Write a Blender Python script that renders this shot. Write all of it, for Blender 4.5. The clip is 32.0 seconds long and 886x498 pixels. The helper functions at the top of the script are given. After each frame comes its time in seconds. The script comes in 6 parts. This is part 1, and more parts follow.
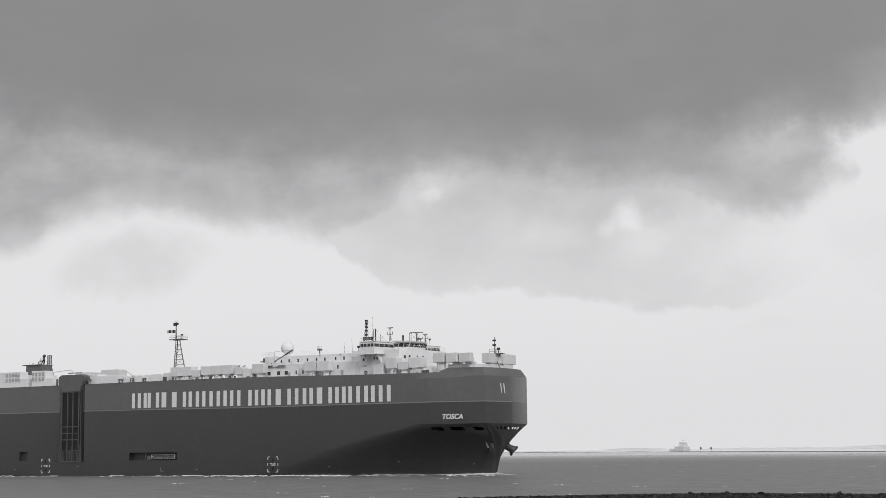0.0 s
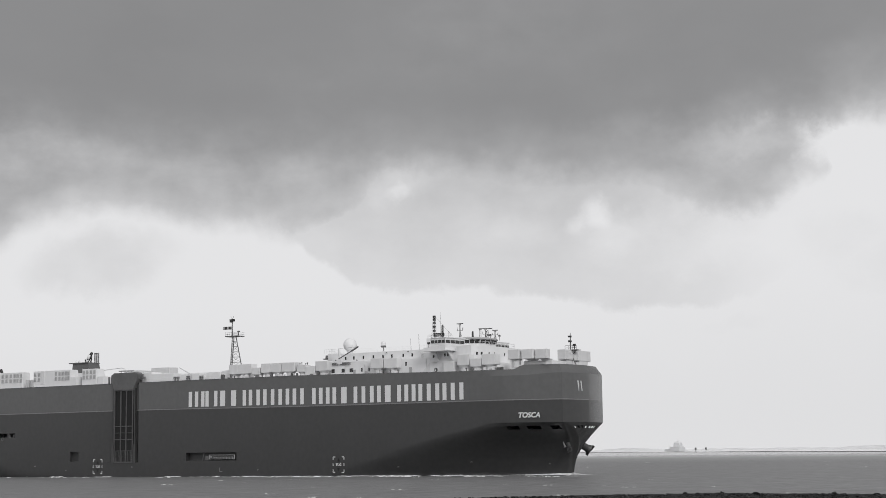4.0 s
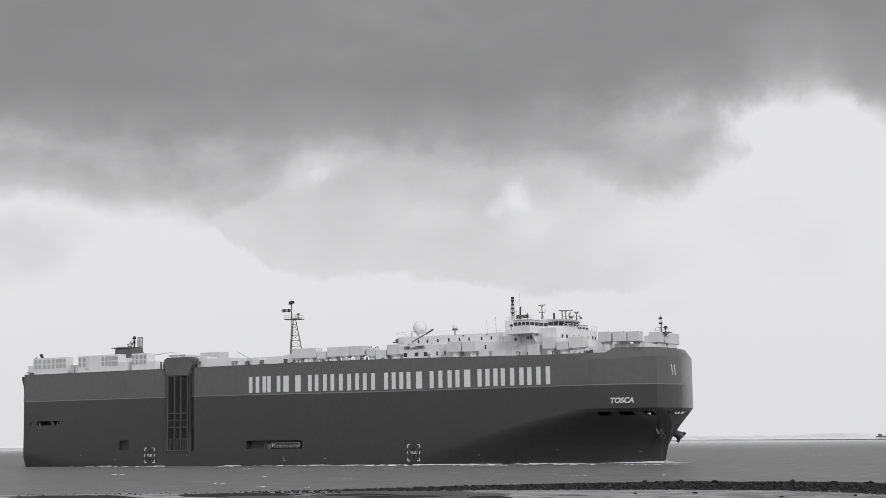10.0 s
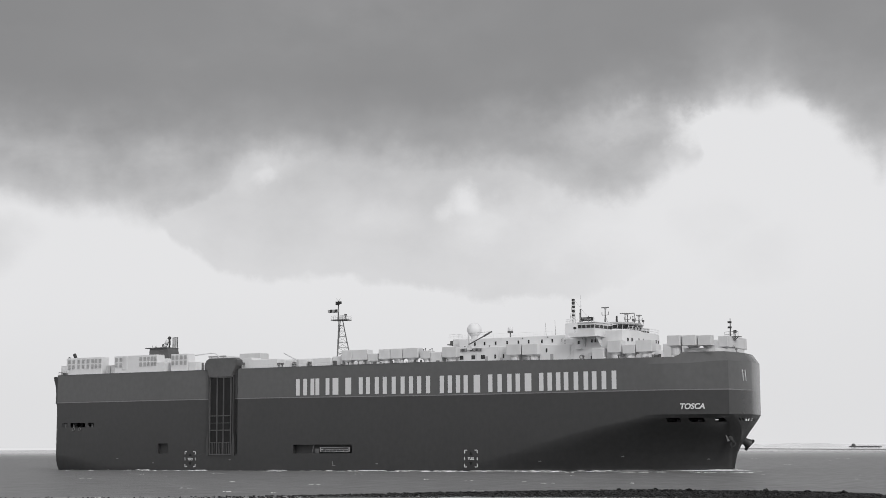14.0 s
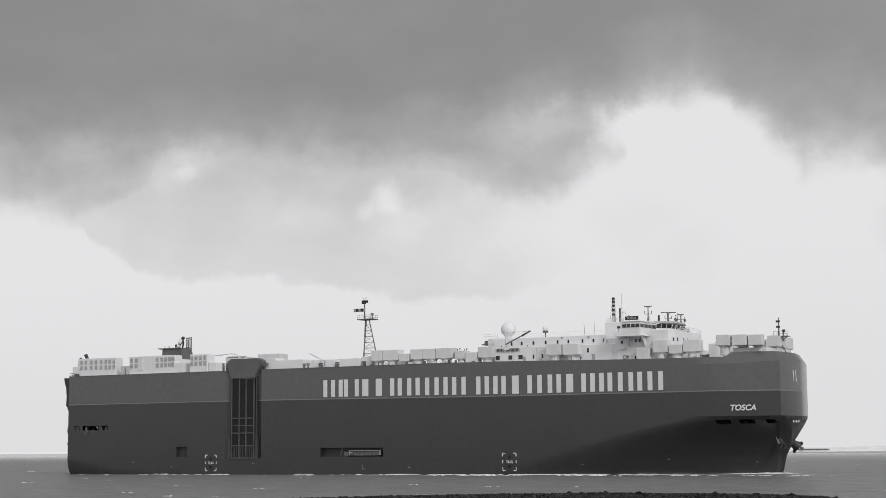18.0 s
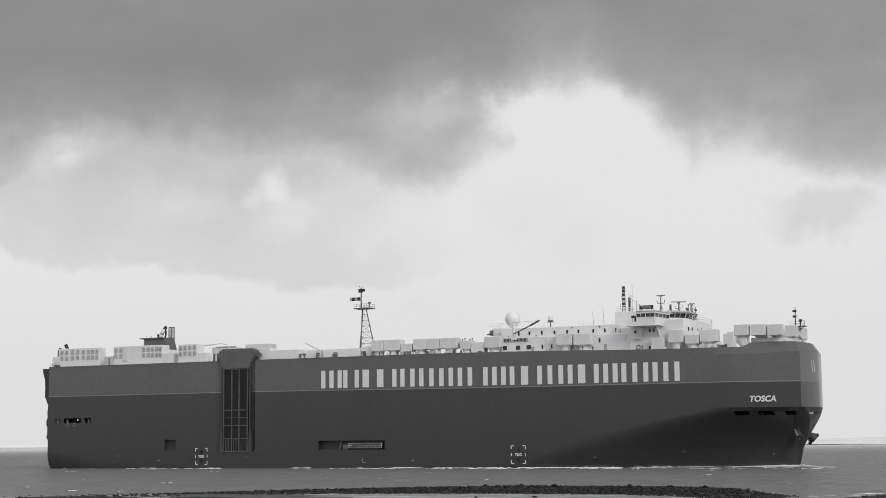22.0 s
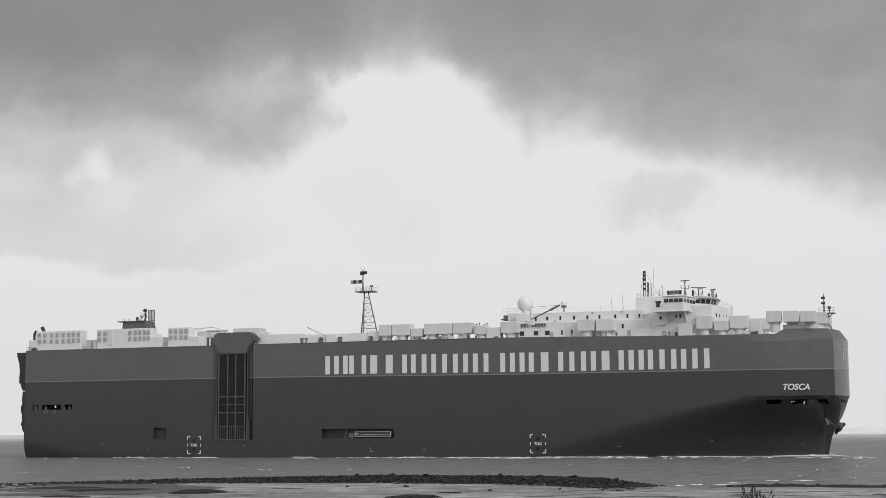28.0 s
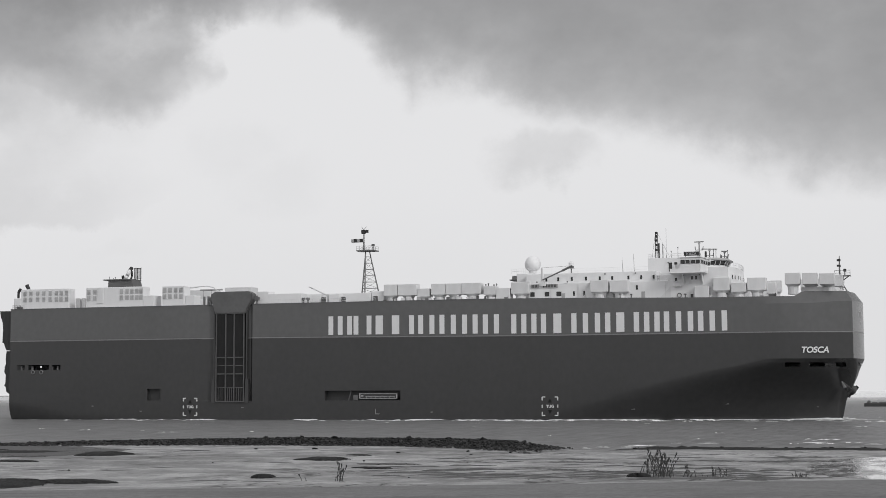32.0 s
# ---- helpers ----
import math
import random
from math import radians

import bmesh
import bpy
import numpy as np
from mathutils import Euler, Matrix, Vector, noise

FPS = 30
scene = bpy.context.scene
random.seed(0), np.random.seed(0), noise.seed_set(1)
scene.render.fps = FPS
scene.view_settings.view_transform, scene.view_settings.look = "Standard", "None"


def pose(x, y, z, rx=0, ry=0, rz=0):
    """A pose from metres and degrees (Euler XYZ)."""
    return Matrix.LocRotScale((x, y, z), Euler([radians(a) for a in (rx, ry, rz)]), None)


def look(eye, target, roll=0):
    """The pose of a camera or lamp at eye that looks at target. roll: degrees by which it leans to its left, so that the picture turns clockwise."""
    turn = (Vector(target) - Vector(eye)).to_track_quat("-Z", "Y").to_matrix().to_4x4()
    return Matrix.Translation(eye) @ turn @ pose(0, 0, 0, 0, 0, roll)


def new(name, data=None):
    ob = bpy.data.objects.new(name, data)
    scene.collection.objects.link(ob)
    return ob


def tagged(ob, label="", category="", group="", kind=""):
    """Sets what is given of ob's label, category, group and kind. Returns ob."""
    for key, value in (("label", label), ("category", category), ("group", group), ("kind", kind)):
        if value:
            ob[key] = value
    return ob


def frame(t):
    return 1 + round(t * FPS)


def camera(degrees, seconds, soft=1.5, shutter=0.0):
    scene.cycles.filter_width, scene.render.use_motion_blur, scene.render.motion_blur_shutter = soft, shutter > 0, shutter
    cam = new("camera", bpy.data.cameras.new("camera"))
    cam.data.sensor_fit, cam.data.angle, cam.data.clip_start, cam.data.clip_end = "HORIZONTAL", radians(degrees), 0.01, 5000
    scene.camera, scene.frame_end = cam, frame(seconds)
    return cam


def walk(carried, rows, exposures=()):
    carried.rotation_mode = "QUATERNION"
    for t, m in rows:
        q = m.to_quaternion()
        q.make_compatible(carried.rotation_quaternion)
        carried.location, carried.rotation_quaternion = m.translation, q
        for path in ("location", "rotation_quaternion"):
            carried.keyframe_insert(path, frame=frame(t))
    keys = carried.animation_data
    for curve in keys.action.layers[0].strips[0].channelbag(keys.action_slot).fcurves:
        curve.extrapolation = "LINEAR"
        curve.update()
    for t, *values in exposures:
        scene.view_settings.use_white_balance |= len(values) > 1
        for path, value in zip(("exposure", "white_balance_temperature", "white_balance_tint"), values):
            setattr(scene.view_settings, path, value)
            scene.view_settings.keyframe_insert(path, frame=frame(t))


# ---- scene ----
EYE = (0.0, 0.0, 5.9)        # standing on the dyke, metres above the water
SIDE = 336.0                 # the ship's near side passes along y = SIDE
START, SPEED = -403.78, 5.874


def view(turn, tilt, lean):
    """The hand-held camera: degrees to the right of +y, up, and clockwise lean of the picture."""
    return pose(*EYE, 90 + tilt, 0, -turn) @ pose(0, 0, 0, 0, 0, lean)


PATH = [
    (0.0, -32.5943, 7.2812, -0.6406),
    (0.5, -32.5722, 7.2938, -0.7133),
    (1.0, -32.5528, 7.328, -0.7344),
    (1.5, -32.5371, 7.3394, -0.7845),
    (2.0, -32.5158, 7.3363, -0.7085),
    (2.5, -32.4768, 7.3089, -0.75),
    (3.0, -32.4464, 7.2864, -0.7203),
    (3.5, -32.4266, 7.2949, -0.7231),
    (5.5, -32.2962, 7.2785, -0.5497),
    (6.0, -32.2366, 7.2492, -0.5419),
    (6.5, -32.1529, 7.2132, -0.5736),
    (7.0, -32.056, 7.1809, -0.6284),
    (7.5, -31.9342, 7.1273, -0.668),
    (8.0, -31.7816, 7.0785, -0.6777),
    (8.5, -31.5907, 7.0303, -0.6709),
    (9.0, -31.3949, 6.9801, -0.6788),
    (9.5, -31.189, 6.929, -0.7465),
    (10.0, -30.9842, 6.885, -0.806),
    (10.5, -30.7921, 6.8532, -0.8567),
    (11.0, -30.6006, 6.8349, -0.8908),
    (11.5, -30.4517, 6.8712, -0.8886),
    (12.0, -30.3389, 6.8969, -0.8495),
    (12.5, -30.2561, 6.9128, -0.7973),
    (13.0, -30.2099, 6.9299, -0.6895),
    (13.5, -30.1643, 6.9807, -0.5695),
    (14.0, -30.1349, 7.1011, -0.3268),
    (14.5, -30.0827, 7.2232, -0.178),
    (16.5, -29.3936, 7.3295, -0.1411),
    (17.0, -29.0543, 7.2923, -0.2371),
    (17.5, -28.6889, 7.2477, -0.3656),
    (18.0, -28.3584, 7.2143, -0.4143),
    (18.5, -28.0799, 7.1732, -0.4806),
    (19.0, -27.8101, 7.1601, -0.5438),
    (19.5, -27.5038, 7.1594, -0.5718),
    (20.0, -27.1389, 7.1703, -0.6415),
    (20.5, -26.7243, 7.1453, -0.7511),
    (21.0, -26.2918, 7.0874, -0.7789),
    (21.5, -25.8353, 7.0071, -0.7013),
    (22.0, -25.3472, 6.951, -0.5124),
    (22.5, -24.8509, 6.918, -0.2461),
    (23.0, -24.3223, 6.8842, -0.0008),
    (23.5, -23.8121, 6.8456, 0.1369),
    (24.0, -23.3392, 6.81, 0.1987),
    (24.5, -22.9059, 6.7817, 0.2052),
    (25.0, -22.5249, 6.731, 0.1238),
    (25.5, -22.2261, 6.6943, 0.057),
    (27.5, -21.1747, 6.5619, -0.3837),
    (28.0, -20.7723, 6.5435, -0.3777),
    (28.5, -20.2862, 6.5201, -0.3524),
    (29.0, -19.7544, 6.4423, -0.2178),
    (29.5, -19.2537, 6.3233, -0.0067),
    (30.0, -18.8062, 6.0864, 0.1224),
    (30.5, -18.4459, 5.7636, 0.17),
    (31.0, -18.1407, 5.4332, 0.1098),
    (31.5, -17.8433, 5.2365, -0.0889),
    (32.0, -17.5226, 5.1865, -0.2201)]
cam = camera(31.30, 32.0, soft=0.7)
walk(cam, [(t, view(a, b, c)) for t, a, b, c in PATH])

# ---- world, sun ----
world = bpy.data.worlds.new("overcast")
scene.world = world
world.use_nodes = True
wn, wl = world.node_tree.nodes, world.node_tree.links
wn.clear()
sky = wn.new("ShaderNodeTexSky")
sky.sky_type, sky.sun_disc = "NISHITA", False
sky.sun_elevation, sky.sun_rotation = radians(30), radians(121)
sky.dust_density, sky.air_density = 6.0, 1.0
grey = wn.new("ShaderNodeRGBToBW")
level = wn.new("ShaderNodeMapRange")
level.inputs["From Min"].default_value, level.inputs["From Max"].default_value = 2.0, 14.0
level.inputs["To Min"].default_value, level.inputs["To Max"].default_value = 0.785, 0.82
tint = wn.new("ShaderNodeMixRGB")
tint.blend_type = "MULTIPLY"
tint.inputs[0].default_value = 1.0
tint.inputs[2].default_value = (0.985, 0.985, 1.0, 1)
bg = wn.new("ShaderNodeBackground")
out = wn.new("ShaderNodeOutputWorld")
wl.new(sky.outputs[0], grey.inputs[0])
wl.new(grey.outputs[0], level.inputs["Value"])
wl.new(level.outputs[0], tint.inputs[1])
wl.new(tint.outputs[0], bg.inputs["Color"])
wl.new(bg.outputs[0], out.inputs["Surface"])
bg.inputs["Strength"].default_value = 1.0

lamp = bpy.data.lights.new("sun", "SUN")
lamp.energy, lamp.angle, lamp.color = 1.5, radians(20), (1.0, 0.995, 0.985)
sun = new("sun", lamp)
sun.matrix_world = look((120, -72, 82), (0, 0, 0))


# ---- materials ----
def paint(name, base, rough=0.5, metal=0.0, grain=0.08, scale=1.5, stain=0.0, stain_scale=0.15, bump=0.0, bump_scale=4.0, streak=1.0, per_piece=0.0, per_island=0.0):
    """A grey surface with fine grain, broad stains (stretched downwards by streak) and relief."""
    m = bpy.data.materials.new(name)
    m.use_nodes = True
    n, l = m.node_tree.nodes, m.node_tree.links
    b = n["Principled BSDF"]
    co = n.new("ShaderNodeTexCoord")
    mp = n.new("ShaderNodeMapping")
    mp.inputs["Scale"].default_value = (1, 1, 1.0 / streak)
    l.new(co.outputs["Object"], mp.inputs["Vector"])
    n1 = n.new("ShaderNodeTexNoise")
    n1.inputs["Scale"].default_value, n1.inputs["Detail"].default_value = scale, 6
    n2 = n.new("ShaderNodeTexNoise")
    n2.inputs["Scale"].default_value, n2.inputs["Detail"].default_value = stain_scale, 5
    l.new(mp.outputs[0], n1.inputs["Vector"])
    l.new(mp.outputs[0], n2.inputs["Vector"])
    r1 = n.new("ShaderNodeMapRange")
    r1.inputs["From Min"].default_value, r1.inputs["From Max"].default_value = 0.3, 0.7
    r1.inputs["To Min"].default_value, r1.inputs["To Max"].default_value = 1 - grain, 1 + grain
    r2 = n.new("ShaderNodeMapRange")
    r2.inputs["From Min"].default_value, r2.inputs["From Max"].default_value = 0.45, 0.7
    r2.inputs["To Min"].default_value, r2.inputs["To Max"].default_value = 1.0, 1 - stain
    l.new(n1.outputs["Fac"], r1.inputs["Value"])
    l.new(n2.outputs["Fac"], r2.inputs["Value"])
    mu = n.new("ShaderNodeMath")
    mu.operation = "MULTIPLY"
    l.new(r1.outputs[0], mu.inputs[0])
    l.new(r2.outputs[0], mu.inputs[1])
    last = mu
    if per_piece or per_island:
        oi = n.new("ShaderNodeObjectInfo" if per_piece else "ShaderNodeNewGeometry")
        rr = n.new("ShaderNodeMapRange")
        rr.inputs["To Min"].default_value, rr.inputs["To Max"].default_value = 1 - per_piece - per_island, 1 + per_piece + 2.2 * per_island
        l.new(oi.outputs["Random" if per_piece else "Random Per Island"], rr.inputs["Value"])
        m3 = n.new("ShaderNodeMath")
        m3.operation = "MULTIPLY"
        l.new(mu.outputs[0], m3.inputs[0])
        l.new(rr.outputs[0], m3.inputs[1])
        last = m3
    cl = n.new("ShaderNodeVectorMath")
    cl.operation = "SCALE"
    cl.inputs[0].default_value = (base, base, base * 1.01)
    l.new(last.outputs[0], cl.inputs["Scale"])
    l.new(cl.outputs[0], b.inputs["Base Color"])
    b.inputs["Roughness"].default_value, b.inputs["Metallic"].default_value = rough, metal
    if bump:
        n3 = n.new("ShaderNodeTexNoise")
        n3.inputs["Scale"].default_value, n3.inputs["Detail"].default_value = bump_scale, 4
        l.new(co.outputs["Object"], n3.inputs["Vector"])
        bp = n.new("ShaderNodeBump")
        bp.inputs["Strength"].default_value, bp.inputs["Distance"].default_value = 1.0, bump
        l.new(n3.outputs["Fac"], bp.inputs["Height"])
        l.new(bp.outputs[0], b.inputs["Normal"])
    return m


HULL_DARK = paint("dark hull paint", 0.0368, 0.20, grain=0.07, scale=0.8, stain=0.06, stain_scale=0.09, streak=1.2, bump=0.004, bump_scale=0.35)
HULL_MID = paint("mid hull paint", 0.094, 0.22, grain=0.06, scale=0.8, stain=0.06, stain_scale=0.09, streak=1.2, bump=0.003, bump_scale=0.35)
STRIPE = paint("pale stripe paint", 0.17, 0.5)
WHITE = paint("white deckhouse paint", 0.67, 0.5, grain=0.015, stain=0.06, stain_scale=0.3, streak=4)
CREAM = paint("weathered white vent paint", 0.60, 0.55, grain=0.02, stain=0.08, stain_scale=0.5, streak=3, per_piece=0.06)
LETTER = paint("white letter paint", 0.64, 0.5, grain=0.03)
PALE = paint("pale grey louvre", 0.33, 0.6, grain=0.08)
LOUVRE = paint("pale louvre paint", 0.45, 0.6, grain=0.05)
FUNNEL = paint("dark funnel paint", 0.10, 0.5, stain=0.2)
STEEL = paint("grey mast steel", 0.14, 0.5, metal=0.2, stain=0.2)
BLACK = paint("black paint", 0.02, 0.5)
RUBBER = paint("dark deck steel", 0.08, 0.7, stain=0.2)
RIB = paint("worn ramp rib paint", 0.085, 0.5, grain=0.15, scale=2.5, stain=0.3, stain_scale=0.4)
PANEL = paint("dark ramp panel", 0.022, 0.6, grain=0.15, stain=0.2, stain_scale=0.3, streak=3)
RAMP = paint("dark ramp steel", 0.035, 0.5, grain=0.1, stain=0.2, stain_scale=0.3, streak=3)
GLASS = paint("dark bridge glass", 0.02, 0.08)
FOAM = paint("sea foam", 0.80, 0.8, grain=0.25, scale=1.6)
CAP = paint("broken grey foam", 0.58, 0.8, grain=0.4, scale=1.2)
ROCK = paint("wet dark armour rock", 0.014, 0.55, grain=0.5, scale=2.5, stain=0.5, stain_scale=0.8, per_piece=0.4)
WEED = paint("dark seaweed", 0.02, 0.8, grain=0.5, scale=3, bump=0.05, bump_scale=8)
ROCK_MANY = paint("wet dark rubble", 0.014, 0.5, grain=0.6, scale=1.6, stain=0.6, stain_scale=0.5, per_island=0.95)
MATT = paint("matt black mark paint", 0.012, 0.9, grain=0.1)
for m in (ROCK, ROCK_MANY, WEED, PANEL, MATT):
    m.node_tree.nodes["Principled BSDF"].inputs["Specular IOR Level"].default_value = 0.15
BANK = paint("wet dark mud bank", 0.052, 0.6, grain=0.4, scale=2.0)
REED = paint("dry dark reed", 0.04, 0.8, grain=0.3)
CALM = paint("smooth pale water", 0.30, 0.07, grain=0.1, scale=0.02)
SAND = paint("distant sandbank", 0.12, 0.9, grain=0.2, scale=0.05)
# near-white base stands in for the air's haze over the distant ship
HAZE_PALE = paint("distant paint paled for haze", 0.95, 0.9)
# the far trees' haze is mixed into this pale base colour
HAZE_SHORE = paint("distant shore paled for haze", 0.74, 0.9, grain=0.1, scale=0.02)


def water_material():
    m = bpy.data.materials.new("grey estuary water")
    m.use_nodes = True
    n, l = m.node_tree.nodes, m.node_tree.links
    b = n["Principled BSDF"]
    b.inputs["Base Color"].default_value = (0.085, 0.085, 0.087, 1)
    b.inputs["Roughness"].default_value = 0.45
    b.inputs["Specular IOR Level"].default_value = 0.27
    mud = n.new("ShaderNodeTexNoise")
    mud.inputs["Scale"].default_value, mud.inputs["Detail"].default_value = 0.55, 7
    mud.inputs["Roughness"].default_value = 0.65
    mudmap = n.new("ShaderNodeMapping")
    mudmap.inputs["Scale"].default_value = (1.1, 0.16, 1)
    mudc = n.new("ShaderNodeTexCoord")
    l.new(mudc.outputs["Object"], mudmap.inputs["Vector"])
    l.new(mudmap.outputs[0], mud.inputs["Vector"])
    silt = n.new("ShaderNodeValToRGB")
    silt.color_ramp.elements[0].position, silt.color_ramp.elements[0].color = 0.36, (0.107, 0.107, 0.108, 1)
    silt.color_ramp.elements[1].position, silt.color_ramp.elements[1].color = 0.64, (0.178, 0.178, 0.18, 1)
    l.new(mud.outputs["Fac"], silt.inputs[0])
    l.new(silt.outputs[0], b.inputs["Base Color"])
    b.inputs["IOR"].default_value = 1.33
    co = n.new("ShaderNodeTexCoord")
    heights = []
    for sx, sy, scale, amount in ((0.6, 0.8, 0.05, 0.9), (1.0, 0.3, 0.35, 0.5), (1.0, 0.22, 1.1, 0.22)):
        mp = n.new("ShaderNodeMapping")
        mp.inputs["Scale"].default_value = (sx, sy, 1)
        mp.inputs["Rotation"].default_value = (0, 0, 0.06)
        l.new(co.outputs["Object"], mp.inputs["Vector"])
        t = n.new("ShaderNodeTexNoise")
        t.inputs["Scale"].default_value, t.inputs["Detail"].default_value = scale, 6
        l.new(mp.outputs[0], t.inputs["Vector"])
        s = n.new("ShaderNodeMath")
        s.operation = "MULTIPLY"
        s.inputs[1].default_value = amount
        l.new(t.outputs["Fac"], s.inputs[0])
        heights.append(s)
    a = n.new("ShaderNodeMath")
    l.new(heights[0].outputs[0], a.inputs[0])
    l.new(heights[1].outputs[0], a.inputs[1])
    c = n.new("ShaderNodeMath")
    l.new(a.outputs[0], c.inputs[0])
    l.new(heights[2].outputs[0], c.inputs[1])
    bp = n.new("ShaderNodeBump")
    bp.inputs["Distance"].default_value = 1.2
    l.new(c.outputs[0], bp.inputs["Height"])
    l.new(bp.outputs[0], b.inputs["Normal"])
    out_at_sea = n.new("ShaderNodeSeparateXYZ")
    l.new(co.outputs["Object"], out_at_sea.inputs[0])
    for target, near, far in ((bp.inputs["Strength"], 1.0, 0.25), (b.inputs["Roughness"], 0.42, 0.16)):
        calm = n.new("ShaderNodeMapRange")
        calm.inputs["From Min"].default_value, calm.inputs["From Max"].default_value = 650, 1500
        calm.inputs["To Min"].default_value, calm.inputs["To Max"].default_value = near, far
        l.new(out_at_sea.outputs["Y"], calm.inputs["Value"])
        l.new(calm.outputs[0], target)
    return m


def flat_material():
    """Wet tidal mud: grey silt, shiny wet films whose sheen is partly painted into the tone, dark creeks and weed
    films, fine ripples.
    """
    m = bpy.data.materials.new("wet tidal mud")
    m.use_nodes = True
    n, l = m.node_tree.nodes, m.node_tree.links
    b = n["Principled BSDF"]
    co = n.new("ShaderNodeTexCoord")

    def tex(scale, detail, stretch, kind="FBM", rough=0.55):
        mp = n.new("ShaderNodeMapping")
        mp.inputs["Scale"].default_value = (stretch, 1, 1)
        mp.inputs["Rotation"].default_value = (0, 0, -0.12)
        l.new(co.outputs["Object"], mp.inputs["Vector"])
        t = n.new("ShaderNodeTexNoise")
        t.noise_type = kind
        t.inputs["Scale"].default_value, t.inputs["Detail"].default_value, t.inputs["Roughness"].default_value = scale, detail, rough
        l.new(mp.outputs[0], t.inputs["Vector"])
        return t.outputs["Fac"]

    def fit(value, a, b2, c, d):
        r = n.new("ShaderNodeMapRange")
        r.interpolation_type = "SMOOTHSTEP"
        for k, v in (("From Min", a), ("From Max", b2), ("To Min", c), ("To Max", d)):
            r.inputs[k].default_value = v
        l.new(value, r.inputs["Value"])
        return r.outputs[0]

    def times(a, c):
        x = n.new("ShaderNodeMath")
        x.operation = "MULTIPLY"
        l.new(a, x.inputs[0])
        l.new(c, x.inputs[1])
        return x.outputs[0]

    broad = tex(0.055, 4, 0.6)
    film = tex(0.20, 6, 1.1, rough=0.6)
    fine = tex(1.1, 7, 2.2)
    tone = times(fit(broad, 0.35, 0.65, 0.168, 0.272), fit(fine, 0.3, 0.7, 0.84, 1.14))
    # sky sheen on the wet films, painted as a lighter base tone
    tone = times(tone, fit(film, 0.38, 0.60, 0.82, 1.18))
    side = n.new("ShaderNodeSeparateXYZ")
    l.new(co.outputs["Object"], side.inputs[0])
    reach = fit(side.outputs["X"], -62, -34, 0.25, 1.0)
    for scale, wide in ((0.10, 0.026), (0.21, 0.024)):
        away = n.new("ShaderNodeMath")
        away.operation = "SUBTRACT"
        away.inputs[1].default_value = 0.5
        l.new(tex(scale, 5, 1.5, rough=0.5), away.inputs[0])
        line = n.new("ShaderNodeMath")
        line.operation = "ABSOLUTE"
        l.new(away.outputs[0], line.inputs[0])
        creek = times(fit(line.outputs[0], 0.0, wide, 0.85, 0.0), fit(tex(0.12, 2, 1.0), 0.45, 0.6, 0.0, 1.0))
        left = n.new("ShaderNodeMath")
        left.operation = "MULTIPLY_ADD"
        l.new(times(creek, reach), left.inputs[0])
        left.inputs[1].default_value, left.inputs[2].default_value = -1.0, 1.0
        tone = times(tone, left.outputs[0])
    cl = n.new("ShaderNodeVectorMath")
    cl.operation = "SCALE"
    cl.inputs[0].default_value = (1.0, 1.0, 1.01)
    l.new(tone, cl.inputs["Scale"])
    l.new(cl.outputs[0], b.inputs["Base Color"])
    l.new(fit(film, 0.48, 0.64, 0.75, 0.3), b.inputs["Roughness"])
    bp = n.new("ShaderNodeBump")
    bp.inputs["Strength"].default_value, bp.inputs["Distance"].default_value = 0.8, 0.12
    l.new(fine, bp.inputs["Height"])
    l.new(bp.outputs[0], b.inputs["Normal"])
    return m


def pool_material():
    m = paint("still shallow water", 0.28, 0.22, grain=0.6, scale=1.2)
    n, l = m.node_tree.nodes, m.node_tree.links
    t = n.new("ShaderNodeTexNoise")
    t.inputs["Scale"].default_value, t.inputs["Detail"].default_value = 0.6, 5
    bp = n.new("ShaderNodeBump")
    bp.inputs["Strength"].default_value, bp.inputs["Distance"].default_value = 0.6, 0.08
    co = n.new("ShaderNodeTexCoord")
    l.new(co.outputs["Object"], t.inputs["Vector"])
    l.new(t.outputs["Fac"], bp.inputs["Height"])
    l.new(bp.outputs[0], n["Principled BSDF"].inputs["Normal"])
    mp = n.new("ShaderNodeMapping")
    mp.inputs["Scale"].default_value = (0.5, 0.2, 1)
    film = n.new("ShaderNodeTexNoise")
    film.inputs["Scale"].default_value, film.inputs["Detail"].default_value = 1.2, 5
    l.new(co.outputs["Object"], mp.inputs["Vector"])
    l.new(mp.outputs[0], film.inputs["Vector"])
    rough = n.new("ShaderNodeMapRange")
    rough.inputs["From Min"].default_value, rough.inputs["From Max"].default_value = 0.42, 0.6
    rough.inputs["To Min"].default_value, rough.inputs["To Max"].default_value = 0.06, 0.3
    l.new(film.outputs["Fac"], rough.inputs["Value"])
    l.new(rough.outputs[0], n["Principled BSDF"].inputs["Roughness"])
    return m


WATER, MUD, POOL = water_material(), flat_material(), pool_material()
DYKE = paint("worn grey dyke paving", 0.13, 0.9, grain=0.4, scale=3.5, stain=0.3, stain_scale=0.25, bump=0.02, bump_scale=6)


# ---- building helpers ----
def mesh_of(name, bm, material):
    me = bpy.data.meshes.new(name)
    bm.normal_update()
    bm.to_mesh(me)
    bm.free()
    me.materials.append(material)
    return me


def part(name, bm, material, parent, label=""):
    """One mesh object under a thing or under a part."""
    ob = new(name, mesh_of(name, bm, material))
    ob.parent = parent
    return tagged(ob, label)


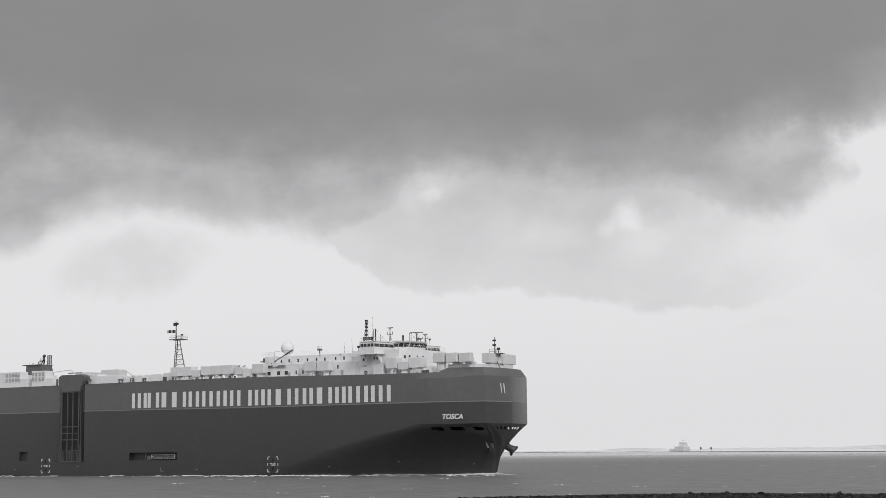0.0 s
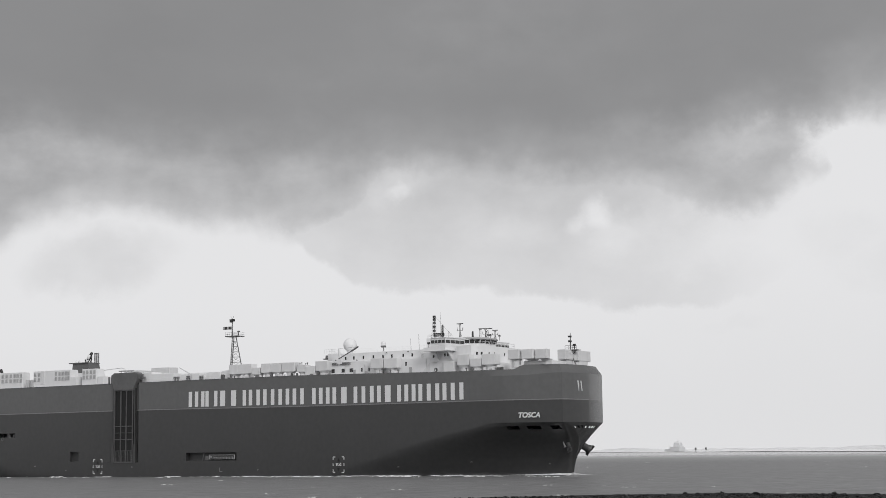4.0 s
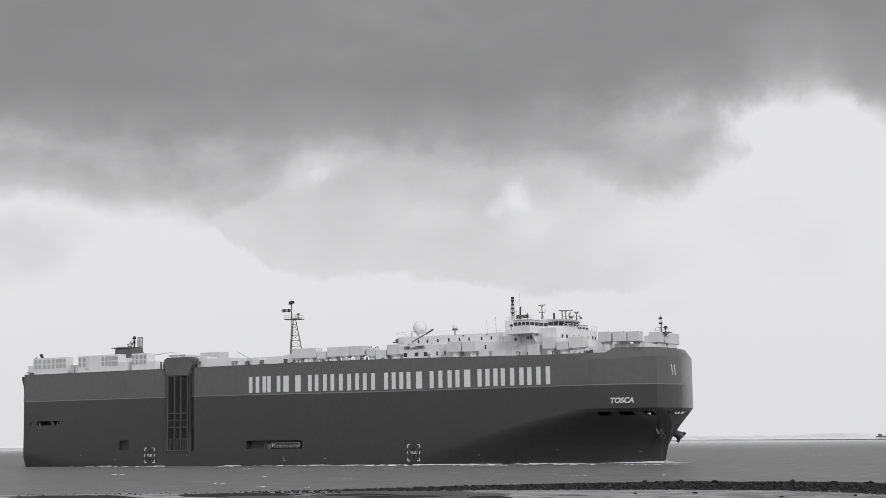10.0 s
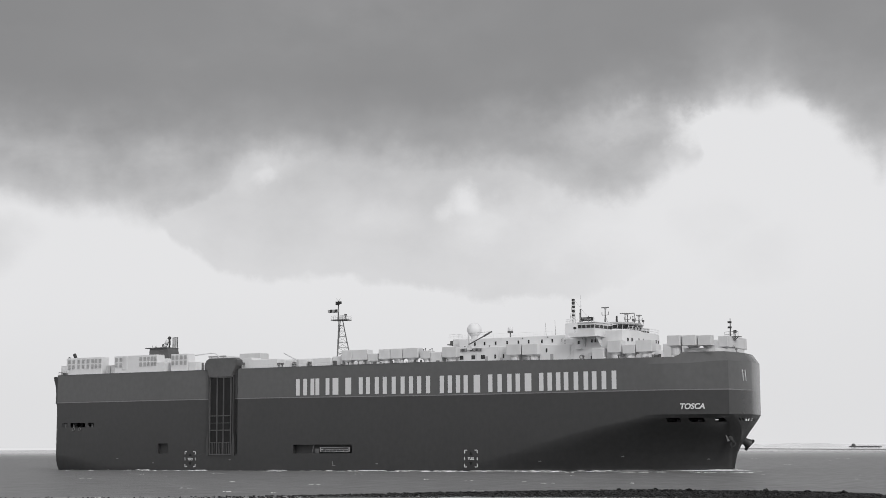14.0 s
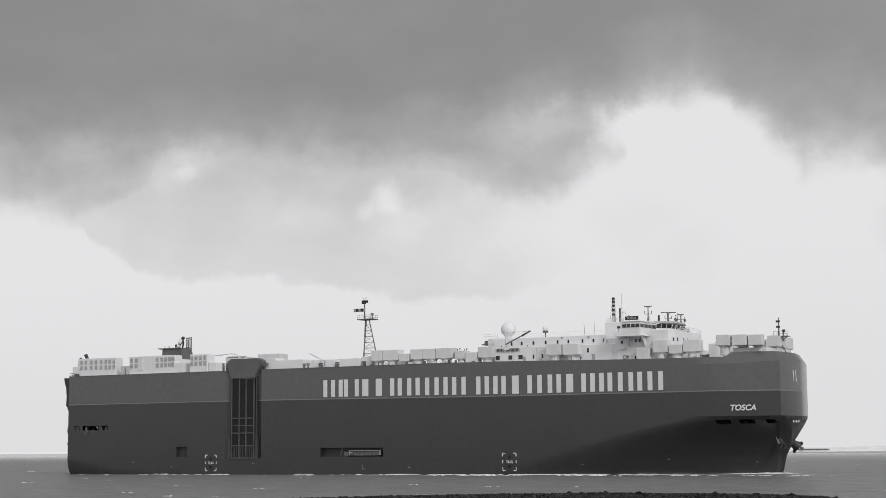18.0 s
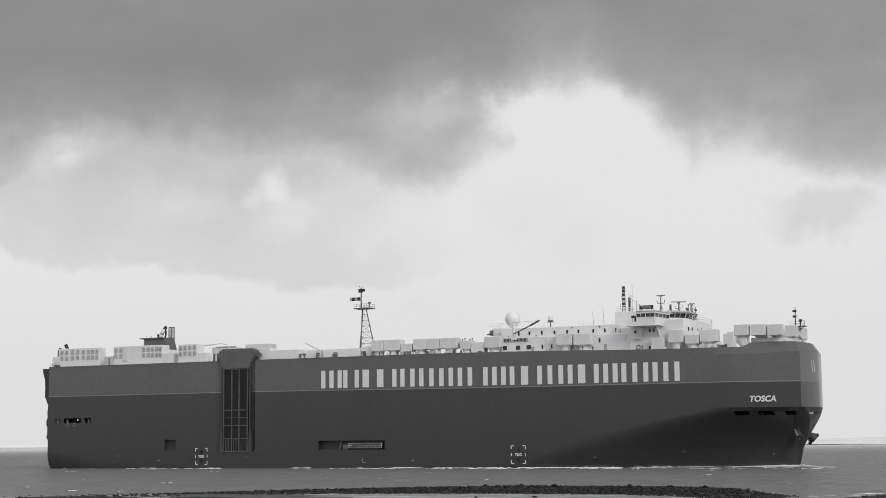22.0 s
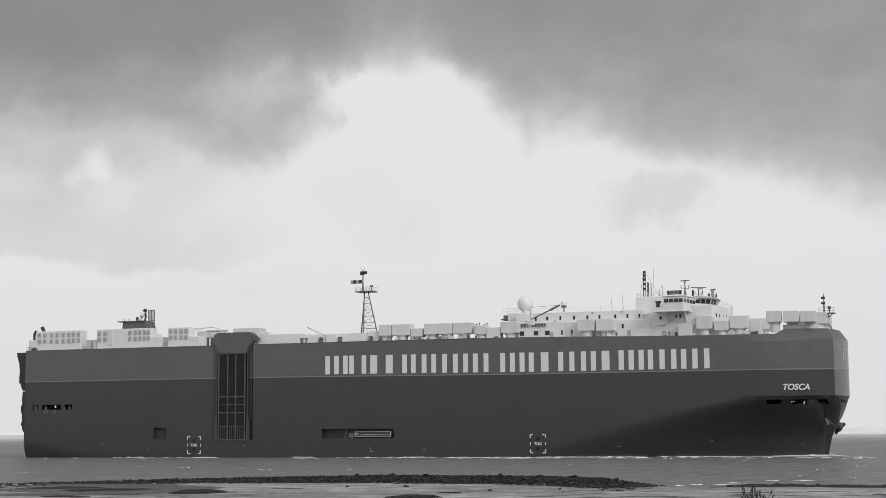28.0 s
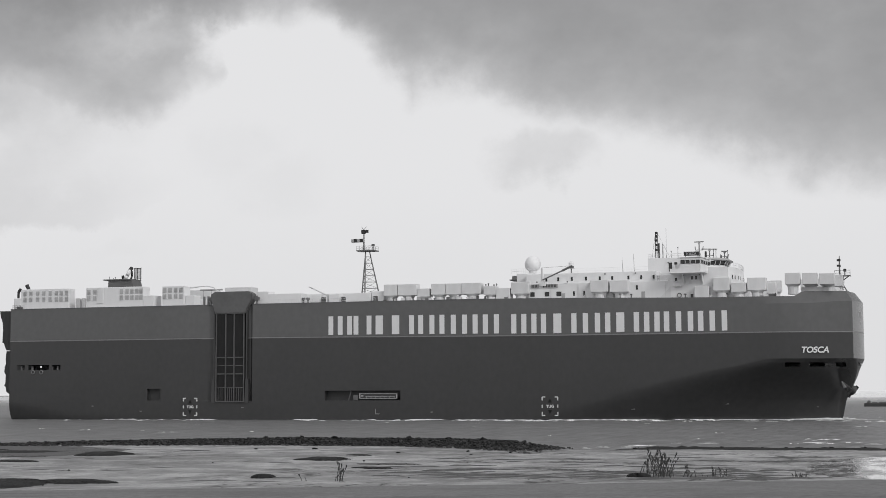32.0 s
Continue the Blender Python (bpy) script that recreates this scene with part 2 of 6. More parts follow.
def box(bm, x0, x1, y0, y1, z0, z1, top=(0, 0, 0, 0)):
    """A block; top draws its upper face in at x0, x1, y0, y1."""
    a, b, c, d = top
    v = [bm.verts.new(p) for p in ((x0, y0, z0), (x1, y0, z0), (x1, y1, z0), (x0, y1, z0),
                                   (x0 + a, y0 + c, z1), (x1 - b, y0 + c, z1), (x1 - b, y1 - d, z1), (x0 + a, y1 - d, z1))]
    for f in ((3, 2, 1, 0), (4, 5, 6, 7), (0, 1, 5, 4), (1, 2, 6, 5), (2, 3, 7, 6), (3, 0, 4, 7)):
        bm.faces.new([v[i] for i in f])
    return bm


def soft_box(x0, x1, y0, y1, z0, z1, r=0.12, top=(0, 0, 0, 0)):
    bm = bmesh.new()
    box(bm, x0, x1, y0, y1, z0, z1, top)
    bmesh.ops.bevel(bm, geom=bm.edges[:], offset=r, segments=2, affect="EDGES", profile=0.5)
    return bm


def rod(bm, p0, p1, r0, r1=None, n=8):
    r1 = r0 if r1 is None else r1
    p0, p1 = Vector(p0), Vector(p1)
    q = (p1 - p0).to_track_quat("Z", "Y")
    rings = []
    for p, r in ((p0, r0), (p1, r1)):
        rings.append([bm.verts.new(p + q @ Vector((r * math.cos(i * math.tau / n), r * math.sin(i * math.tau / n), 0))) for i in range(n)])
    for i in range(n):
        j = (i + 1) % n
        bm.faces.new((rings[0][i], rings[0][j], rings[1][j], rings[1][i]))
    bm.faces.new(rings[0][::-1])
    bm.faces.new(rings[1])
    return bm


def ball(bm, p, r, u=20, v=12, squash=1.0):
    geo = bmesh.ops.create_uvsphere(bm, u_segments=u, v_segments=v, radius=r)["verts"]
    for w in geo:
        w.co = Vector((w.co.x, w.co.y, w.co.z * squash)) + Vector(p)
    for f in bm.faces:
        f.smooth = True
    return bm


def plate(bm, points, thick, axis):
    """A flat polygon made solid along axis."""
    d = Vector(axis) * thick
    a = [bm.verts.new(p) for p in points]
    b = [bm.verts.new(Vector(p) + d) for p in points]
    bm.faces.new(a)
    bm.faces.new(b[::-1])
    for i in range(len(a)):
        j = (i + 1) % len(a)
        bm.faces.new((a[j], a[i], b[i], b[j]))
    bmesh.ops.recalc_face_normals(bm, faces=bm.faces[:])
    return bm


def lettering(name, words, size, material, parent, place, shear=0.0):
    cu = bpy.data.curves.new(name, "FONT")
    cu.body, cu.size, cu.extrude, cu.shear, cu.offset = words, size, 0.02, shear, 0.03 * size
    ob = bpy.data.objects.new(name, cu)
    me = bpy.data.meshes.new_from_object(ob)
    bpy.data.objects.remove(ob)
    me.materials.clear()
    me.materials.append(material)
    t = new(name, me)
    t.parent = parent
    t.matrix_basis = place
    return t


def thing(name, label, category, group="", kind=""):
    return tagged(new(name), label, category, group, kind)


def smooth(a, b, x):
    t = min(1.0, max(0.0, (x - a) / (b - a)))
    return t * t * (3 - 2 * t)


def lerp(a, b, t):
    return a + (b - a) * t


# ---- sea, shore and distance ----
LEVEL = -0.18         # the water, below the ship's painted waterline
CREST = ((-190, 118), (-150, 122), (-122, 136), (-101, 152), (-86, 164), (-68, 168.5), (-55, 167.5), (-48, 165), (-41, 158), (-35, 150))


def crest_y(x):
    for (x0, y0), (x1, y1) in zip(CREST, CREST[1:]):
        if x0 <= x <= x1:
            return lerp(y0, y1, (x - x0) / (x1 - x0))
    return CREST[0][1] if x < CREST[0][0] else CREST[-1][1]


def shore_y(x):
    """Where the tidal flat meets the water."""
    if x > -35:
        return lerp(156, 158, smooth(-35, -24, x)) + 1.2 * noise.noise((x * 0.15, 3, 0))
    return crest_y(x) + 7


def berm_y(x):
    return min(92, max(43, 89.4 + 0.49 * x))


def ground_z(x, y):
    e, s = berm_y(x), shore_y(x)
    if y < e:
        return 1.2 + 3.0 * min(1, max(0, (e - y) / 80)) ** 0.9
    z = lerp(1.2, 0.32, smooth(0, 1.6, y - e))
    z += 0.05 * noise.noise((x * 0.10, y * 0.25, 0)) + 0.03 * noise.noise((x * 0.4, y * 0.9, 5))
    z -= 0.14 * smooth(1.3, 0.7, ((x - 4) / 13) ** 4 + ((y - 123) / 17.5) ** 4)
    z = lerp(z, -1.5, smooth(-4, 9, y - s))
    return z


def steps(*runs):
    v = []
    for a, b, n in runs:
        v += [a + (b - a) * i / n for i in range(n)]
    return v + [runs[-1][1]]


def ground():
    xs = steps((-4800, -400, 10), (-400, -190, 14), (-190, 20, 150), (20, 120, 20), (120, 4800, 10))
    low = [-600 + (600 + 40) * k / 8 for k in range(8)]
    near = [k / 14 for k in range(15)]
    rise = [0.15, 0.35, 0.6, 0.9, 1.2, 1.6] + [1.6 + (95 - 1.6) * k / 140 for k in range(1, 141)]
    far = steps((190, 400, 10), (400, 4900, 10))
    verts = []
    for x in xs:
        e = berm_y(x)
        line = low + [lerp(40, e, k) for k in near] + [e + k * (189 - e) / 95 for k in rise] + far
        verts += [(x, y, ground_z(x, y)) for y in line]
    m = len(verts) // len(xs)
    n = len(xs)
    faces = [(i * m + j, (i + 1) * m + j, (i + 1) * m + j + 1, i * m + j + 1) for i in range(n - 1) for j in range(m - 1)]
    me = bpy.data.meshes.new("ground")
    me.from_pydata(verts, [], faces)
    me.polygons.foreach_set("use_smooth", [True] * len(faces))
    me.materials.append(MUD)
    me.materials.append(DYKE)
    me.polygons.foreach_set("material_index", [int(verts[f[2]][1] < berm_y(verts[f[2]][0]) + 0.3) for f in faces])
    return tagged(new("ground", me), "wet grey tidal mud flat below a grassy dyke", "ground", kind="structure")


def sea():
    bm = bmesh.new()
    v = [bm.verts.new(p) for p in ((-9000, 0, LEVEL), (9000, 0, LEVEL), (9000, 9000, LEVEL), (-9000, 9000, LEVEL))]
    bm.faces.new(v)
    return tagged(new("water", mesh_of("water", bm, WATER)), "choppy grey estuary water with whitecaps", "water", kind="structure")


ground()
water = sea()


BANK_EDGE = ((-2600, 3700), (-1900, 3300), (-1366, 2800), (-924, 2300), (-655, 1900), (-480, 1650), (-330, 1520), (-150, 1480), (60, 1480), (900, 1600), (1800, 1900))


def bank_y(x):
    return float(np.interp(x, [p[0] for p in BANK_EDGE], [p[1] for p in BANK_EDGE]))


def sandbank():
    """A thin dark bank, and the smooth pale water that it shelters."""
    bm = bmesh.new()
    xs = [-2600 + 44 * i for i in range(101)]
    low = [lerp(0.03, 1.05, smooth(-180, -430, x)) * (0.8 + 0.5 * noise.noise((x * 0.01, 0, 0))) for x in xs]
    rows3 = [[bm.verts.new((x, bank_y(x) + dy, LEVEL + h * k - (0.1 if k == 0 else 0))) for x, h in zip(xs, low)] for dy, k in ((0, 0), (6, 0.8), (16, 1), (40, 0))]
    for a, b in zip(rows3, rows3[1:]):
        for i in range(len(a) - 1):
            bm.faces.new((a[i], a[i + 1], b[i + 1], b[i]))
    tagged(new("sandbank", mesh_of("sandbank", bm, SAND)), "low dark sandbank far out on the water", "sandbank", kind="structure")
    bm = bmesh.new()
    near = [bm.verts.new((x, bank_y(x) + 30, LEVEL + 0.03)) for x in xs]
    far = [bm.verts.new((x * 1.6, 4290, LEVEL + 0.03)) for x in xs]
    for i in range(len(xs) - 1):
        bm.faces.new((near[i], near[i + 1], far[i + 1], far[i]))
    tagged(new("calm_water", mesh_of("calm_water", bm, CALM)), "smooth pale sheltered water behind the sandbank", "water", kind="structure")


sandbank()


def far_shore():
    bm = bmesh.new()
    for run, (y, hgt) in enumerate(((4300, 6), (4500, 11))):
        last = None
        for i in range(240):
            x = -4200 + i * 25
            z = hgt * (0.55 + 0.45 * noise.noise((i * 0.13, run * 9, 0)) + 0.12 * noise.noise((i * 0.9, run, 4)))
            p = [bm.verts.new((x, y, -1)), bm.verts.new((x, y + 10, max(1.5, z))), bm.verts.new((x, y + 60, -1))]
            if last:
                bm.faces.new((last[0], p[0], p[1], last[1]))
                bm.faces.new((last[1], p[1], p[2], last[2]))
            last = p
    return tagged(new("far_shore", mesh_of("far_shore", bm, HAZE_SHORE)), "wooded shore on the horizon, haze put into its pale colour", "shore", kind="structure")


far_shore()

def distant_things():
    far = thing("distant_ship", "cargo ship far off, seen bow on, haze put into its colour", "ship")
    x, y = math.tan(radians(-24.25)) * 3800, 3800
    part("hull", soft_box(x - 13, x + 14, y, y + 40, -1, 11, 1.0, (2, 0, 0, 0)), HAZE_PALE, far)
    part("deckhouse", soft_box(x - 7, x + 12, y + 10, y + 30, 11, 22, 0.8, (2.5, 2.0, 0, 0)), HAZE_PALE, far)
    part("bow", soft_box(x - 34, x - 13, y + 5, y + 30, -1, 6, 0.8, (8, 0, 0, 0)), HAZE_PALE, far)
    bm = bmesh.new()
    rod(bm, (x + 3, y + 20, 23), (x + 3, y + 20, 30), 1.2, 0.6)
    box(bm, x - 1, x + 7, y + 19, y + 21, 24.5, 26)
    part("mast", bm, HAZE_PALE, far)
    bm = bmesh.new()
    rod(bm, (x - 20, y + 15, 5), (x - 20, y + 15, 15), 1.0, 0.5)
    part("foremast", bm, HAZE_PALE, far)
    for az in (-23.49, -23.13):
        b = thing("beacon", "dark square daymark on a pole over the sandbank", "beacon", "beacons on the sandbank")
        x, y = math.tan(radians(az)) * 2330, 2330
        bm = bmesh.new()
        rod(bm, (x, y, 0.2), (x, y, 5.0), 0.25)
        part("pole", bm, STEEL, b)
        part("daymark", soft_box(x - 1.3, x + 1.3, y - 1.2, y + 1.2, 3.9, 7.4, 0.3, (0.3, 0.3, 0, 0)), STEEL, b)
    d = thing("dredge_barge", "low grey barge with a small cabin near the horizon", "barge")
    x, y = math.tan(radians(-15.9)) * 2600, 2600
    part("deck", soft_box(x, x + 52, y, y + 12, 0.3, 2.4, 0.3, (2, 2, 0, 0)), STEEL, d)
    part("cabin", soft_box(x + 4, x + 10, y + 3, y + 9, 2.3, 6.0, 0.3, (0.5, 1.5, 0, 0)), STEEL, d)
    m = thing("moored_barge", "dark low barge loaded with dark cargo", "barge")
    part("hull", soft_box(-30.2, 30, 640, 650, -0.5, 1.2, 0.25, (0.0, 0, 0, 0)), RAMP, m)
    random.seed(8)
    x = -29.2
    while x < 28:
        w = random.uniform(1.0, 3.0)
        part("cargo", soft_box(x, x + w, 642, 647, 1.2, 1.2 + random.uniform(0.3, 1.0), 0.15, (0.3, 0.3, 0.3, 0.3)), RUBBER, m)
        x += w + random.uniform(0.1, 0.9)


distant_things()

# ---- the rubble dam and the tidal flat ----
PHI = (1 + 5 ** 0.5) / 2
ICO = [Vector(p).normalized() for p in ((-1, PHI, 0), (1, PHI, 0), (-1, -PHI, 0), (1, -PHI, 0), (0, -1, PHI), (0, 1, PHI), (0, -1, -PHI), (0, 1, -PHI), (PHI, 0, -1), (PHI, 0, 1), (-PHI, 0, -1), (-PHI, 0, 1))]
ICO_FACES = ((0, 11, 5), (0, 5, 1), (0, 1, 7), (0, 7, 10), (0, 10, 11), (1, 5, 9), (5, 11, 4), (11, 10, 2), (10, 7, 6), (7, 1, 8),
             (3, 9, 4), (3, 4, 2), (3, 2, 6), (3, 6, 8), (3, 8, 9), (4, 9, 5), (2, 4, 11), (6, 2, 10), (8, 6, 7), (9, 8, 1))


def stone_shape():
    k = Vector((random.uniform(0.8, 1.75), random.uniform(0.6, 1.1), random.uniform(0.35, 0.7)))
    return [Vector((p.x * k.x, p.y * k.y, p.z * k.z)) * random.uniform(0.6, 1.2) for p in ICO]


def dam_top(x, y):
    """The height of the rubble over the flat."""
    c = crest_y(x)
    crown = (0.61 + 0.10 * noise.noise((x * 0.12, 0, 0))) * lerp(0.1, 1, smooth(-35.5, -44, x)) * lerp(0.12, 1, smooth(-122, -66, x))
    side = 11.5 if y < c else 6.5
    return 0.22 + crown * max(0.0, 1 - abs(y - c) / side) ** 0.8


def rubble_dam():
    random.seed(3)
    dam = thing("rubble_dam", "long low dam of dark wet rubble stones beside the water", "stone dam")
    bm = bmesh.new()
    prev = None
    for i in range(130):
        x = -160 + i * 1.0
        c = crest_y(x)
        row = [bm.verts.new((x, c + d, dam_top(x, c + d) - (0.12 if abs(d) < 11 else 0.6))) for d in (-11.4, -8, -4, -1.5, 0, 1.5, 4, 6.4)]
        if prev:
            for k in range(7):
                bm.faces.new((prev[k], row[k], row[k + 1], prev[k + 1]))
        prev = row
    part("core", bm, ROCK, dam, "dark stone core")
    shapes = []
    for i in range(8):
        me = bpy.data.meshes.new("stone")
        me.from_pydata([tuple(p) for p in stone_shape()], [], ICO_FACES)
        me.materials.append(ROCK)
        shapes.append(me)
    for i in range(300):
        x = random.uniform(-78, -36)
        c = crest_y(x)
        d = random.uniform(-10.5, 2)
        r = random.uniform(0.12, 0.26)
        if i < 9:
            x, d, r = (-47.5, -43.2, -41.5, -66.0, -57.0, -52.0, -70.0, -74.0, -38.5)[i], 0.0, (0.6, 0.35, 0.5, 0.42, 0.4, 0.35, 0.4, 0.35, 0.4)[i]
            c = crest_y(x)
        ob = new("stone", random.choice(shapes))
        ob.parent = dam
        ob.matrix_basis = pose(x, c + d, dam_top(x, c + d) + r * 0.12, random.uniform(-20, 20), random.uniform(-20, 20), random.uniform(0, 360)) @ Matrix.Diagonal((r, r, r, 1))
    verts, faces = [], []
    for i in range(19000):
        x = random.uniform(-158, -36)
        c = crest_y(x)
        d = random.uniform(-11.4, 6)
        if random.random() < 0.93 * smooth(-88, -118, x):
            continue
        r = random.choice((0.06, 0.08, 0.10, 0.13, 0.18)) * random.uniform(0.8, 1.25)
        m = pose(x, c + d, dam_top(x, c + d) + r * 0.1, random.uniform(-25, 25), random.uniform(-25, 25), random.uniform(0, 360))
        n0 = len(verts)
        verts += [tuple(m @ (p * r)) for p in stone_shape()]
        faces += [(a + n0, b + n0, c2 + n0) for a, b, c2 in ICO_FACES]
    me = bpy.data.meshes.new("rubble")
    me.from_pydata(verts, [], faces)
    me.materials.append(ROCK_MANY)
    tagged(new("rubble", me), kind="stuff").parent = dam


rubble_dam()


def weed_mound(x, y, rx, ry, h, label="low mound of dark seaweed on the mud"):
    """A low lumpy mound with a frayed edge."""
    mound = thing("seaweed_mound", label, "seaweed", "seaweed mounds on the flat")
    bm = bmesh.new()
    nr, na = 8, 64
    rings = []
    for j in range(nr + 1):
        u = j / nr
        ring = []
        for i in range(na):
            t = i * math.tau / na
            k = 1 + 0.42 * noise.noise((math.cos(t) * 1.5 + x, math.sin(t) * 1.5 + y, 0)) + 0.22 * noise.noise((math.cos(t) * 5, math.sin(t) * 5, x)) + 0.1 * noise.noise((math.cos(t) * 13, math.sin(t) * 13, y))
            px, py = x + rx * u * k * math.cos(t), y + ry * u * k * math.sin(t)
            z = ground_z(px, py) + h * (1 - u ** 3.2) + 0.10 * h * noise.noise((px * 2, py * 2, 0)) - (0.12 if j == nr else 0)
            ring.append(bm.verts.new((px, py, z)))
        rings.append(ring)
    for a, b in zip(rings, rings[1:]):
        for i in range(na):
            k = (i + 1) % na
            bm.faces.new((a[i], b[i], b[k], a[k]))
    bmesh.ops.remove_doubles(bm, verts=bm.verts[:], dist=0.0005)
    for f in bm.faces:
        f.smooth = True
    part("bed", bm, WEED if h > 0.1 else BANK, mound)
    random.seed(int(abs(x * 31 + y)))
    verts, faces = [], []
    for i in range(int(120 + 60 * rx)):
        t, u = random.uniform(0, math.tau), random.random() ** 0.5
        px, py = x + rx * u * math.cos(t), y + ry * u * math.sin(t)
        z = ground_z(px, py) + h * (1 - u ** 3.2) - 0.03
        w, k = random.uniform(0.04, 0.09), random.uniform(0.02, 0.05)
        dx, dy = random.uniform(-0.15, 0.15), random.uniform(-0.1, 0.1)
        n0 = len(verts)
        verts += [(px - w, py, z), (px + w, py, z), (px + dx, py + dy, z + k)]
        faces.append((n0, n0 + 1, n0 + 2))
    me = bpy.data.meshes.new("fronds")
    me.from_pydata(verts, [], faces)
    me.materials.append(WEED)
    tagged(new("fronds", me), kind="stuff").parent = mound


for spec in ((-74.0, 130.4, 2.4, 3.2, 0.30), (-56.6, 86.4, 4.2, 4.2, 0.28), (-52.6, 89.2, 3.0, 1.7, 0.20), (-43.2, 97.1, 0.85, 0.8, 0.25), (-49.8, 124.6, 2.3, 2.2, 0.22), (-40.8, 111.4, 1.5, 0.9, 0.11),
             (-41.8, 118.0, 2.7, 1.1, 0.09), (-85.5, 133.5, 5.0, 4.5, 0.14), (-93.0, 137, 5.0, 4.0, 0.14), (-80.5, 119.0, 2.6, 1.0, 0.12), (-78.8, 125.0, 2.2, 1.2, 0.10),
             (-19.4, 104.0, 0.75, 0.7, 0.26), (-50.3, 134.2, 1.2, 0.6, 0.11), (-81.5, 130.0, 6.5, 7.5, 0.08), (-74.0, 115.7, 2.4, 1.0, 0.12), (-86.5, 124.0, 5.0, 5.0, 0.07), (-70.0, 141.0, 1.6, 1.0, 0.08), (-94, 146, 9, 5, 0.10), (-90, 134.5, 8, 6, 0.09), (-83, 141, 6, 4.5, 0.08), (-101, 131, 6, 4, 0.09), (-108, 136, 8, 5, 0.12), (-122, 126, 9, 5, 0.12), (-140, 118, 11, 5, 0.12)):
    weed_mound(*spec)


def ledge_h(x):
    return max(0.03, (0.24 + 0.22 * noise.noise((x * 0.35, 1, 0)) + 0.2 * noise.noise((x * 1.3, 4, 0))) * smooth(-31, -27, x))


def shore_ledge():
    """The ragged dark edge of the flat beyond the dam's end."""
    random.seed(14)
    bm = bmesh.new()
    prev = None
    for i in range(150):
        x = -31 + i * 0.6
        y = shore_y(x) - 1.0
        h = ledge_h(x)
        z = 0.24
        row = [bm.verts.new((x, y - 4.6, z - 0.1)), bm.verts.new((x, y - 2.0, z + h * 0.6)), bm.verts.new((x, y, z + h)), bm.verts.new((x, y + 1.6, LEVEL - 0.15))]
        if prev:
            for k in range(3):
                bm.faces.new((prev[k], row[k], row[k + 1], prev[k + 1]))
        prev = row
    return tagged(new("shore_ledge", mesh_of("shore_ledge", bm, WEED)), "ragged dark weed-covered edge of the mud flat", "ledge", kind="structure")


shore_ledge()


def creek_banks():
    """Low dark banks along the little creeks that drain the flat."""
    random.seed(23)
    verts, faces = [], []

    def bank(x, y, length, h, slant):
        n = int(length * 3)
        wob = random.uniform(0, 50)
        for i in range(n + 1):
            u = i / n
            px = x + length * (u - 0.5)
            py = y + slant * length * (u - 0.5) + 1.6 * noise.noise((px * 0.25 + wob, 0, 0)) + 0.5 * noise.noise((px * 1.1, wob, 0))
            k = max(0.0, min(1.0, 4 * u, 4 * (1 - u)) * (0.55 + 0.9 * noise.noise((px * 0.7, wob, 4))))
            z = ground_z(px, py) - 0.02
            verts.extend([(px, py - 0.35, z), (px, py - 0.1, z + 0.02 + h * k), (px, py + 0.7, z + 0.01 + h * k * 0.7), (px, py + 1.3, z)])
            if i:
                a = len(verts) - 8
                faces.extend([(a + j, a + 4 + j, a + 5 + j, a + 1 + j) for j in range(3)])

    for k in range(64):
        bank(random.uniform(-34, -13), random.choice((102, 104, 106, 109, 112, 116, 121, 128, 134)) + random.uniform(-1.5, 1.5), random.uniform(1.5, 9.0), random.uniform(0.04, 0.11), random.uniform(-0.3, 0.9))
    for k in range(16):
        bank(random.uniform(-40, -33), random.uniform(103, 124), random.uniform(1.0, 3.5), random.uniform(0.05, 0.10), random.uniform(-0.4, 0.8))
    for k in range(34):
        bank(random.uniform(-75, -30), random.uniform(92, 146), random.uniform(0.8, 4.5), random.uniform(0.03, 0.07), random.uniform(-0.3, 0.6))
    for x, y, w in ((-22.0, 141, 11), (-16.0, 129, 13), (-12.0, 137, 9), (-27.5, 124, 6), (-29.5, 130, 5), (-20, 108, 8), (-12, 104, 10), (-40.0, 128.5, 3.5), (-37.0, 124, 2.0)):
        bank(x, y, w, 0.11, 0.35)
    for k in range(22):
        bank(random.uniform(-19, -8), random.uniform(101, 118), random.uniform(0.6, 3.0), random.uniform(0.05, 0.12), random.uniform(-0.8, 1.0))
    me = bpy.data.meshes.new("creek_banks")
    me.from_pydata(verts, [], faces)
    me.materials.append(BANK)
    return tagged(new("creek_banks", me), "small dark creek banks in the tidal mud", "mud", kind="stuff")


creek_banks()


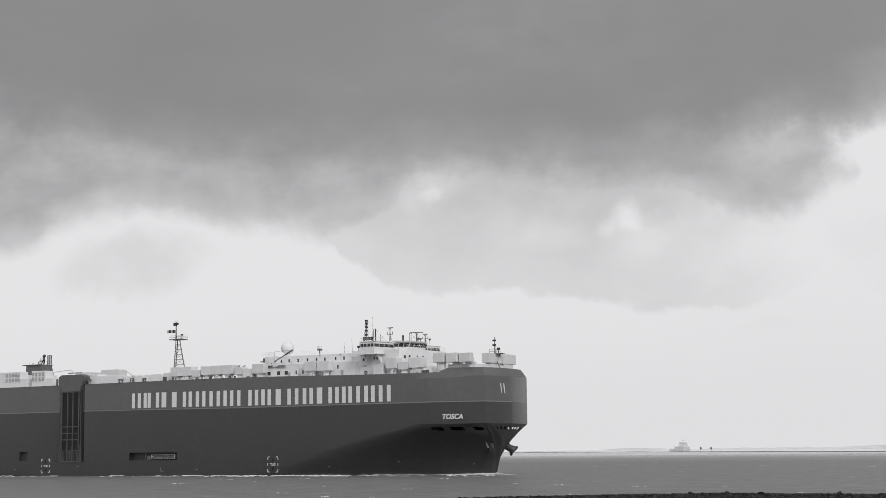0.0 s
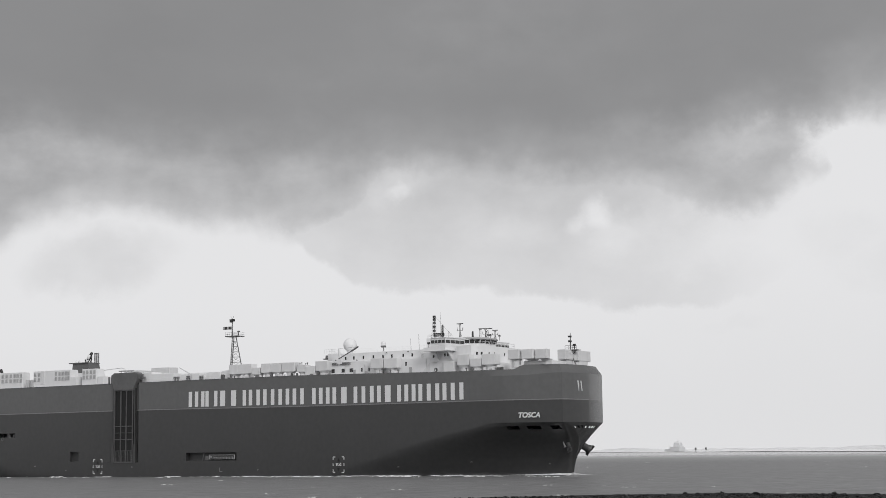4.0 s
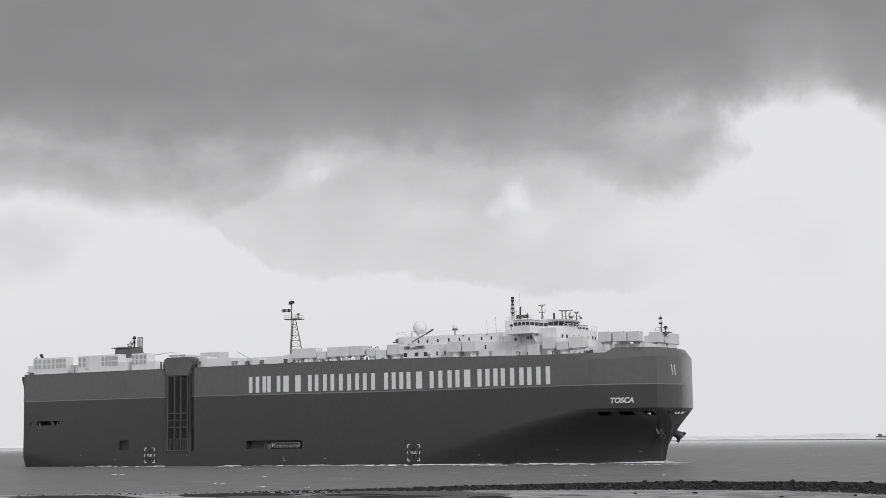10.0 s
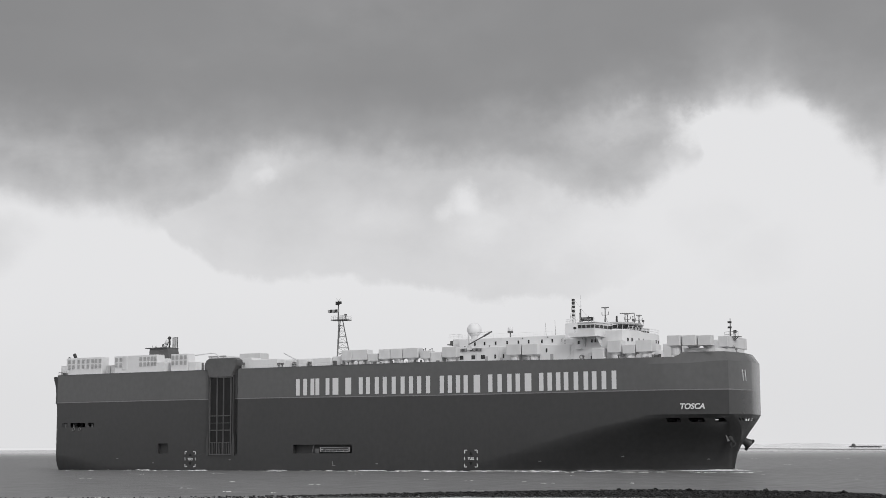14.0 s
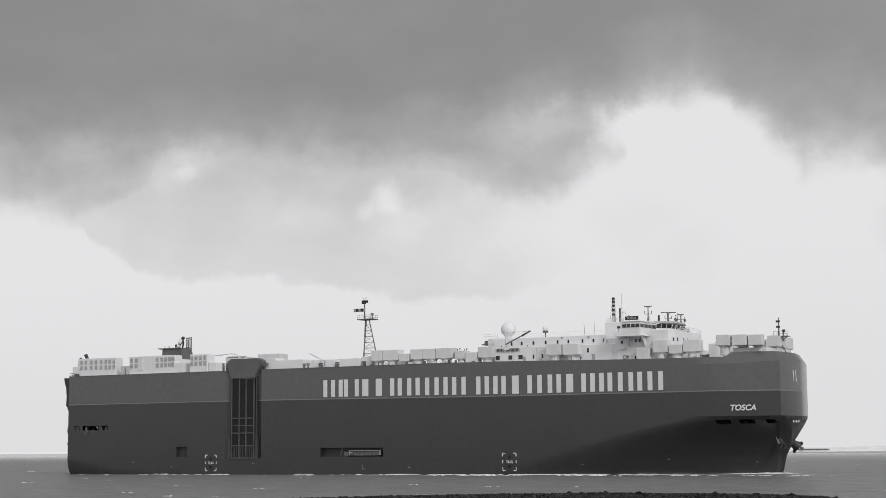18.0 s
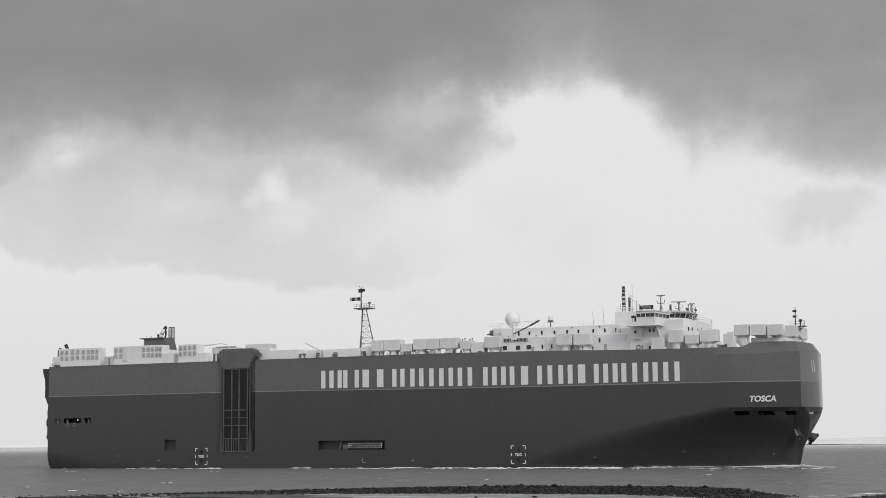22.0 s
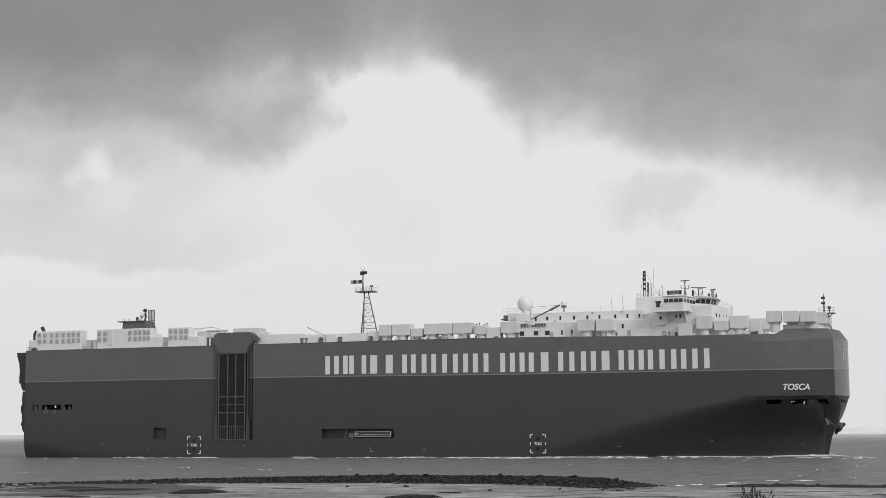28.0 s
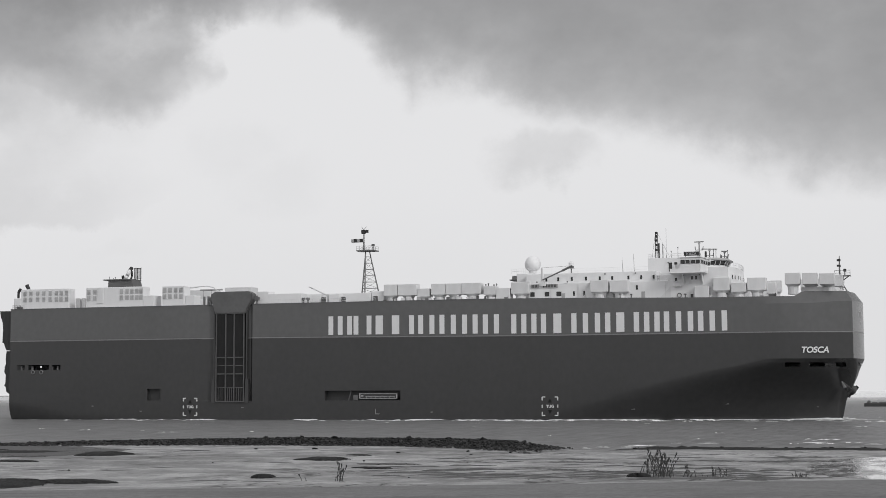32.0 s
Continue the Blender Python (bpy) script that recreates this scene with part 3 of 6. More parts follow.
def loose_stones():
    random.seed(17)
    spots = [(-21.0, 156.6, 0.35), (-14.8, 156.8, 0.4), (-12.8, 156.9, 0.5), (-10.6, 156.6, 0.45), (-7.4, 156.8, 0.4), (-29.2, 158.8, 0.5), (-3.0, 156.8, 0.35), (-17, 156.6, 0.3),
             (-61.1, 102.7, 0.2), (-56.5, 117.0, 0.16), (-43.2, 144.5, 0.4), (-38.5, 142.5, 0.35), (-41, 138, 0.3), (-60.2, 148, 0.5), (-66.0, 146.5, 0.45), (-48.5, 139.5, 0.35), (-25.4, 98.4, 0.14), (-15.0, 101.6, 0.13), (-34, 100, 0.12), (-45.5, 122.4, 0.25), (-36.4, 121.5, 0.2)]
    for x, y, r in spots:
        z = ground_z(x, y)
        if y > 155:
            y = shore_y(x) - 1.2
            z = 0.20 + ledge_h(x)
        r *= 0.55
        me = bpy.data.meshes.new("stone")
        me.from_pydata([tuple(p) for p in stone_shape()], [], ICO_FACES)
        me.materials.append(ROCK)
        ob = tagged(new("stone", me), "dark wet stone lying on the mud", "stone", "loose stones on the flat")
        ob.matrix_basis = pose(x, y, z + r * 0.2, 0, 0, random.uniform(0, 360)) @ Matrix.Diagonal((r, r, r, 1))


loose_stones()


def tide_pool():
    bm = bmesh.new()
    pts = []
    for i in range(48):
        t = i * math.tau / 48
        k = 1 + 0.10 * noise.noise((math.cos(t) * 2, math.sin(t) * 2, 8)) + 0.05 * noise.noise((math.cos(t) * 7, math.sin(t) * 7, 3))
        c, q = math.cos(t), math.sin(t)
        pts.append((3.6 + 13.5 * k * math.copysign(abs(c) ** 0.35, c), 123.0 + 18.0 * k * math.copysign(abs(q) ** 0.5, q), 0.30))
    bm.faces.new([bm.verts.new(p) for p in pts])
    return tagged(new("tide_pool", mesh_of("tide_pool", bm, POOL)), "shallow bright pool left by the tide", "pool", kind="structure")


tide_pool()


def reed(bm, x, y, z, h, lean, turn, head):
    """One reed: a bent tapering stem, a few narrow leaves and a ragged dark plume."""
    pts = []
    for k in range(6):
        u = k / 5
        o = lean * u * u
        pts.append(Vector((x + o * math.cos(turn), y + o * math.sin(turn), z + h * u)))
    for k in range(5):
        rod(bm, pts[k], pts[k + 1], lerp(0.024, 0.010, k / 5), lerp(0.024, 0.010, (k + 1) / 5), n=4)
    for k in range(1, 4):
        p = pts[k]
        t = random.uniform(0, math.tau)
        q = p + Vector((0.22 * math.cos(t), 0.1 * math.sin(t), 0.24)) * h * 0.7
        w = Vector((0.028, 0.012, 0))
        bm.faces.new([bm.verts.new(v) for v in (p - w, p + w, q)])
    if head:
        for k in range(9):
            a = pts[4].lerp(pts[5], random.random())
            t = random.uniform(0, math.tau)
            q = a + Vector((0.06 * math.cos(t) + lean * 0.1, 0.05 * math.sin(t), 0.16)) * (0.5 + h * 0.45)
            w = Vector((0.03, 0.01, 0))
            bm.faces.new([bm.verts.new(v) for v in (a - w, a + w, q)])


def reed_clump(label, stems):
    clump = thing("reed_clump", label, "reeds", "reed clumps at the dyke's foot")
    for x, y, h, lean, head in stems:
        bm = bmesh.new()
        reed(bm, x, y, ground_z(x, y) - 0.05, h, lean, random.choice((0.1, 3.2, 0.4, 2.8)), head)
        part("stem", bm, REED, clump)


random.seed(31)
reed_clump("tall dry dark reeds standing at the water's edge", [(random.gauss(-18.0, 0.55), random.uniform(103.0, 105.4), random.uniform(0.8, 1.9), random.uniform(0.05, 0.5), True) for _ in range(36)])
reed_clump("scattered short dark reeds along the dyke's foot", [(random.uniform(-16.6, -13.8), random.uniform(103.8, 106.2), random.uniform(0.25, 0.8), random.uniform(0.0, 0.2), random.random() < 0.6) for _ in range(20)])
reed_clump("small tuft of dark reeds at the dyke's foot", [(random.gauss(-36.95, 0.14), random.uniform(94.5, 95.6), random.uniform(0.6, 1.25), random.uniform(0.05, 0.4), True) for _ in range(8)] + [(-39.4, 94.6, 0.45, 0.25, True), (-39.1, 94.6, 0.3, 0.1, False)])
reed_clump("short dark reed stubble along the dyke's foot", [(random.uniform(-9.6, -8.4), random.uniform(105.5, 106.8), random.uniform(0.2, 0.4), random.uniform(0.0, 0.1), False) for _ in range(14)])

# ---- the ship ----
BEAM = 30.6
MID = BEAM / 2
CHIN, BAND, KNUCKLE = 12.7, 18.6, 24.7
ship = thing("car_carrier", "large dark grey vehicle carrier with a paler upper hull band", "ship")


def z_top(a):
    return 26.5 - 0.75 * smooth(120, 178, a) + 1.1 * min(1.0, max(0.0, (a - 186.2) / 2.0)) ** 1.6


def band_z(a):
    """The line between the two hull colours falls a little towards the bow."""
    return BAND - 0.45 * smooth(55, 140, a)


def knuckle_z(a):
    return KNUCKLE - 0.5 * (1 - smooth(188, 197, a))


def stem(z):
    """The foremost point of the hull on its centreline at height z."""
    return float(np.interp(z, (-3, 0, 4, 7, CHIN, KNUCKLE, 28), (194.2, 194.8, 195.6, 196.9, 199.6, 199.6, 196.5)))


def corner(z):
    s = stem(z)
    if z >= CHIN:
        k = max(0, min(1, (z - KNUCKLE) / 3.1))
        return 197.9 - 2.2 * k, 4.6 + 1.76 * k
    k = max(0.0, (z + 1.5) / (CHIN + 1.5)) ** 4.0
    return lerp(s, 197.9, k), lerp(MID - 0.05, 4.6, k)


def full_to(z):
    return float(np.interp(z, (-3, 0, 3.4, 6.8, 9.8, CHIN, 30), (124, 132, 144, 157, 169.5, 183.5, 183.5)))


AFT = (0, 1.2, 3.2, 4.3, 7.0, 9.9, 10.8, 13.1, 15.6, 18.2, 36.4, 39.9, 50.8, 52.5, 62.8, 63.4, 81.4, 99.6, 120)
RECESS = {52.5: 0.6, 62.8: 0.6}      # the ramp stands in a shallow recess
BOW = (124, 126.5, 129, 131.5, 134, 136.5, 139, 141.5, 144, 146.5, 149, 151.5, 154, 156.5, 159, 161.5, 164, 166, 168, 170, 172, 174, 176, 178, 180, 181.5, 182.8, 184.1, 184.9, 185.6, 186.3, 187.1, 187.9, 188.9, 191.9, 194.0, 196.0, 198.0)
FRONT = (0.0, 0.22, 0.30, 0.42, 0.50, 0.62, 0.70, 0.82, 0.90, 0.97, 1.0)


def outline(z):
    """The near half of the hull's plan at height z, from the stern to the centre of the bow."""
    stern = -0.9 + 0.2 * max(0.0, (2.2 - max(z, 0)) / 2.2) ** 2.2
    pts = [(max(a, stern) if a else stern, RECESS.get(a, 0.0) * smooth(4.0, 4.2, z) + 0.9 * max(0.0, (3.7 * (1 - a / 17) - z) / 3.7) ** 1.6) for a in AFT]
    a0, (ac, bc) = full_to(z), corner(min(z, KNUCKLE))
    p = float(np.interp(z, (0, 11.9, CHIN), (1.9, 1.75, 1.25)))
    for a in BOW:
        if a > 180:
            a = 180 + (a - 180) * (ac - 180) / 18.0
        b = bc * max(0.0, (a - a0) / (ac - a0)) ** p
        if z > KNUCKLE:
            k, u = (z - KNUCKLE) / 3.1, smooth(179, 183, a)
            v = max(0.0, (a - 184) / 14)
            a, b = a - 2.2 * k * u * v, 4.6 * v ** p + 2.9 * k * u * (1 - 0.35 * v)
        pts.append((a, b))
    s, (ac, bc) = stem(z), corner(z)
    for u in FRONT[1:]:
        a = ac + (s - ac) * (1 - (1 - u) ** 1.5)
        pts.append((a, lerp(bc, MID, u)))
    return pts


def hull_skin(name, zs, material, label, top=False, holes=()):
    bm = bmesh.new()
    rings = []
    for z in zs:
        if z is None:
            base, up = outline(KNUCKLE), []
            high = outline(27.2)
            for (a, b), (c, d) in zip(base, high):
                zt = z_top(a)
                k = (zt - KNUCKLE) / 3.1
                up.append((lerp(a, c, min(1, k)), lerp(b, d, min(1, k)), zt))
            rings.append(up)
        else:
            rings.append([(a, b, band_z(a) if z == BAND else knuckle_z(a) if z == KNUCKLE else z) for a, b in outline(z)])
    grid = []
    for ring in rings:
        near = [bm.verts.new(p) for p in ring]
        far = [bm.verts.new((a, BEAM - b, z)) for a, b, z in ring[:-1]]
        grid.append(near + far[::-1])
    n = len(rings[0])
    for j in range(len(grid) - 1):
        m = len(grid[j])
        for i in range(m - 1):
            far = i >= n - 1
            k = m - 2 - i if far else i
            if (k, j) in holes and not (far and (k, j) not in through_holes) or far and holes and (k, j) in far_holes:
                continue
            bm.faces.new((grid[j][i], grid[j][i + 1], grid[j + 1][i + 1], grid[j + 1][i]))
        if not (holes and 11.6 < zs[j] < 12.85):
            bm.faces.new((grid[j][-1], grid[j][0], grid[j + 1][0], grid[j + 1][-1]))
    bmesh.ops.remove_doubles(bm, verts=bm.verts[:], dist=0.001)
    for f in bm.faces:
        f.smooth = True
    bmesh.ops.recalc_face_normals(bm, faces=bm.faces[:])
    for e in bm.edges:
        p, q = e.verts[0].co, e.verts[1].co
        flat = abs(p.z - q.z) < 0.15 * abs(p.x - q.x) + 0.02
        fold = flat and p.x > 178 and min(abs(p.z - knuckle_z(p.x)), abs(p.z - CHIN)) < 0.02
        flare = not flat and max(p.z, q.z) < CHIN + 0.02 and min(p.x, q.x) > 170
        if len(e.link_faces) == 2 and not flare and e.calc_face_angle(0) > radians(4 if fold else 20):
            e.smooth = False
    return part(name, bm, material, ship, label)


LOW = (-3, 0, 1.0, 2.2, 3.2, 4.0, 4.2, 4.3, 5.4, 6.4, 7.0, 7.7, 8.5, 9.2, 10.0, 10.5, 11.0, 11.25, 11.65, 11.9, CHIN, 12.9, 15, BAND)
LV = {z: i for i, z in enumerate(LOW)}
holes, through_holes, far_holes = set(), set(), set()


def hole(k, z0, z1, both=False):
    for j in range(LV[z0], LV[z1]):
        holes.add((k, j))
        if both:
            through_holes.add((k, j))


hole(AFT.index(1.2), 11.65, 12.9)
hole(AFT.index(4.3), 11.65, 12.9, True)
hole(AFT.index(7.0), 11.65, 12.9, True)
hole(AFT.index(10.8), 11.65, 12.9)
hole(AFT.index(36.4), 4.3, 7.0)
hole(AFT.index(81.4), 4.2, 6.4)
NB = len(AFT)
for a in (184.1, 184.9, 185.6, 186.3, 188.9, 194.0):
    hole(NB + BOW.index(a), 11.0, 11.9, True)
for a in (187.9, 191.9):
    for j in range(LV[11.0], LV[11.9]):
        far_holes.add((NB + BOW.index(a), j))
NF = NB + len(BOW) - 1
for q in (1, 3, 5, 7):
    hole(NF + q, 11.25, 11.9, True)
hull = hull_skin("hull", LOW, HULL_DARK, "dark grey painted steel lower hull", holes=holes)
band = hull_skin("upper_hull", (BAND, 21.5, KNUCKLE, None), HULL_MID, "mid grey upper hull band")


def hull_inside():
    """The decks and bulkheads seen through the openings, and the weather deck."""
    for z in (11.6, 12.95):
        part("mooring_deck", box(bmesh.new(), -0.4, 13.6, 0.05, BEAM - 0.05, z, z + 0.05), RUBBER, hull, "dark open mooring deck inside the hull")
    part("mooring_bulkhead", box(bmesh.new(), 13.55, 13.6, 0.05, BEAM - 0.05, 11.65, 12.95), RUBBER, hull)
    for a0, a1 in ((-0.5, 1.5), (2.3, 3.5), (4.3, 10.0)):
        part("mooring_bulkhead", box(bmesh.new(), a0, a1, 6.0, 6.6, 11.66, 12.94), RUBBER, hull)
    part("mooring_bulkhead", box(bmesh.new(), -0.5, 13.5, 6.65, 6.8, 11.66, 12.3), RUBBER, hull)
    for z in (10.95, 11.92):
        ring = outline(z)
        near = [(a, b + 0.05) for a, b in ring if a > 183]
        pts = near + [(a, BEAM - b) for a, b in near[::-1][1:]]
        bm = bmesh.new()
        bm.faces.new([bm.verts.new((a - 0.05, b, z)) for a, b in pts])
        part("mooring_deck", bm, RUBBER, hull, "dark open mooring deck inside the hull")
    part("mooring_bulkhead", box(bmesh.new(), 183.6, 183.7, 2, BEAM - 2, 10.95, 11.92), RUBBER, hull)
    bm = bmesh.new()
    box(bm, 36.2, 40.1, 0.9, 1.0, 4.2, 7.1)
    for x0, x1 in ((36.2, 36.4), (39.9, 40.1)):
        box(bm, x0, x1, 0.03, 0.9, 4.2, 7.1)
    box(bm, 36.2, 40.1, 0.03, 0.9, 4.1, 4.3)
    box(bm, 36.2, 40.1, 0.03, 0.9, 7.0, 7.2)
    part("shell_door_recess", bm, RAMP, hull, "dark square door recess")
    bm = bmesh.new()
    box(bm, 81.2, 99.8, 1.4, 1.5, 4.0, 6.6)
    box(bm, 81.2, 81.4, 0.03, 1.4, 4.0, 6.6)
    box(bm, 99.6, 99.8, 0.03, 1.4, 4.0, 6.6)
    box(bm, 81.2, 99.8, 0.03, 1.4, 4.0, 4.2)
    box(bm, 81.2, 99.8, 0.03, 1.4, 6.4, 6.6)
    recess = part("pilot_recess", bm, RAMP, hull, "dark long recess in the hull side")
    bm = bmesh.new()
    box(bm, 89.6, 98.9, 0.25, 0.6, 4.55, 5.85)
    part("gangway", bm, RAMP, recess, "dark stowed gangway")
    bm = bmesh.new()
    for z in (4.62, 5.72):
        box(bm, 89.8, 98.7, 0.18, 0.25, z - 0.05, z + 0.05)
    box(bm, 89.7, 89.95, 0.18, 0.25, 4.6, 5.8)
    box(bm, 98.5, 98.75, 0.18, 0.25, 4.6, 5.8)
    box(bm, 91.2, 98.3, 0.2, 0.25, 5.05, 5.16)
    for k in range(7):
        box(bm, 91.4 + k * 1.1, 91.46 + k * 1.1, 0.2, 0.25, 4.6, 5.1)
    box(bm, 90.1, 90.7, 0.2, 0.25, 5.05, 5.35)
    part("gangway_rail", bm, PALE, recess, "pale gangway rails")
    bm = bmesh.new()
    rod(bm, (87.0, 0.5, 4.2), (87.6, 0.5, 6.3), 0.12)
    box(bm, 88.2, 89.4, 0.3, 0.8, 4.3, 5.4)
    part("winch", bm, STEEL, recess)
    bm = bmesh.new()
    near = []
    for p, q in zip(outline(KNUCKLE), outline(27.2)):
        z = z_top(p[0])
        k = min(1, (z - KNUCKLE) / 3.1) + 0.03
        near.append((lerp(p[0], q[0], k), lerp(p[1], q[1], k), z - 0.12))
    n1 = [bm.verts.new(p) for p in near]
    n2 = [bm.verts.new((a, BEAM - b, z)) for a, b, z in near]
    for i in range(len(n1) - 1):
        bm.faces.new((n1[i], n1[i + 1], n2[i + 1], n2[i]))
    part("weather_deck", bm, PALE, ship, "grey weather deck")


hull_inside()


def hull_b(a, z):
    """How far in the near side of the hull lies at a, at height z."""
    ring = outline(z)
    return float(np.interp(a, [p[0] for p in ring], [p[1] for p in ring]))


def hull_fittings():
    for x in (5.6, 7.9):
        bm = bmesh.new()
        for k in range(12):
            t0, t1 = k * math.tau / 12, (k + 1) * math.tau / 12
            rod(bm, (x + 0.45 * math.cos(t0), -0.08, 11.15 + 0.42 * math.sin(t0)), (x + 0.45 * math.cos(t1), -0.08, 11.15 + 0.42 * math.sin(t1)), 0.14, n=5)
        part("fairlead", bm, STEEL, hull, "round steel fairlead")
    for x in (4.9, 10.3, 2.0, 11.9):
        bm = bmesh.new()
        rod(bm, (x, 0.8, 11.6), (x, 0.8, 12.6), 0.3, n=10)
        part("mooring_bollard", bm, STEEL, hull)
    for a, b, w, h in ((185.6, 6.5, 1.6, 0.75), (187.0, 9.0, 1.2, 0.6), (189.9, 8.0, 0.9, 0.7), (191.5, 12.0, 1.6, 0.5), (188.0, 18.0, 1.8, 0.7), (192.6, 16.0, 1.2, 0.8), (186.3, 22.0, 1.4, 0.6), (194.9, 9.5, 1.3, 0.85), (193.6, 13.5, 2.2, 0.9), (195.2, 18.5, 1.6, 0.9), (190.6, 21.0, 2.0, 0.9), (189.0, 13.5, 1.2, 0.85)):
        bm = bmesh.new()
        rod(bm, (a - w / 2, b, 10.97 + h * 0.5), (a + w / 2, b, 10.97 + h * 0.5), h * 0.5, n=10)
        box(bm, a - w * 0.6, a - w * 0.45, b - 0.4, b + 0.4, 10.97, 10.97 + h)
        box(bm, a + w * 0.45, a + w * 0.6, b - 0.4, b + 0.4, 10.97, 10.97 + h)
        part("mooring_winch", bm, RUBBER, hull, "dark mooring winch on the inner deck")
    for a, z in ((171.5, 3.3), (189.6, 2.6), (152.0, 2.2)):
        bm = bmesh.new()
        b = hull_b(a, z)
        box(bm, a - 0.45, a + 0.45, b - 0.03, b + 0.3, z - 0.16, z + 0.16, (0.15, 0.15, 0, 0))
        part("thruster_mark", bm, HULL_MID, hull, "small pale painted mark")
    for a, z in ((22.0, 3.0), (61.0, 2.6), (94.0, 1.2), (34.8, 1.8), (107.0, 1.6)):
        bm = bmesh.new()
        box(bm, a - 0.3, a + 0.3, -0.03, 0.01, z - 0.08, z + 0.08)
        part("draught_mark", bm, STRIPE, hull)
    bm = bmesh.new()
    box(bm, 93.6, 93.75, -0.04, 0.01, 1.2, 2.3)
    box(bm, 93.6, 94.6, -0.04, 0.01, 1.1, 1.25)
    part("load_line", bm, STRIPE, hull, "pale load line mark")


hull_fittings()


def stripes():
    for name, z, hgt, d, mat in (("dividing_stripe", BAND - 0.02, 0.22, 0.03, STRIPE),):
        bm = bmesh.new()
        ring = outline(BAND + 0.01)
        lo = [bm.verts.new((a, b - d, band_z(a) - 0.02)) for a, b in ring]
        hi = [bm.verts.new((a, b - d, band_z(a) - 0.02 + hgt)) for a, b in ring]
        for i in range(len(ring) - 1):
            bm.faces.new((lo[i], lo[i + 1], hi[i + 1], hi[i]))
        part(name, bm, mat, ship, "thin pale stripe between the hull colours")
    bm = bmesh.new()
    ring = outline(26.0)[:len(AFT)]
    lo = [bm.verts.new((a, b - 0.04, z_top(a) - 0.12)) for a, b in ring]
    hi = [bm.verts.new((a, b - 0.04, z_top(a) + 0.06)) for a, b in ring]
    for i in range(len(ring) - 1):
        bm.faces.new((lo[i], lo[i + 1], hi[i + 1], hi[i]))
    part("sheer_strake", bm, RUBBER, ship, "dark deck edge")


stripes()

# the operator's name along the band becomes plain bars of the letters' size
GLYPHS = ((82.3, 88.0, 3), (88.4, 92.7, 2), (93.7, 96.5, 1), (97.6, 100.5, 1), (101.7, 105.0, 2), (106.5, 110.0, 2), (111.5, 112.7, 1),
          (114.1, 117.7, 2), (118.9, 122.6, 2), (125.4, 131.1, 3), (132.1, 133.3, 1), (134.9, 137.7, 1), (138.9, 142.6, 2), (144.1, 147.5, 2),
          (148.8, 151.6, 1), (152.6, 158.2, 3), (159.1, 162.8, 2), (164.2, 167.5, 2), (168.8, 172.5, 2))


def name_bars():
    for a0, a1, n in GLYPHS:
        bm = bmesh.new()
        w = 1.15
        if n == 1 and a1 - a0 > 2:
            spans = [(a0, a0 + 1.75)]
        else:
            gap = (a1 - a0 - n * w) / max(1, n - 1)
            spans = [(a0 + i * (w + gap), a0 + i * (w + gap) + w) for i in range(n)]
        for s0, s1 in spans:
            box(bm, s0, s1, -0.06, 0.02, 19.05 - 0.35 * smooth(85, 140, a0), 23.3 - 0.35 * smooth(85, 140, a0))
        part("name_bar", bm, LETTER, band, "white painted bars along the hull band")


name_bars()
lettering("ship_name", "TOSCA", 1.74, LETTER, ship, pose(187.5, hull_b(187.5, 14) - 0.15, 13.9, 90, 0, 11.5), shear=0.2)


def tug_mark(a, z):
    for sx in (-1, 1):
        for sz in (-1, 1):
            x, y = a + sx * 1.75, z + sz * 2.0
            bm = bmesh.new()
            box(bm, min(x, x - sx * 0.7), max(x, x - sx * 0.7), -0.03, 0.01, y - 0.1, y + 0.1)
            box(bm, x - 0.1, x + 0.1, -0.04, 0.01, min(y, y - sz * 0.75), max(y, y - sz * 0.75))
            part("corner_mark", bm, LETTER, hull, "white corner mark for tugs")
        bm = bmesh.new()
        box(bm, a + sx * 1.75 - 0.1, a + sx * 1.75 + 0.1, -0.03, 0.01, z - 0.35, z + 0.35)
        part("side_mark", bm, LETTER, hull)
    for s in (-1, 1):
        bm = bmesh.new()
        plate(bm, [(a - 0.45, -0.03, z + s * 0.8), (a + 0.45, -0.03, z + s * 0.8), (a, -0.03, z + s * 1.7)], 0.02, (0, 1, 0))
        part("arrow", bm, MATT, hull, "black arrow")
    lettering("mark_word", "TUG", 0.85, LETTER, hull, pose(a - 0.85, -0.03, z - 0.3, 90, 0, 0))


tug_mark(47.65, 2.8)
tug_mark(133.95, 2.85)


def bow_mark():
    bm = bmesh.new()
    for o in (0, 1.2):
        plate(bm, [(198.7, 10.3 + o, 22.8), (198.7, 10.7 + o, 22.8), (198.7, 11.2 + o, 20.3), (198.7, 10.8 + o, 20.3)], 0.46 + 0.16 * o, (1, 0, 0))
    part("bow_mark", bm, LETTER, band, "two pale slanted bars on the bow")


bow_mark()


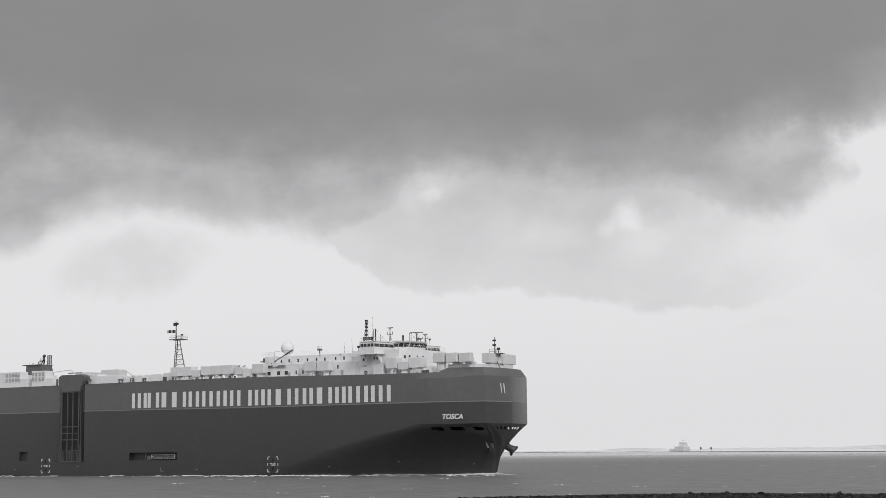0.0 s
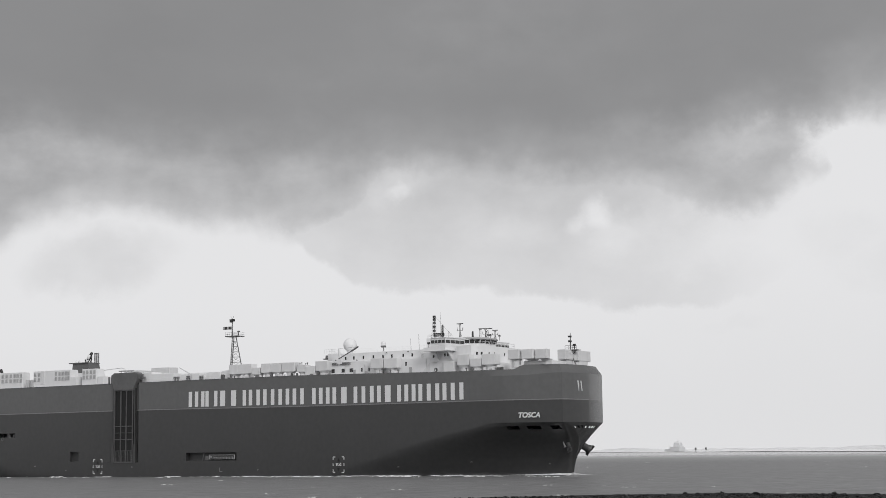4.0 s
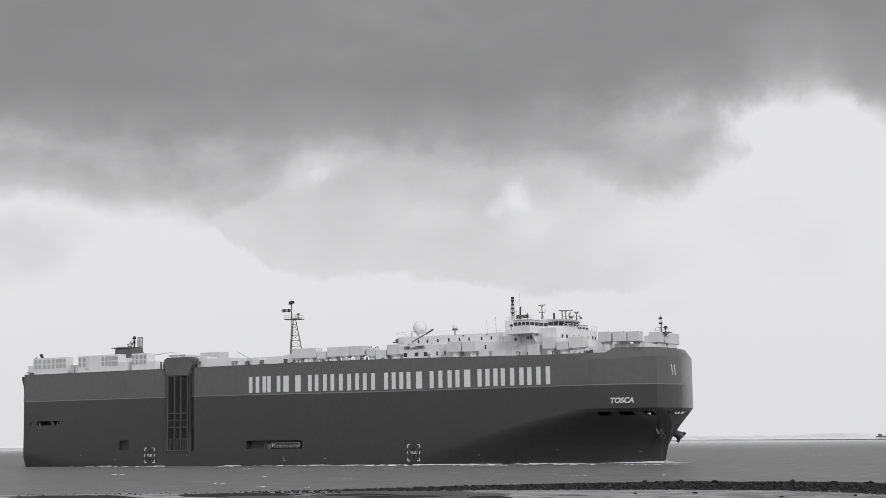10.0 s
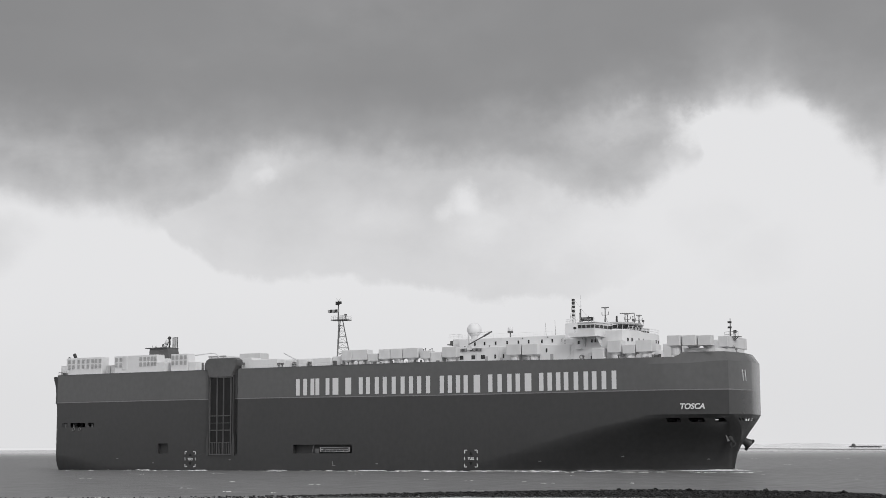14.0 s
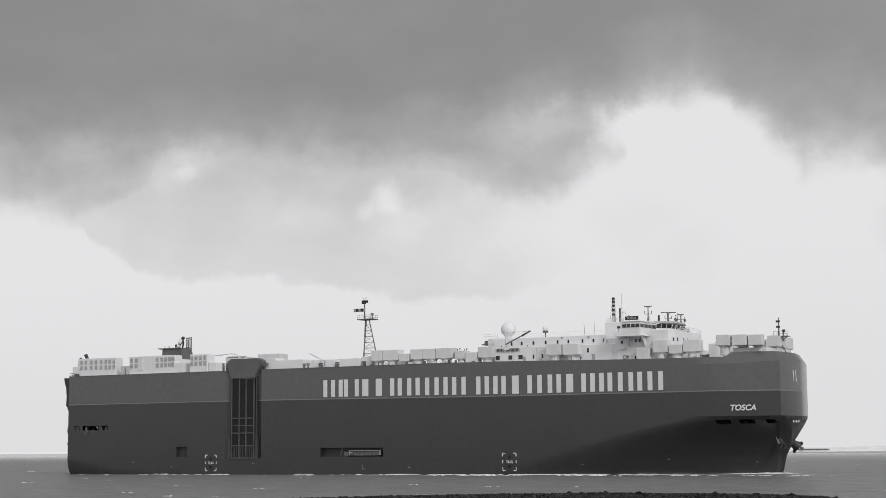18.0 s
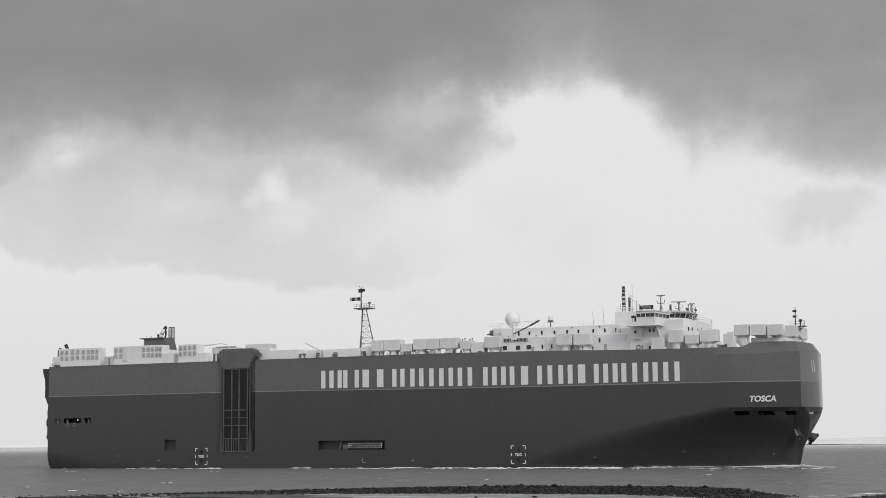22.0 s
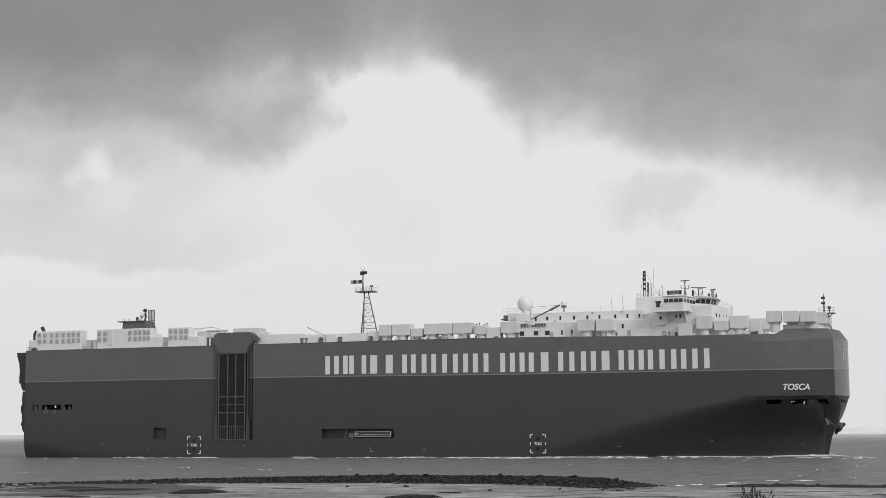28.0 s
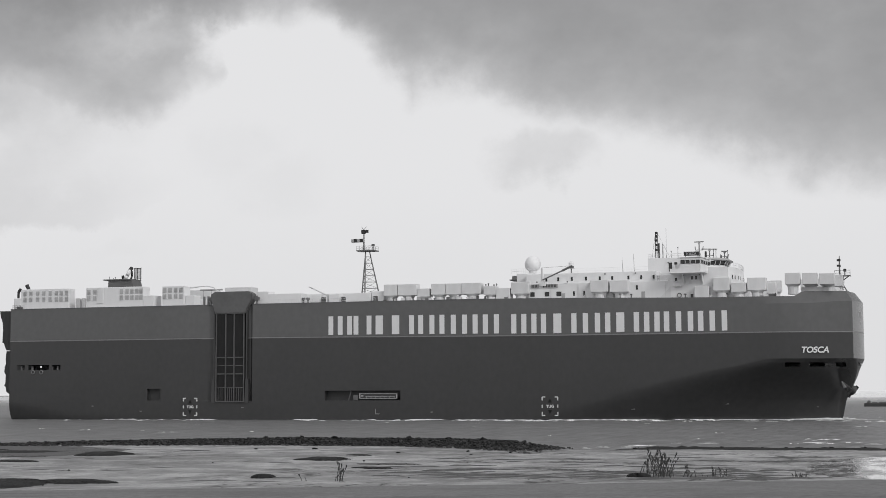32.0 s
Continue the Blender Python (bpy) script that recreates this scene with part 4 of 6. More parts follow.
def anchors():
    for side in (0, 1):
        fy = (lambda b: b) if side == 0 else (lambda b: BEAM - b)
        bm = bmesh.new()
        rod(bm, (194.6, fy(13.0), 7.9), (196.2, fy(10.7), 6.4), 0.55 + 0.35 * side, 0.55 + 0.35 * side, 14)
        rod(bm, (196.2, fy(10.7), 6.4), (196.6, fy(10.1), 6.0), 0.55 + 0.35 * side, 0.7 + 0.5 * side, 14)
        pocket = part("hawse_pipe", bm, HULL_MID if side == 0 else RAMP, hull, "round anchor housing")
        bm = bmesh.new()
        rod(bm, (196.3, fy(10.3), 6.7), (196.9, fy(9.8), 6.1), 0.35)
        k = 0.5 if side == 0 else 1.0
        rod(bm, (196.7 - k, fy(9.9), 5.7 - 0.9 * k), (196.7 + k, fy(9.9), 5.7 + 0.9 * k), 0.3 * k, 0.3 * k)
        if side:
            plate(bm, [(195.4, fy(9.7), 4.7), (195.9, fy(9.7), 4.4), (196.4, fy(9.7), 5.2), (196.0, fy(9.7), 5.6)], 0.4, (0.5, 0.0, 0.5))
        if side:
            plate(bm, [(197.3, fy(9.7), 6.9), (197.8, fy(9.7), 6.5), (197.3, fy(9.7), 5.9), (196.9, fy(9.7), 6.2)], 0.4, (0.5, 0.0, 0.5))
        part("anchor", bm, RAMP if side == 0 else BLACK, pocket, "stowed anchor")
        bm = bmesh.new()
        plate(bm, [(195.0, fy(9.7), 7.9), (195.9, fy(9.4), 6.6), (195.4, fy(9.7), 6.5)], 0.25, (0.6, 0.0, 0.4))
        part("anchor_shank", bm, PALE if side == 0 else BLACK, pocket, "pale worn anchor shank" if side == 0 else "")


anchors()


def side_ramp():
    bm = bmesh.new()
    box(bm, 54.2, 61.5, -0.12, 0.5, 4.0, 24.6)
    ramp = part("side_ramp", bm, PANEL, ship, "dark folded side loading ramp with ribs")
    bm = bmesh.new()
    plate(bm, [(54.0, -0.5, 24.4), (61.8, -0.5, 24.4), (62.2, -0.5, 25.6), (63.4, -0.5, 27.6), (63.4, -0.5, 28.9), (62.4, -0.5, 29.5), (54.0, -0.5, 29.5), (52.9, -0.5, 28.9), (52.9, -0.5, 27.8), (53.7, -0.5, 25.6)], 2.4, (0, 1, 0))
    bmesh.ops.bevel(bm, geom=[e for e in bm.edges if abs(e.verts[0].co.y - e.verts[1].co.y) < 0.1 and e.verts[0].co.y < 0], offset=0.18, segments=2, affect="EDGES")
    part("ramp_head", bm, FUNNEL, ramp, "dark grey hooded ramp head")
    for x in (54.35, 56.75, 58.9, 61.35):
        bm = bmesh.new()
        box(bm, x - 0.13, x + 0.13, -0.38, -0.1, 3.9, 24.5)
        part("rib", bm, RIB, ramp)
    for z in (4.0, 10.4, 14.2, 24.4):
        bm = bmesh.new()
        box(bm, 54.2, 61.5, -0.35, -0.1, z - 0.13, z + 0.13)
        part("crossbar", bm, RIB, ramp)
    for z in (7.2, 12.3):
        bm = bmesh.new()
        box(bm, 54.3, 61.4, -0.24, -0.1, z - 0.06, z + 0.06)
        part("stiffener", bm, STEEL, ramp)
    for x in (54.9, 55.4, 55.9, 57.3, 57.8, 58.3, 59.5, 60.1, 60.7):
        bm = bmesh.new()
        box(bm, x - 0.05, x + 0.05, -0.26, -0.1, 4.1, 7.2)
        part("slat", bm, RIB, ramp)
    for x0, x1 in ((53.1, 54.1), (61.6, 62.6)):
        bm = bmesh.new()
        box(bm, x0, x1, -0.3, 0.6, 3.7, 9.2, (0.15, 0.15, 0.1, 0))
        part("guide", bm, HULL_DARK, ramp)
    for x in (53.6, 61.8):
        bm = bmesh.new()
        box(bm, x, x + 0.35, -0.15, 0.6, 9.0, 25.0)
        part("guide_post", bm, HULL_DARK, ramp)
    for x in (52.4, 64.0):
        bm = bmesh.new()
        rod(bm, (x, 0.9, 26.3), (x, 0.9, 28.5), 0.28)
        box(bm, x - 0.6, x + 0.6, 0.6, 1.4, 27.4, 28.2)
        part("ramp_winch", bm, STEEL, ramp)


side_ramp()


def stern_ramp():
    """The folded quarter ramp stands out behind the stern."""
    bm = bmesh.new()
    plate(bm, [(-0.3, 5.1, 26.4), (-7.25, 5.1, 26.4), (-7.1, 5.1, 25.3), (-6.5, 5.1, 23.6), (-6.2, 5.1, 20.8), (-6.25, 5.1, 19.1), (-5.6, 5.1, 17.3), (-5.2, 5.1, 16.7), (-0.3, 5.1, 16.4)], 12, (0, 1, 0))
    r = part("stern_ramp", bm, RAMP, ship, "dark folded stern ramp")
    bm = bmesh.new()
    plate(bm, [(-0.3, 5.1, 16.5), (-5.2, 5.1, 16.5), (-5.4, 5.1, 14.6), (-5.3, 5.1, 13.3), (-5.65, 5.1, 12.6), (-5.7, 5.1, 11.3), (-5.3, 5.1, 10.7), (-5.35, 5.1, 8.8), (-5.65, 5.1, 8.0), (-5.2, 5.1, 7.6), (-5.0, 5.1, 6.4), (-0.3, 5.1, 4.0)], 6, (0, 1, 0))
    part("ramp_heel", bm, RAMP, r)
    for y in (5.6, 8.6, 12.0, 16.0):
        bm = bmesh.new()
        box(bm, -6.6, -6.0, y - 0.25, y + 0.25, 18.6, 24.0, (0.2, 0, 0, 0))
        part("ramp_girder", bm, RAMP, r)


stern_ramp()


def aft_casings():
    for a0, a1, deep, z1 in ((-1.2, 0.8, 4.9, 29.3), (0.8, 14.1, 3.0, 31.4), (18.8, 34.25, 3.2, 31.4), (34.25, 37.0, 4.0, 29.2), (39.2, 45.0, 3.2, 31.3)):
        part("engine_casing", soft_box(a0, a1, 1.6, 1.6 + deep, 26.2, z1, 0.1), WHITE, ship, "white louvred engine casing")
    part("casing_top", soft_box(9.5, 20.5, 22.5, 30, 26.2, 31.7, 0.1), WHITE, ship)
    cols = [(2.0,), (3.6,), (5.5,), (7.2,), (9.0,), (10.7,), (12.0,), (13.5,), (19.6,), (21.2,), (28.4,), (29.9,), (31.2,), (32.5,), (33.6,), (39.9,), (41.3,), (42.8,), (44.2,)]
    for (x,) in cols:
        for z in (28.25, 29.75):
            bm = bmesh.new()
            box(bm, x - 0.46, x + 0.46, 1.56, 1.62, z, z + 1.15)
            for k in range(5):
                box(bm, x - 0.44, x + 0.44, 1.48, 1.58, z + 0.04 + k * 0.22, z + k * 0.22 + 0.14)
            part("louvre", bm, LOUVRE, ship)
    part("casing_panel", soft_box(21.9, 23.5, 1.45, 1.7, 27.5, 31.3, 0.04), CREAM, ship)
    for x0, x1 in ((16.1, 17.2), (17.9, 18.72)):
        part("casing_locker", soft_box(x0, x1, 1.3, 2.3, 26.3, 28.9, 0.04), LOUVRE, ship, "grey deck locker")
    part("casing_house", soft_box(14.2, 16.4, 4.8, 8, 26.2, 29.0, 0.08), WHITE, ship)
    bm = bmesh.new()
    box(bm, 11.6, 19.4, 24.5, 29.5, 31.6, 34.9, (0.2, 0.9, 0.1, 0.1))
    box(bm, 10.4, 18.4, 24.2, 29.8, 34.9, 35.15)
    funnel = part("funnel", bm, FUNNEL, ship, "low dark grey funnel")
    def bent(points, b, r0, r1):
        bm = bmesh.new()
        n = len(points) - 1
        for k in range(n):
            (a0, z0), (a1, z1) = points[k], points[k + 1]
            rod(bm, (a0, b, z0), (a1, b, z1), lerp(r0, r1, k / n), lerp(r0, r1, (k + 1) / n), 12)
            ball(bm, (a1, b, z1), lerp(r0, r1, (k + 1) / n) * 0.98, 12, 8)
        return bm

    part("exhaust_pipe", bent(((14.0, 36.3), (14.2, 35.6), (14.9, 35.7), (15.5, 36.6), (15.9, 37.5), (16.5, 38.1)), 28.0, 0.34, 0.50), BLACK, funnel, "black bent exhaust horn")
    part("exhaust_pipe", bent(((16.6, 35.2), (16.9, 36.2), (16.8, 37.2)), 27.6, 0.22, 0.3), BLACK, funnel, "black bent exhaust pipe")
    part("exhaust_shield", bent(((15.2, 35.3), (15.8, 36.2), (16.35, 37.3)), 27.1, 0.42, 0.5), WHITE, funnel, "white shielded pipe")
    for x in (16.9, 17.8, 18.7):
        bm = bmesh.new()
        box(bm, x - 0.07, x + 0.07, 28.9, 29.1, 35.1, 38.3)
        part("grille_bar", bm, STEEL, funnel)
    for z in (35.4, 38.2):
        bm = bmesh.new()
        box(bm, 16.9, 18.7, 28.9, 29.1, z - 0.07, z + 0.07)
        part("grille_bar", bm, STEEL, funnel)
    bm = bmesh.new()
    box(bm, 16.95, 18.65, 28.97, 29.03, 35.4, 38.2)
    part("grille", bm, CREAM, funnel, "pale framed grille")
    for x, h in ((10.6, 36.0), (11.8, 35.8), (12.3, 35.9)):
        bm = bmesh.new()
        rod(bm, (x, 27, 35.1), (x + 0.2, 27, h), 0.06, n=5)
        part("funnel_pipe", bm, STEEL, funnel)
    bm = bmesh.new()
    rod(bm, (-2.7, 6, 29.3), (-2.7, 6, 31.2), 0.3)
    rod(bm, (-2.7, 6, 31.0), (-2.1, 6, 31.9), 0.35)
    part("vent_pipe", bm, BLACK, ship, "black bent vent pipe")
    bm = bmesh.new()
    rod(bm, (0.5, 6, 31.2), (-0.4, 6, 32.8), 0.4, 0.5)
    part("vent_pipe", bm, BLACK, ship, "black bent vent pipe")
    bm = bmesh.new()
    rod(bm, (41, 10, 31.4), (46.8, 10, 31.7), 0.11)
    rod(bm, (46.8, 10, 31.7), (48.8, 9.4, 31.3), 0.11)
    rod(bm, (48.8, 9.4, 31.3), (51.0, 8.6, 29.8), 0.11)
    rod(bm, (41, 7, 31.0), (46.0, 7, 31.2), 0.11)
    part("pipe_rail", bm, CREAM, ship, "white pipes above the deck")
    for a0, a1, b0, b1, z1 in ((45.1, 47.6, 1.9, 5, 29.0), (47.1, 52.2, 5, 9, 28.3), (34.5, 41, 24, 30, 31.8), (43.9, 51.3, 26, 30, 32.4), (63.6, 66.5, 1.8, 6, 29.5), (66.4, 74.9, 1.8, 6, 28.9), (63.6, 92, 12, 15, 29.3), (77.4, 79.6, 2, 5, 28.4), (81.5, 84.2, 2, 5, 28.5), (87.5, 91.5, 2.5, 6, 28.7), (91.6, 94.6, 3, 6, 29.0)):
        part("deck_house", soft_box(a0, a1, b0, b1, 26.2, z1, 0.1), WHITE if b0 < 20 else CREAM, ship, "low white deck house")
    bm = bmesh.new()
    rod(bm, (81.1, 2.6, 28.2), (76.4, 2.6, 30.4), 0.2, 0.15)
    rod(bm, (81.1, 2.6, 26.4), (81.1, 2.6, 28.6), 0.25)
    part("derrick", bm, CREAM, ship, "small white derrick boom")
    for x in (75.3, 76.4):
        bm = bmesh.new()
        rod(bm, (x, 2, 26.4), (x, 2, 27.4), 0.2)
        rod(bm, (x, 2, 27.3), (x, 2, 27.8), 0.45)
        part("mushroom_vent", bm, STEEL, ship)
    for x in (50.3, 51.4):
        bm = bmesh.new()
        rod(bm, (x, 1.5, 26.4), (x, 1.5, 28.6), 0.3)
        part("bollard", bm, STEEL, ship)
    for x in (80.3, 85.2, 93.0):
        bm = bmesh.new()
        box(bm, x - 0.4, x + 0.4, 1.5, 2.3, 26.3, 27.8)
        part("deck_box", bm, RUBBER, ship)


aft_casings()


def stern_rail():
    """The rails, winch and lockers on the open deck at the stern."""
    bm = bmesh.new()
    for k in range(7):
        rod(bm, (-0.8, 0.3 + 0.9 * k, 26.3), (-0.8, 0.3 + 0.9 * k, 27.4), 0.04, n=4)
    for z in (26.9, 27.4):
        rod(bm, (-0.8, 0.3, z), (-0.8, 5.7, z), 0.04, n=4)
        rod(bm, (-0.8, 0.3, z), (1.6, 0.3, z), 0.04, n=4)
    for a in (0.0, 0.8, 1.6):
        rod(bm, (a, 0.3, 26.3), (a, 0.3, 27.4), 0.04, n=4)
    part("stern_railing", bm, STEEL, ship)
    part("deck_locker", soft_box(0.2, 1.5, 0.7, 1.4, 26.3, 27.2, 0.04), RUBBER, ship)


stern_rail()


def deck_clutter():
    """Stub pipes, small lockers and valves between the ventilators."""
    random.seed(41)
    for a, z0, z1 in ((118.6, 29.3, 29.9), (119.2, 29.3, 30.1), (120.5, 29.3, 29.8), (121.1, 29.3, 30.0)):
        bm = bmesh.new()
        rod(bm, (a, 3.6, z0), (a, 3.6, z1), 0.10, n=6)
        rod(bm, (a, 3.6, z1 - 0.15), (a, 3.6, z1 + 0.1), 0.18, n=6)
        part("stub_pipe", bm, STEEL, ship)
    for a in (95.2, 97.4, 99.6, 101.0, 103.4, 105.3, 107.2, 110.3, 112.6, 114.8, 117.2, 119.0, 123.8, 141.6, 146.0, 149.4, 151.8, 163.5, 168.9, 172.4, 175.0, 179.6, 181.0):
        w, h = random.uniform(0.3, 0.9), random.uniform(0.5, 1.2)
        z = z_top(a) - 0.25
        bm = bmesh.new()
        if random.random() < 0.5:
            box(bm, a - w / 2, a + w / 2, 1.5, 2.1, z, z + h, (0.05, 0.05, 0.05, 0.05))
        else:
            rod(bm, (a, 1.7, z), (a, 1.7, z + h), 0.12, n=7)
            rod(bm, (a, 1.7, z + h - 0.1), (a, 1.7, z + h + 0.15), 0.3, 0.22, n=8)
        part("deck_fitting", bm, random.choice((STEEL, CREAM, PALE, RUBBER)), ship)
    for a in np.arange(64.5, 94.0, 1.7):
        z = z_top(float(a)) - 0.25
        bm = bmesh.new()
        rod(bm, (float(a), 0.5, z), (float(a), 0.5, z + 1.15), 0.04, n=4)
        part("rail_post", bm, CREAM, ship)
    bm = bmesh.new()
    for h in (0.6, 1.15):
        rod(bm, (64.5, 0.5, z_top(64) - 0.25 + h), (93.4, 0.5, z_top(93) - 0.25 + h), 0.03, n=4)
    part("deck_rail", bm, CREAM, ship, "thin pale deck rail")
    for a0, b0, a1, b1, z in ((44.0, 12, 50.0, 12, 30.9),):
        bm = bmesh.new()
        rod(bm, (a0, b0, z), (a1, b1, z), 0.2, n=8)
        for k in range(3):
            x = lerp(a0, a1, 0.15 + 0.35 * k)
            rod(bm, (x, b0, 26.3), (x, b0, z), 0.09, n=6)
        part("deck_pipe", bm, PALE, ship, "grey deck pipe on posts")


deck_clutter()


def vent_head(a0, a1, z0, z1, b0, pedestal=True, deep=2.7, floor=None, back=0.0):
    """A box-shaped ventilator head on a drum."""
    floor = floor if floor is not None else z_top(a0) - 0.25
    head = part("ventilator", soft_box(a0 + 0.06, a1 - 0.06, b0, b0 + deep, z0, z1, 0.1), CREAM, ship, "white box-headed deck ventilator")
    if pedestal:
        bm = bmesh.new()
        m = (a0 + a1) / 2
        rod(bm, (m, b0 + deep / 2 + back, floor), (m, b0 + deep / 2 + back, z0 + 0.05), min(1.15, (a1 - a0) * 0.34), n=14)
        rod(bm, (m, b0 + deep / 2 + back, z0 - 0.45), (m, b0 + deep / 2 + back, z0 + 0.03), min(1.2, (a1 - a0) * 0.34), min(1.6, (a1 - a0) * 0.46), n=14)
        part("drum", bm, CREAM, head)
    return head


def ventilators():
    for a0, a1, z0, z1 in ((94.8, 98.1, 28.0, 30.6), (98.1, 102.8, 28.0, 30.6), (102.8, 105.8, 27.6, 29.5), (106.1, 109.6, 28.0, 30.5), (109.6, 113.2, 28.0, 30.5),
                           (113.2, 117.8, 28.0, 30.5), (118.4, 121.3, 27.7, 29.7), (124.7, 128.8, 27.8, 30.4), (142.6, 146.7, 27.8, 30.4), (146.9, 151.1, 27.7, 30.3),
                           (169.3, 172.9, 27.5, 30.3), (173.1, 176.4, 27.1, 29.1), (176.5, 180.5, 27.4, 30.1)):
        vent_head(a0, a1, z0 - 0.2, z1 - 0.2, 2.2)
    vent_head(121.3, 124.6, 26.0, 29.0, 2.2, False)
    vent_head(165.3, 168.5, 25.8, 28.4, 2.2, False)
    for a0, a1, z0, z1, b in ((184.4, 187.6, 28.25, 30.65, 1.7), (187.9, 191.2, 28.2, 30.6, 2.2), (191.35, 194.65, 28.15, 30.5, 2.9)):
        vent_head(a0, a1, z0, z1, b, True, 2.0, 26.2, 0.6 if a0 < 187 else 2.2)
    for a0, a1, z0, z1, b in ((169.3, 172.7, 27.6, 30.2, 24.8), (176.6, 178.9, 28.1, 30.7, 24.2), (179.1, 181.6, 28.1, 30.7, 24.2), (185.6, 188.4, 28.5, 30.9, 25.6), (188.6, 191.6, 28.5, 30.9, 25.2)):
        vent_head(a0, a1, z0, z1, b, True, 2.4, 26.0)
    wide = part("ventilator", soft_box(193.4, 195.7, 10.8, 17.4, 28.2, 30.7, 0.1), CREAM, ship, "white box-headed deck ventilator")
    part("support", soft_box(193.8, 195.3, 12, 16.5, 26.2, 28.3, 0.05), CREAM, wide)
    wide = part("ventilator", soft_box(193.3, 195.2, 18.6, 25.3, 28.2, 30.8, 0.1), CREAM, ship, "white box-headed deck ventilator")
    part("support", soft_box(193.7, 195.0, 19.4, 24.0, 26.2, 28.3, 0.05), CREAM, wide)
    bm = bmesh.new()
    plate(bm, [(a, b, 26.0) for a, b in ((187.6, 4.0), (190.5, 4.2), (194.6, 5.6), (195.2, 8.0), (195.2, 22.0), (187.6, 26.0))], 1.75, (0, 0, 1))
    part("forecastle_house", bm, CREAM, ship, "low white house behind the bow bulwark")
    part("deck_box", soft_box(179.2, 181.6, 12.0, 14.5, 25.6, 29.5, 0.1), CREAM, ship)
    part("deck_box", soft_box(179.9, 180.7, 1.6, 2.4, 25.5, 26.7, 0.05), CREAM, ship)
    bm = bmesh.new()
    rod(bm, (181.0, 2.2, 26.0), (182.4, 2.2, 26.0), 0.42, n=12)
    box(bm, 180.9, 181.05, 1.6, 2.8, 25.5, 26.5)
    box(bm, 182.4, 182.55, 1.6, 2.8, 25.5, 26.5)
    part("deck_winch", bm, RUBBER, ship, "dark winch on the foredeck")
    for a, z in ((100.2, 27.4), (112.0, 27.3), (116.0, 27.3), (104.8, 27.2), (119.8, 27.0)):
        part("locker", soft_box(a, a + 1.2, 2.2, 3.2, 26.2, z, 0.06), LETTER, ship)


ventilators()


def deckhouse():
    low = part("deckhouse", soft_box(128.2, 160.2, 4.2, 26.4, 25.6, 29.9, 0.12), WHITE, ship, "long white two-tier deckhouse")
    part("upper_tier", soft_box(127.2, 156.6, 6.2, 24.4, 29.9, 32.2, 0.12), WHITE, low)
    for a in (131.9, 134.6, 137.7, 140.9, 144.0, 146.8, 150.4, 153.2, 156.0):
        bm = soft_box(a - 0.22, a + 0.22, 6.12 if a < 156 else 5.9, 6.3, 30.45, 31.3, 0.05)
        part("porthole", bm, GLASS, low, "dark cabin window")
    for a, w in ((129.2, 0.5), (132.5, 0.5), (135.2, 0.55), (138.6, 0.2), (140.9, 0.2), (152.6, 0.22)):
        zc = 27.5 if a < 150 else 28.5
        part("window", soft_box(a - w, a + w, 4.12, 4.3, zc - 0.5, zc + 0.5, 0.05), GLASS, low, "dark cabin window")
    for a0, a1 in ((129.0, 130.7), (131.6, 135.0)):
        bm = bmesh.new()
        box(bm, a0, a1, 4.0, 4.3, 28.9, 29.7)
        rail = part("grating", bm, PALE, low, "grey ventilation grating")
        bm = bmesh.new()
        for k in range(int((a1 - a0) / 0.35)):
            box(bm, a0 + 0.1 + k * 0.35, a0 + 0.27 + k * 0.35, 3.96, 4.05, 29.0, 29.6)
        part("slot", bm, BLACK, rail)
    for a in (130.0, 140, 150):
        bm = bmesh.new()
        for k in range(11):
            rod(bm, (a - 3 + k * 1.0, 6.4, 32.1), (a - 3 + k * 1.0, 6.4, 33.2), 0.016, n=4)
        for z in (32.6, 33.2):
            rod(bm, (a - 3, 6.4, z), (a + 7, 6.4, z), 0.016, n=4)
        part("railing", bm, WHITE, low, "thin white railing")
    bm = bmesh.new()
    ball(bm, (126.3, 16, 35.2), 1.85, 28, 16)
    radome = part("radome", bm, WHITE, ship, "white satellite dome")
    bm = bmesh.new()
    rod(bm, (126.3, 16, 32.4), (126.3, 16, 33.6), 0.5, 0.95, 14)
    for o in (-0.9, 0.9):
        rod(bm, (126.3 + o, 16, 32.4), (126.3 + o * 0.6, 16, 33.5), 0.07, n=5)
    part("dome_base", bm, WHITE, radome)
    part("dome_house", soft_box(124.6, 128.4, 8, 20, 25.9, 32.5, 0.1), WHITE, ship)
    part("casing_wing", soft_box(122.9, 124.6, 8, 12, 31.0, 31.25, 0.04), RUBBER, ship, "small dark platform beside the house")
    bm = bmesh.new()
    box(bm, 123.3, 124.5, 8.6, 11.0, 31.25, 32.1, (0.1, 0.0, 0.1, 0.1))
    part("casing_wing", bm, STEEL, ship)
    bm = bmesh.new()
    ball(bm, (134.4, 20.3, 35.45), 0.66, 16, 10, 0.85)
    rod(bm, (134.4, 20.3, 34.85), (134.4, 20.3, 35.45), 0.62, 0.66, 16)
    small = part("small_radome", bm, WHITE, ship, "small white antenna dome")
    bm = bmesh.new()
    rod(bm, (134.4, 20.3, 32.1), (134.4, 20.3, 34.7), 0.16)
    box(bm, 133.85, 134.95, 19.8, 20.8, 34.35, 34.85)
    part("dome_pole", bm, STEEL, small)
    bm = bmesh.new()
    rod(bm, (131.6, 4.3, 29.6), (131.6, 3.4, 33.3), 0.45, 0.16, 8)
    box(bm, 131.0, 132.3, 3.6, 5.0, 29.3, 30.3)
    crane = part("stores_crane", bm, WHITE, ship, "white stores crane")
    bm = bmesh.new()
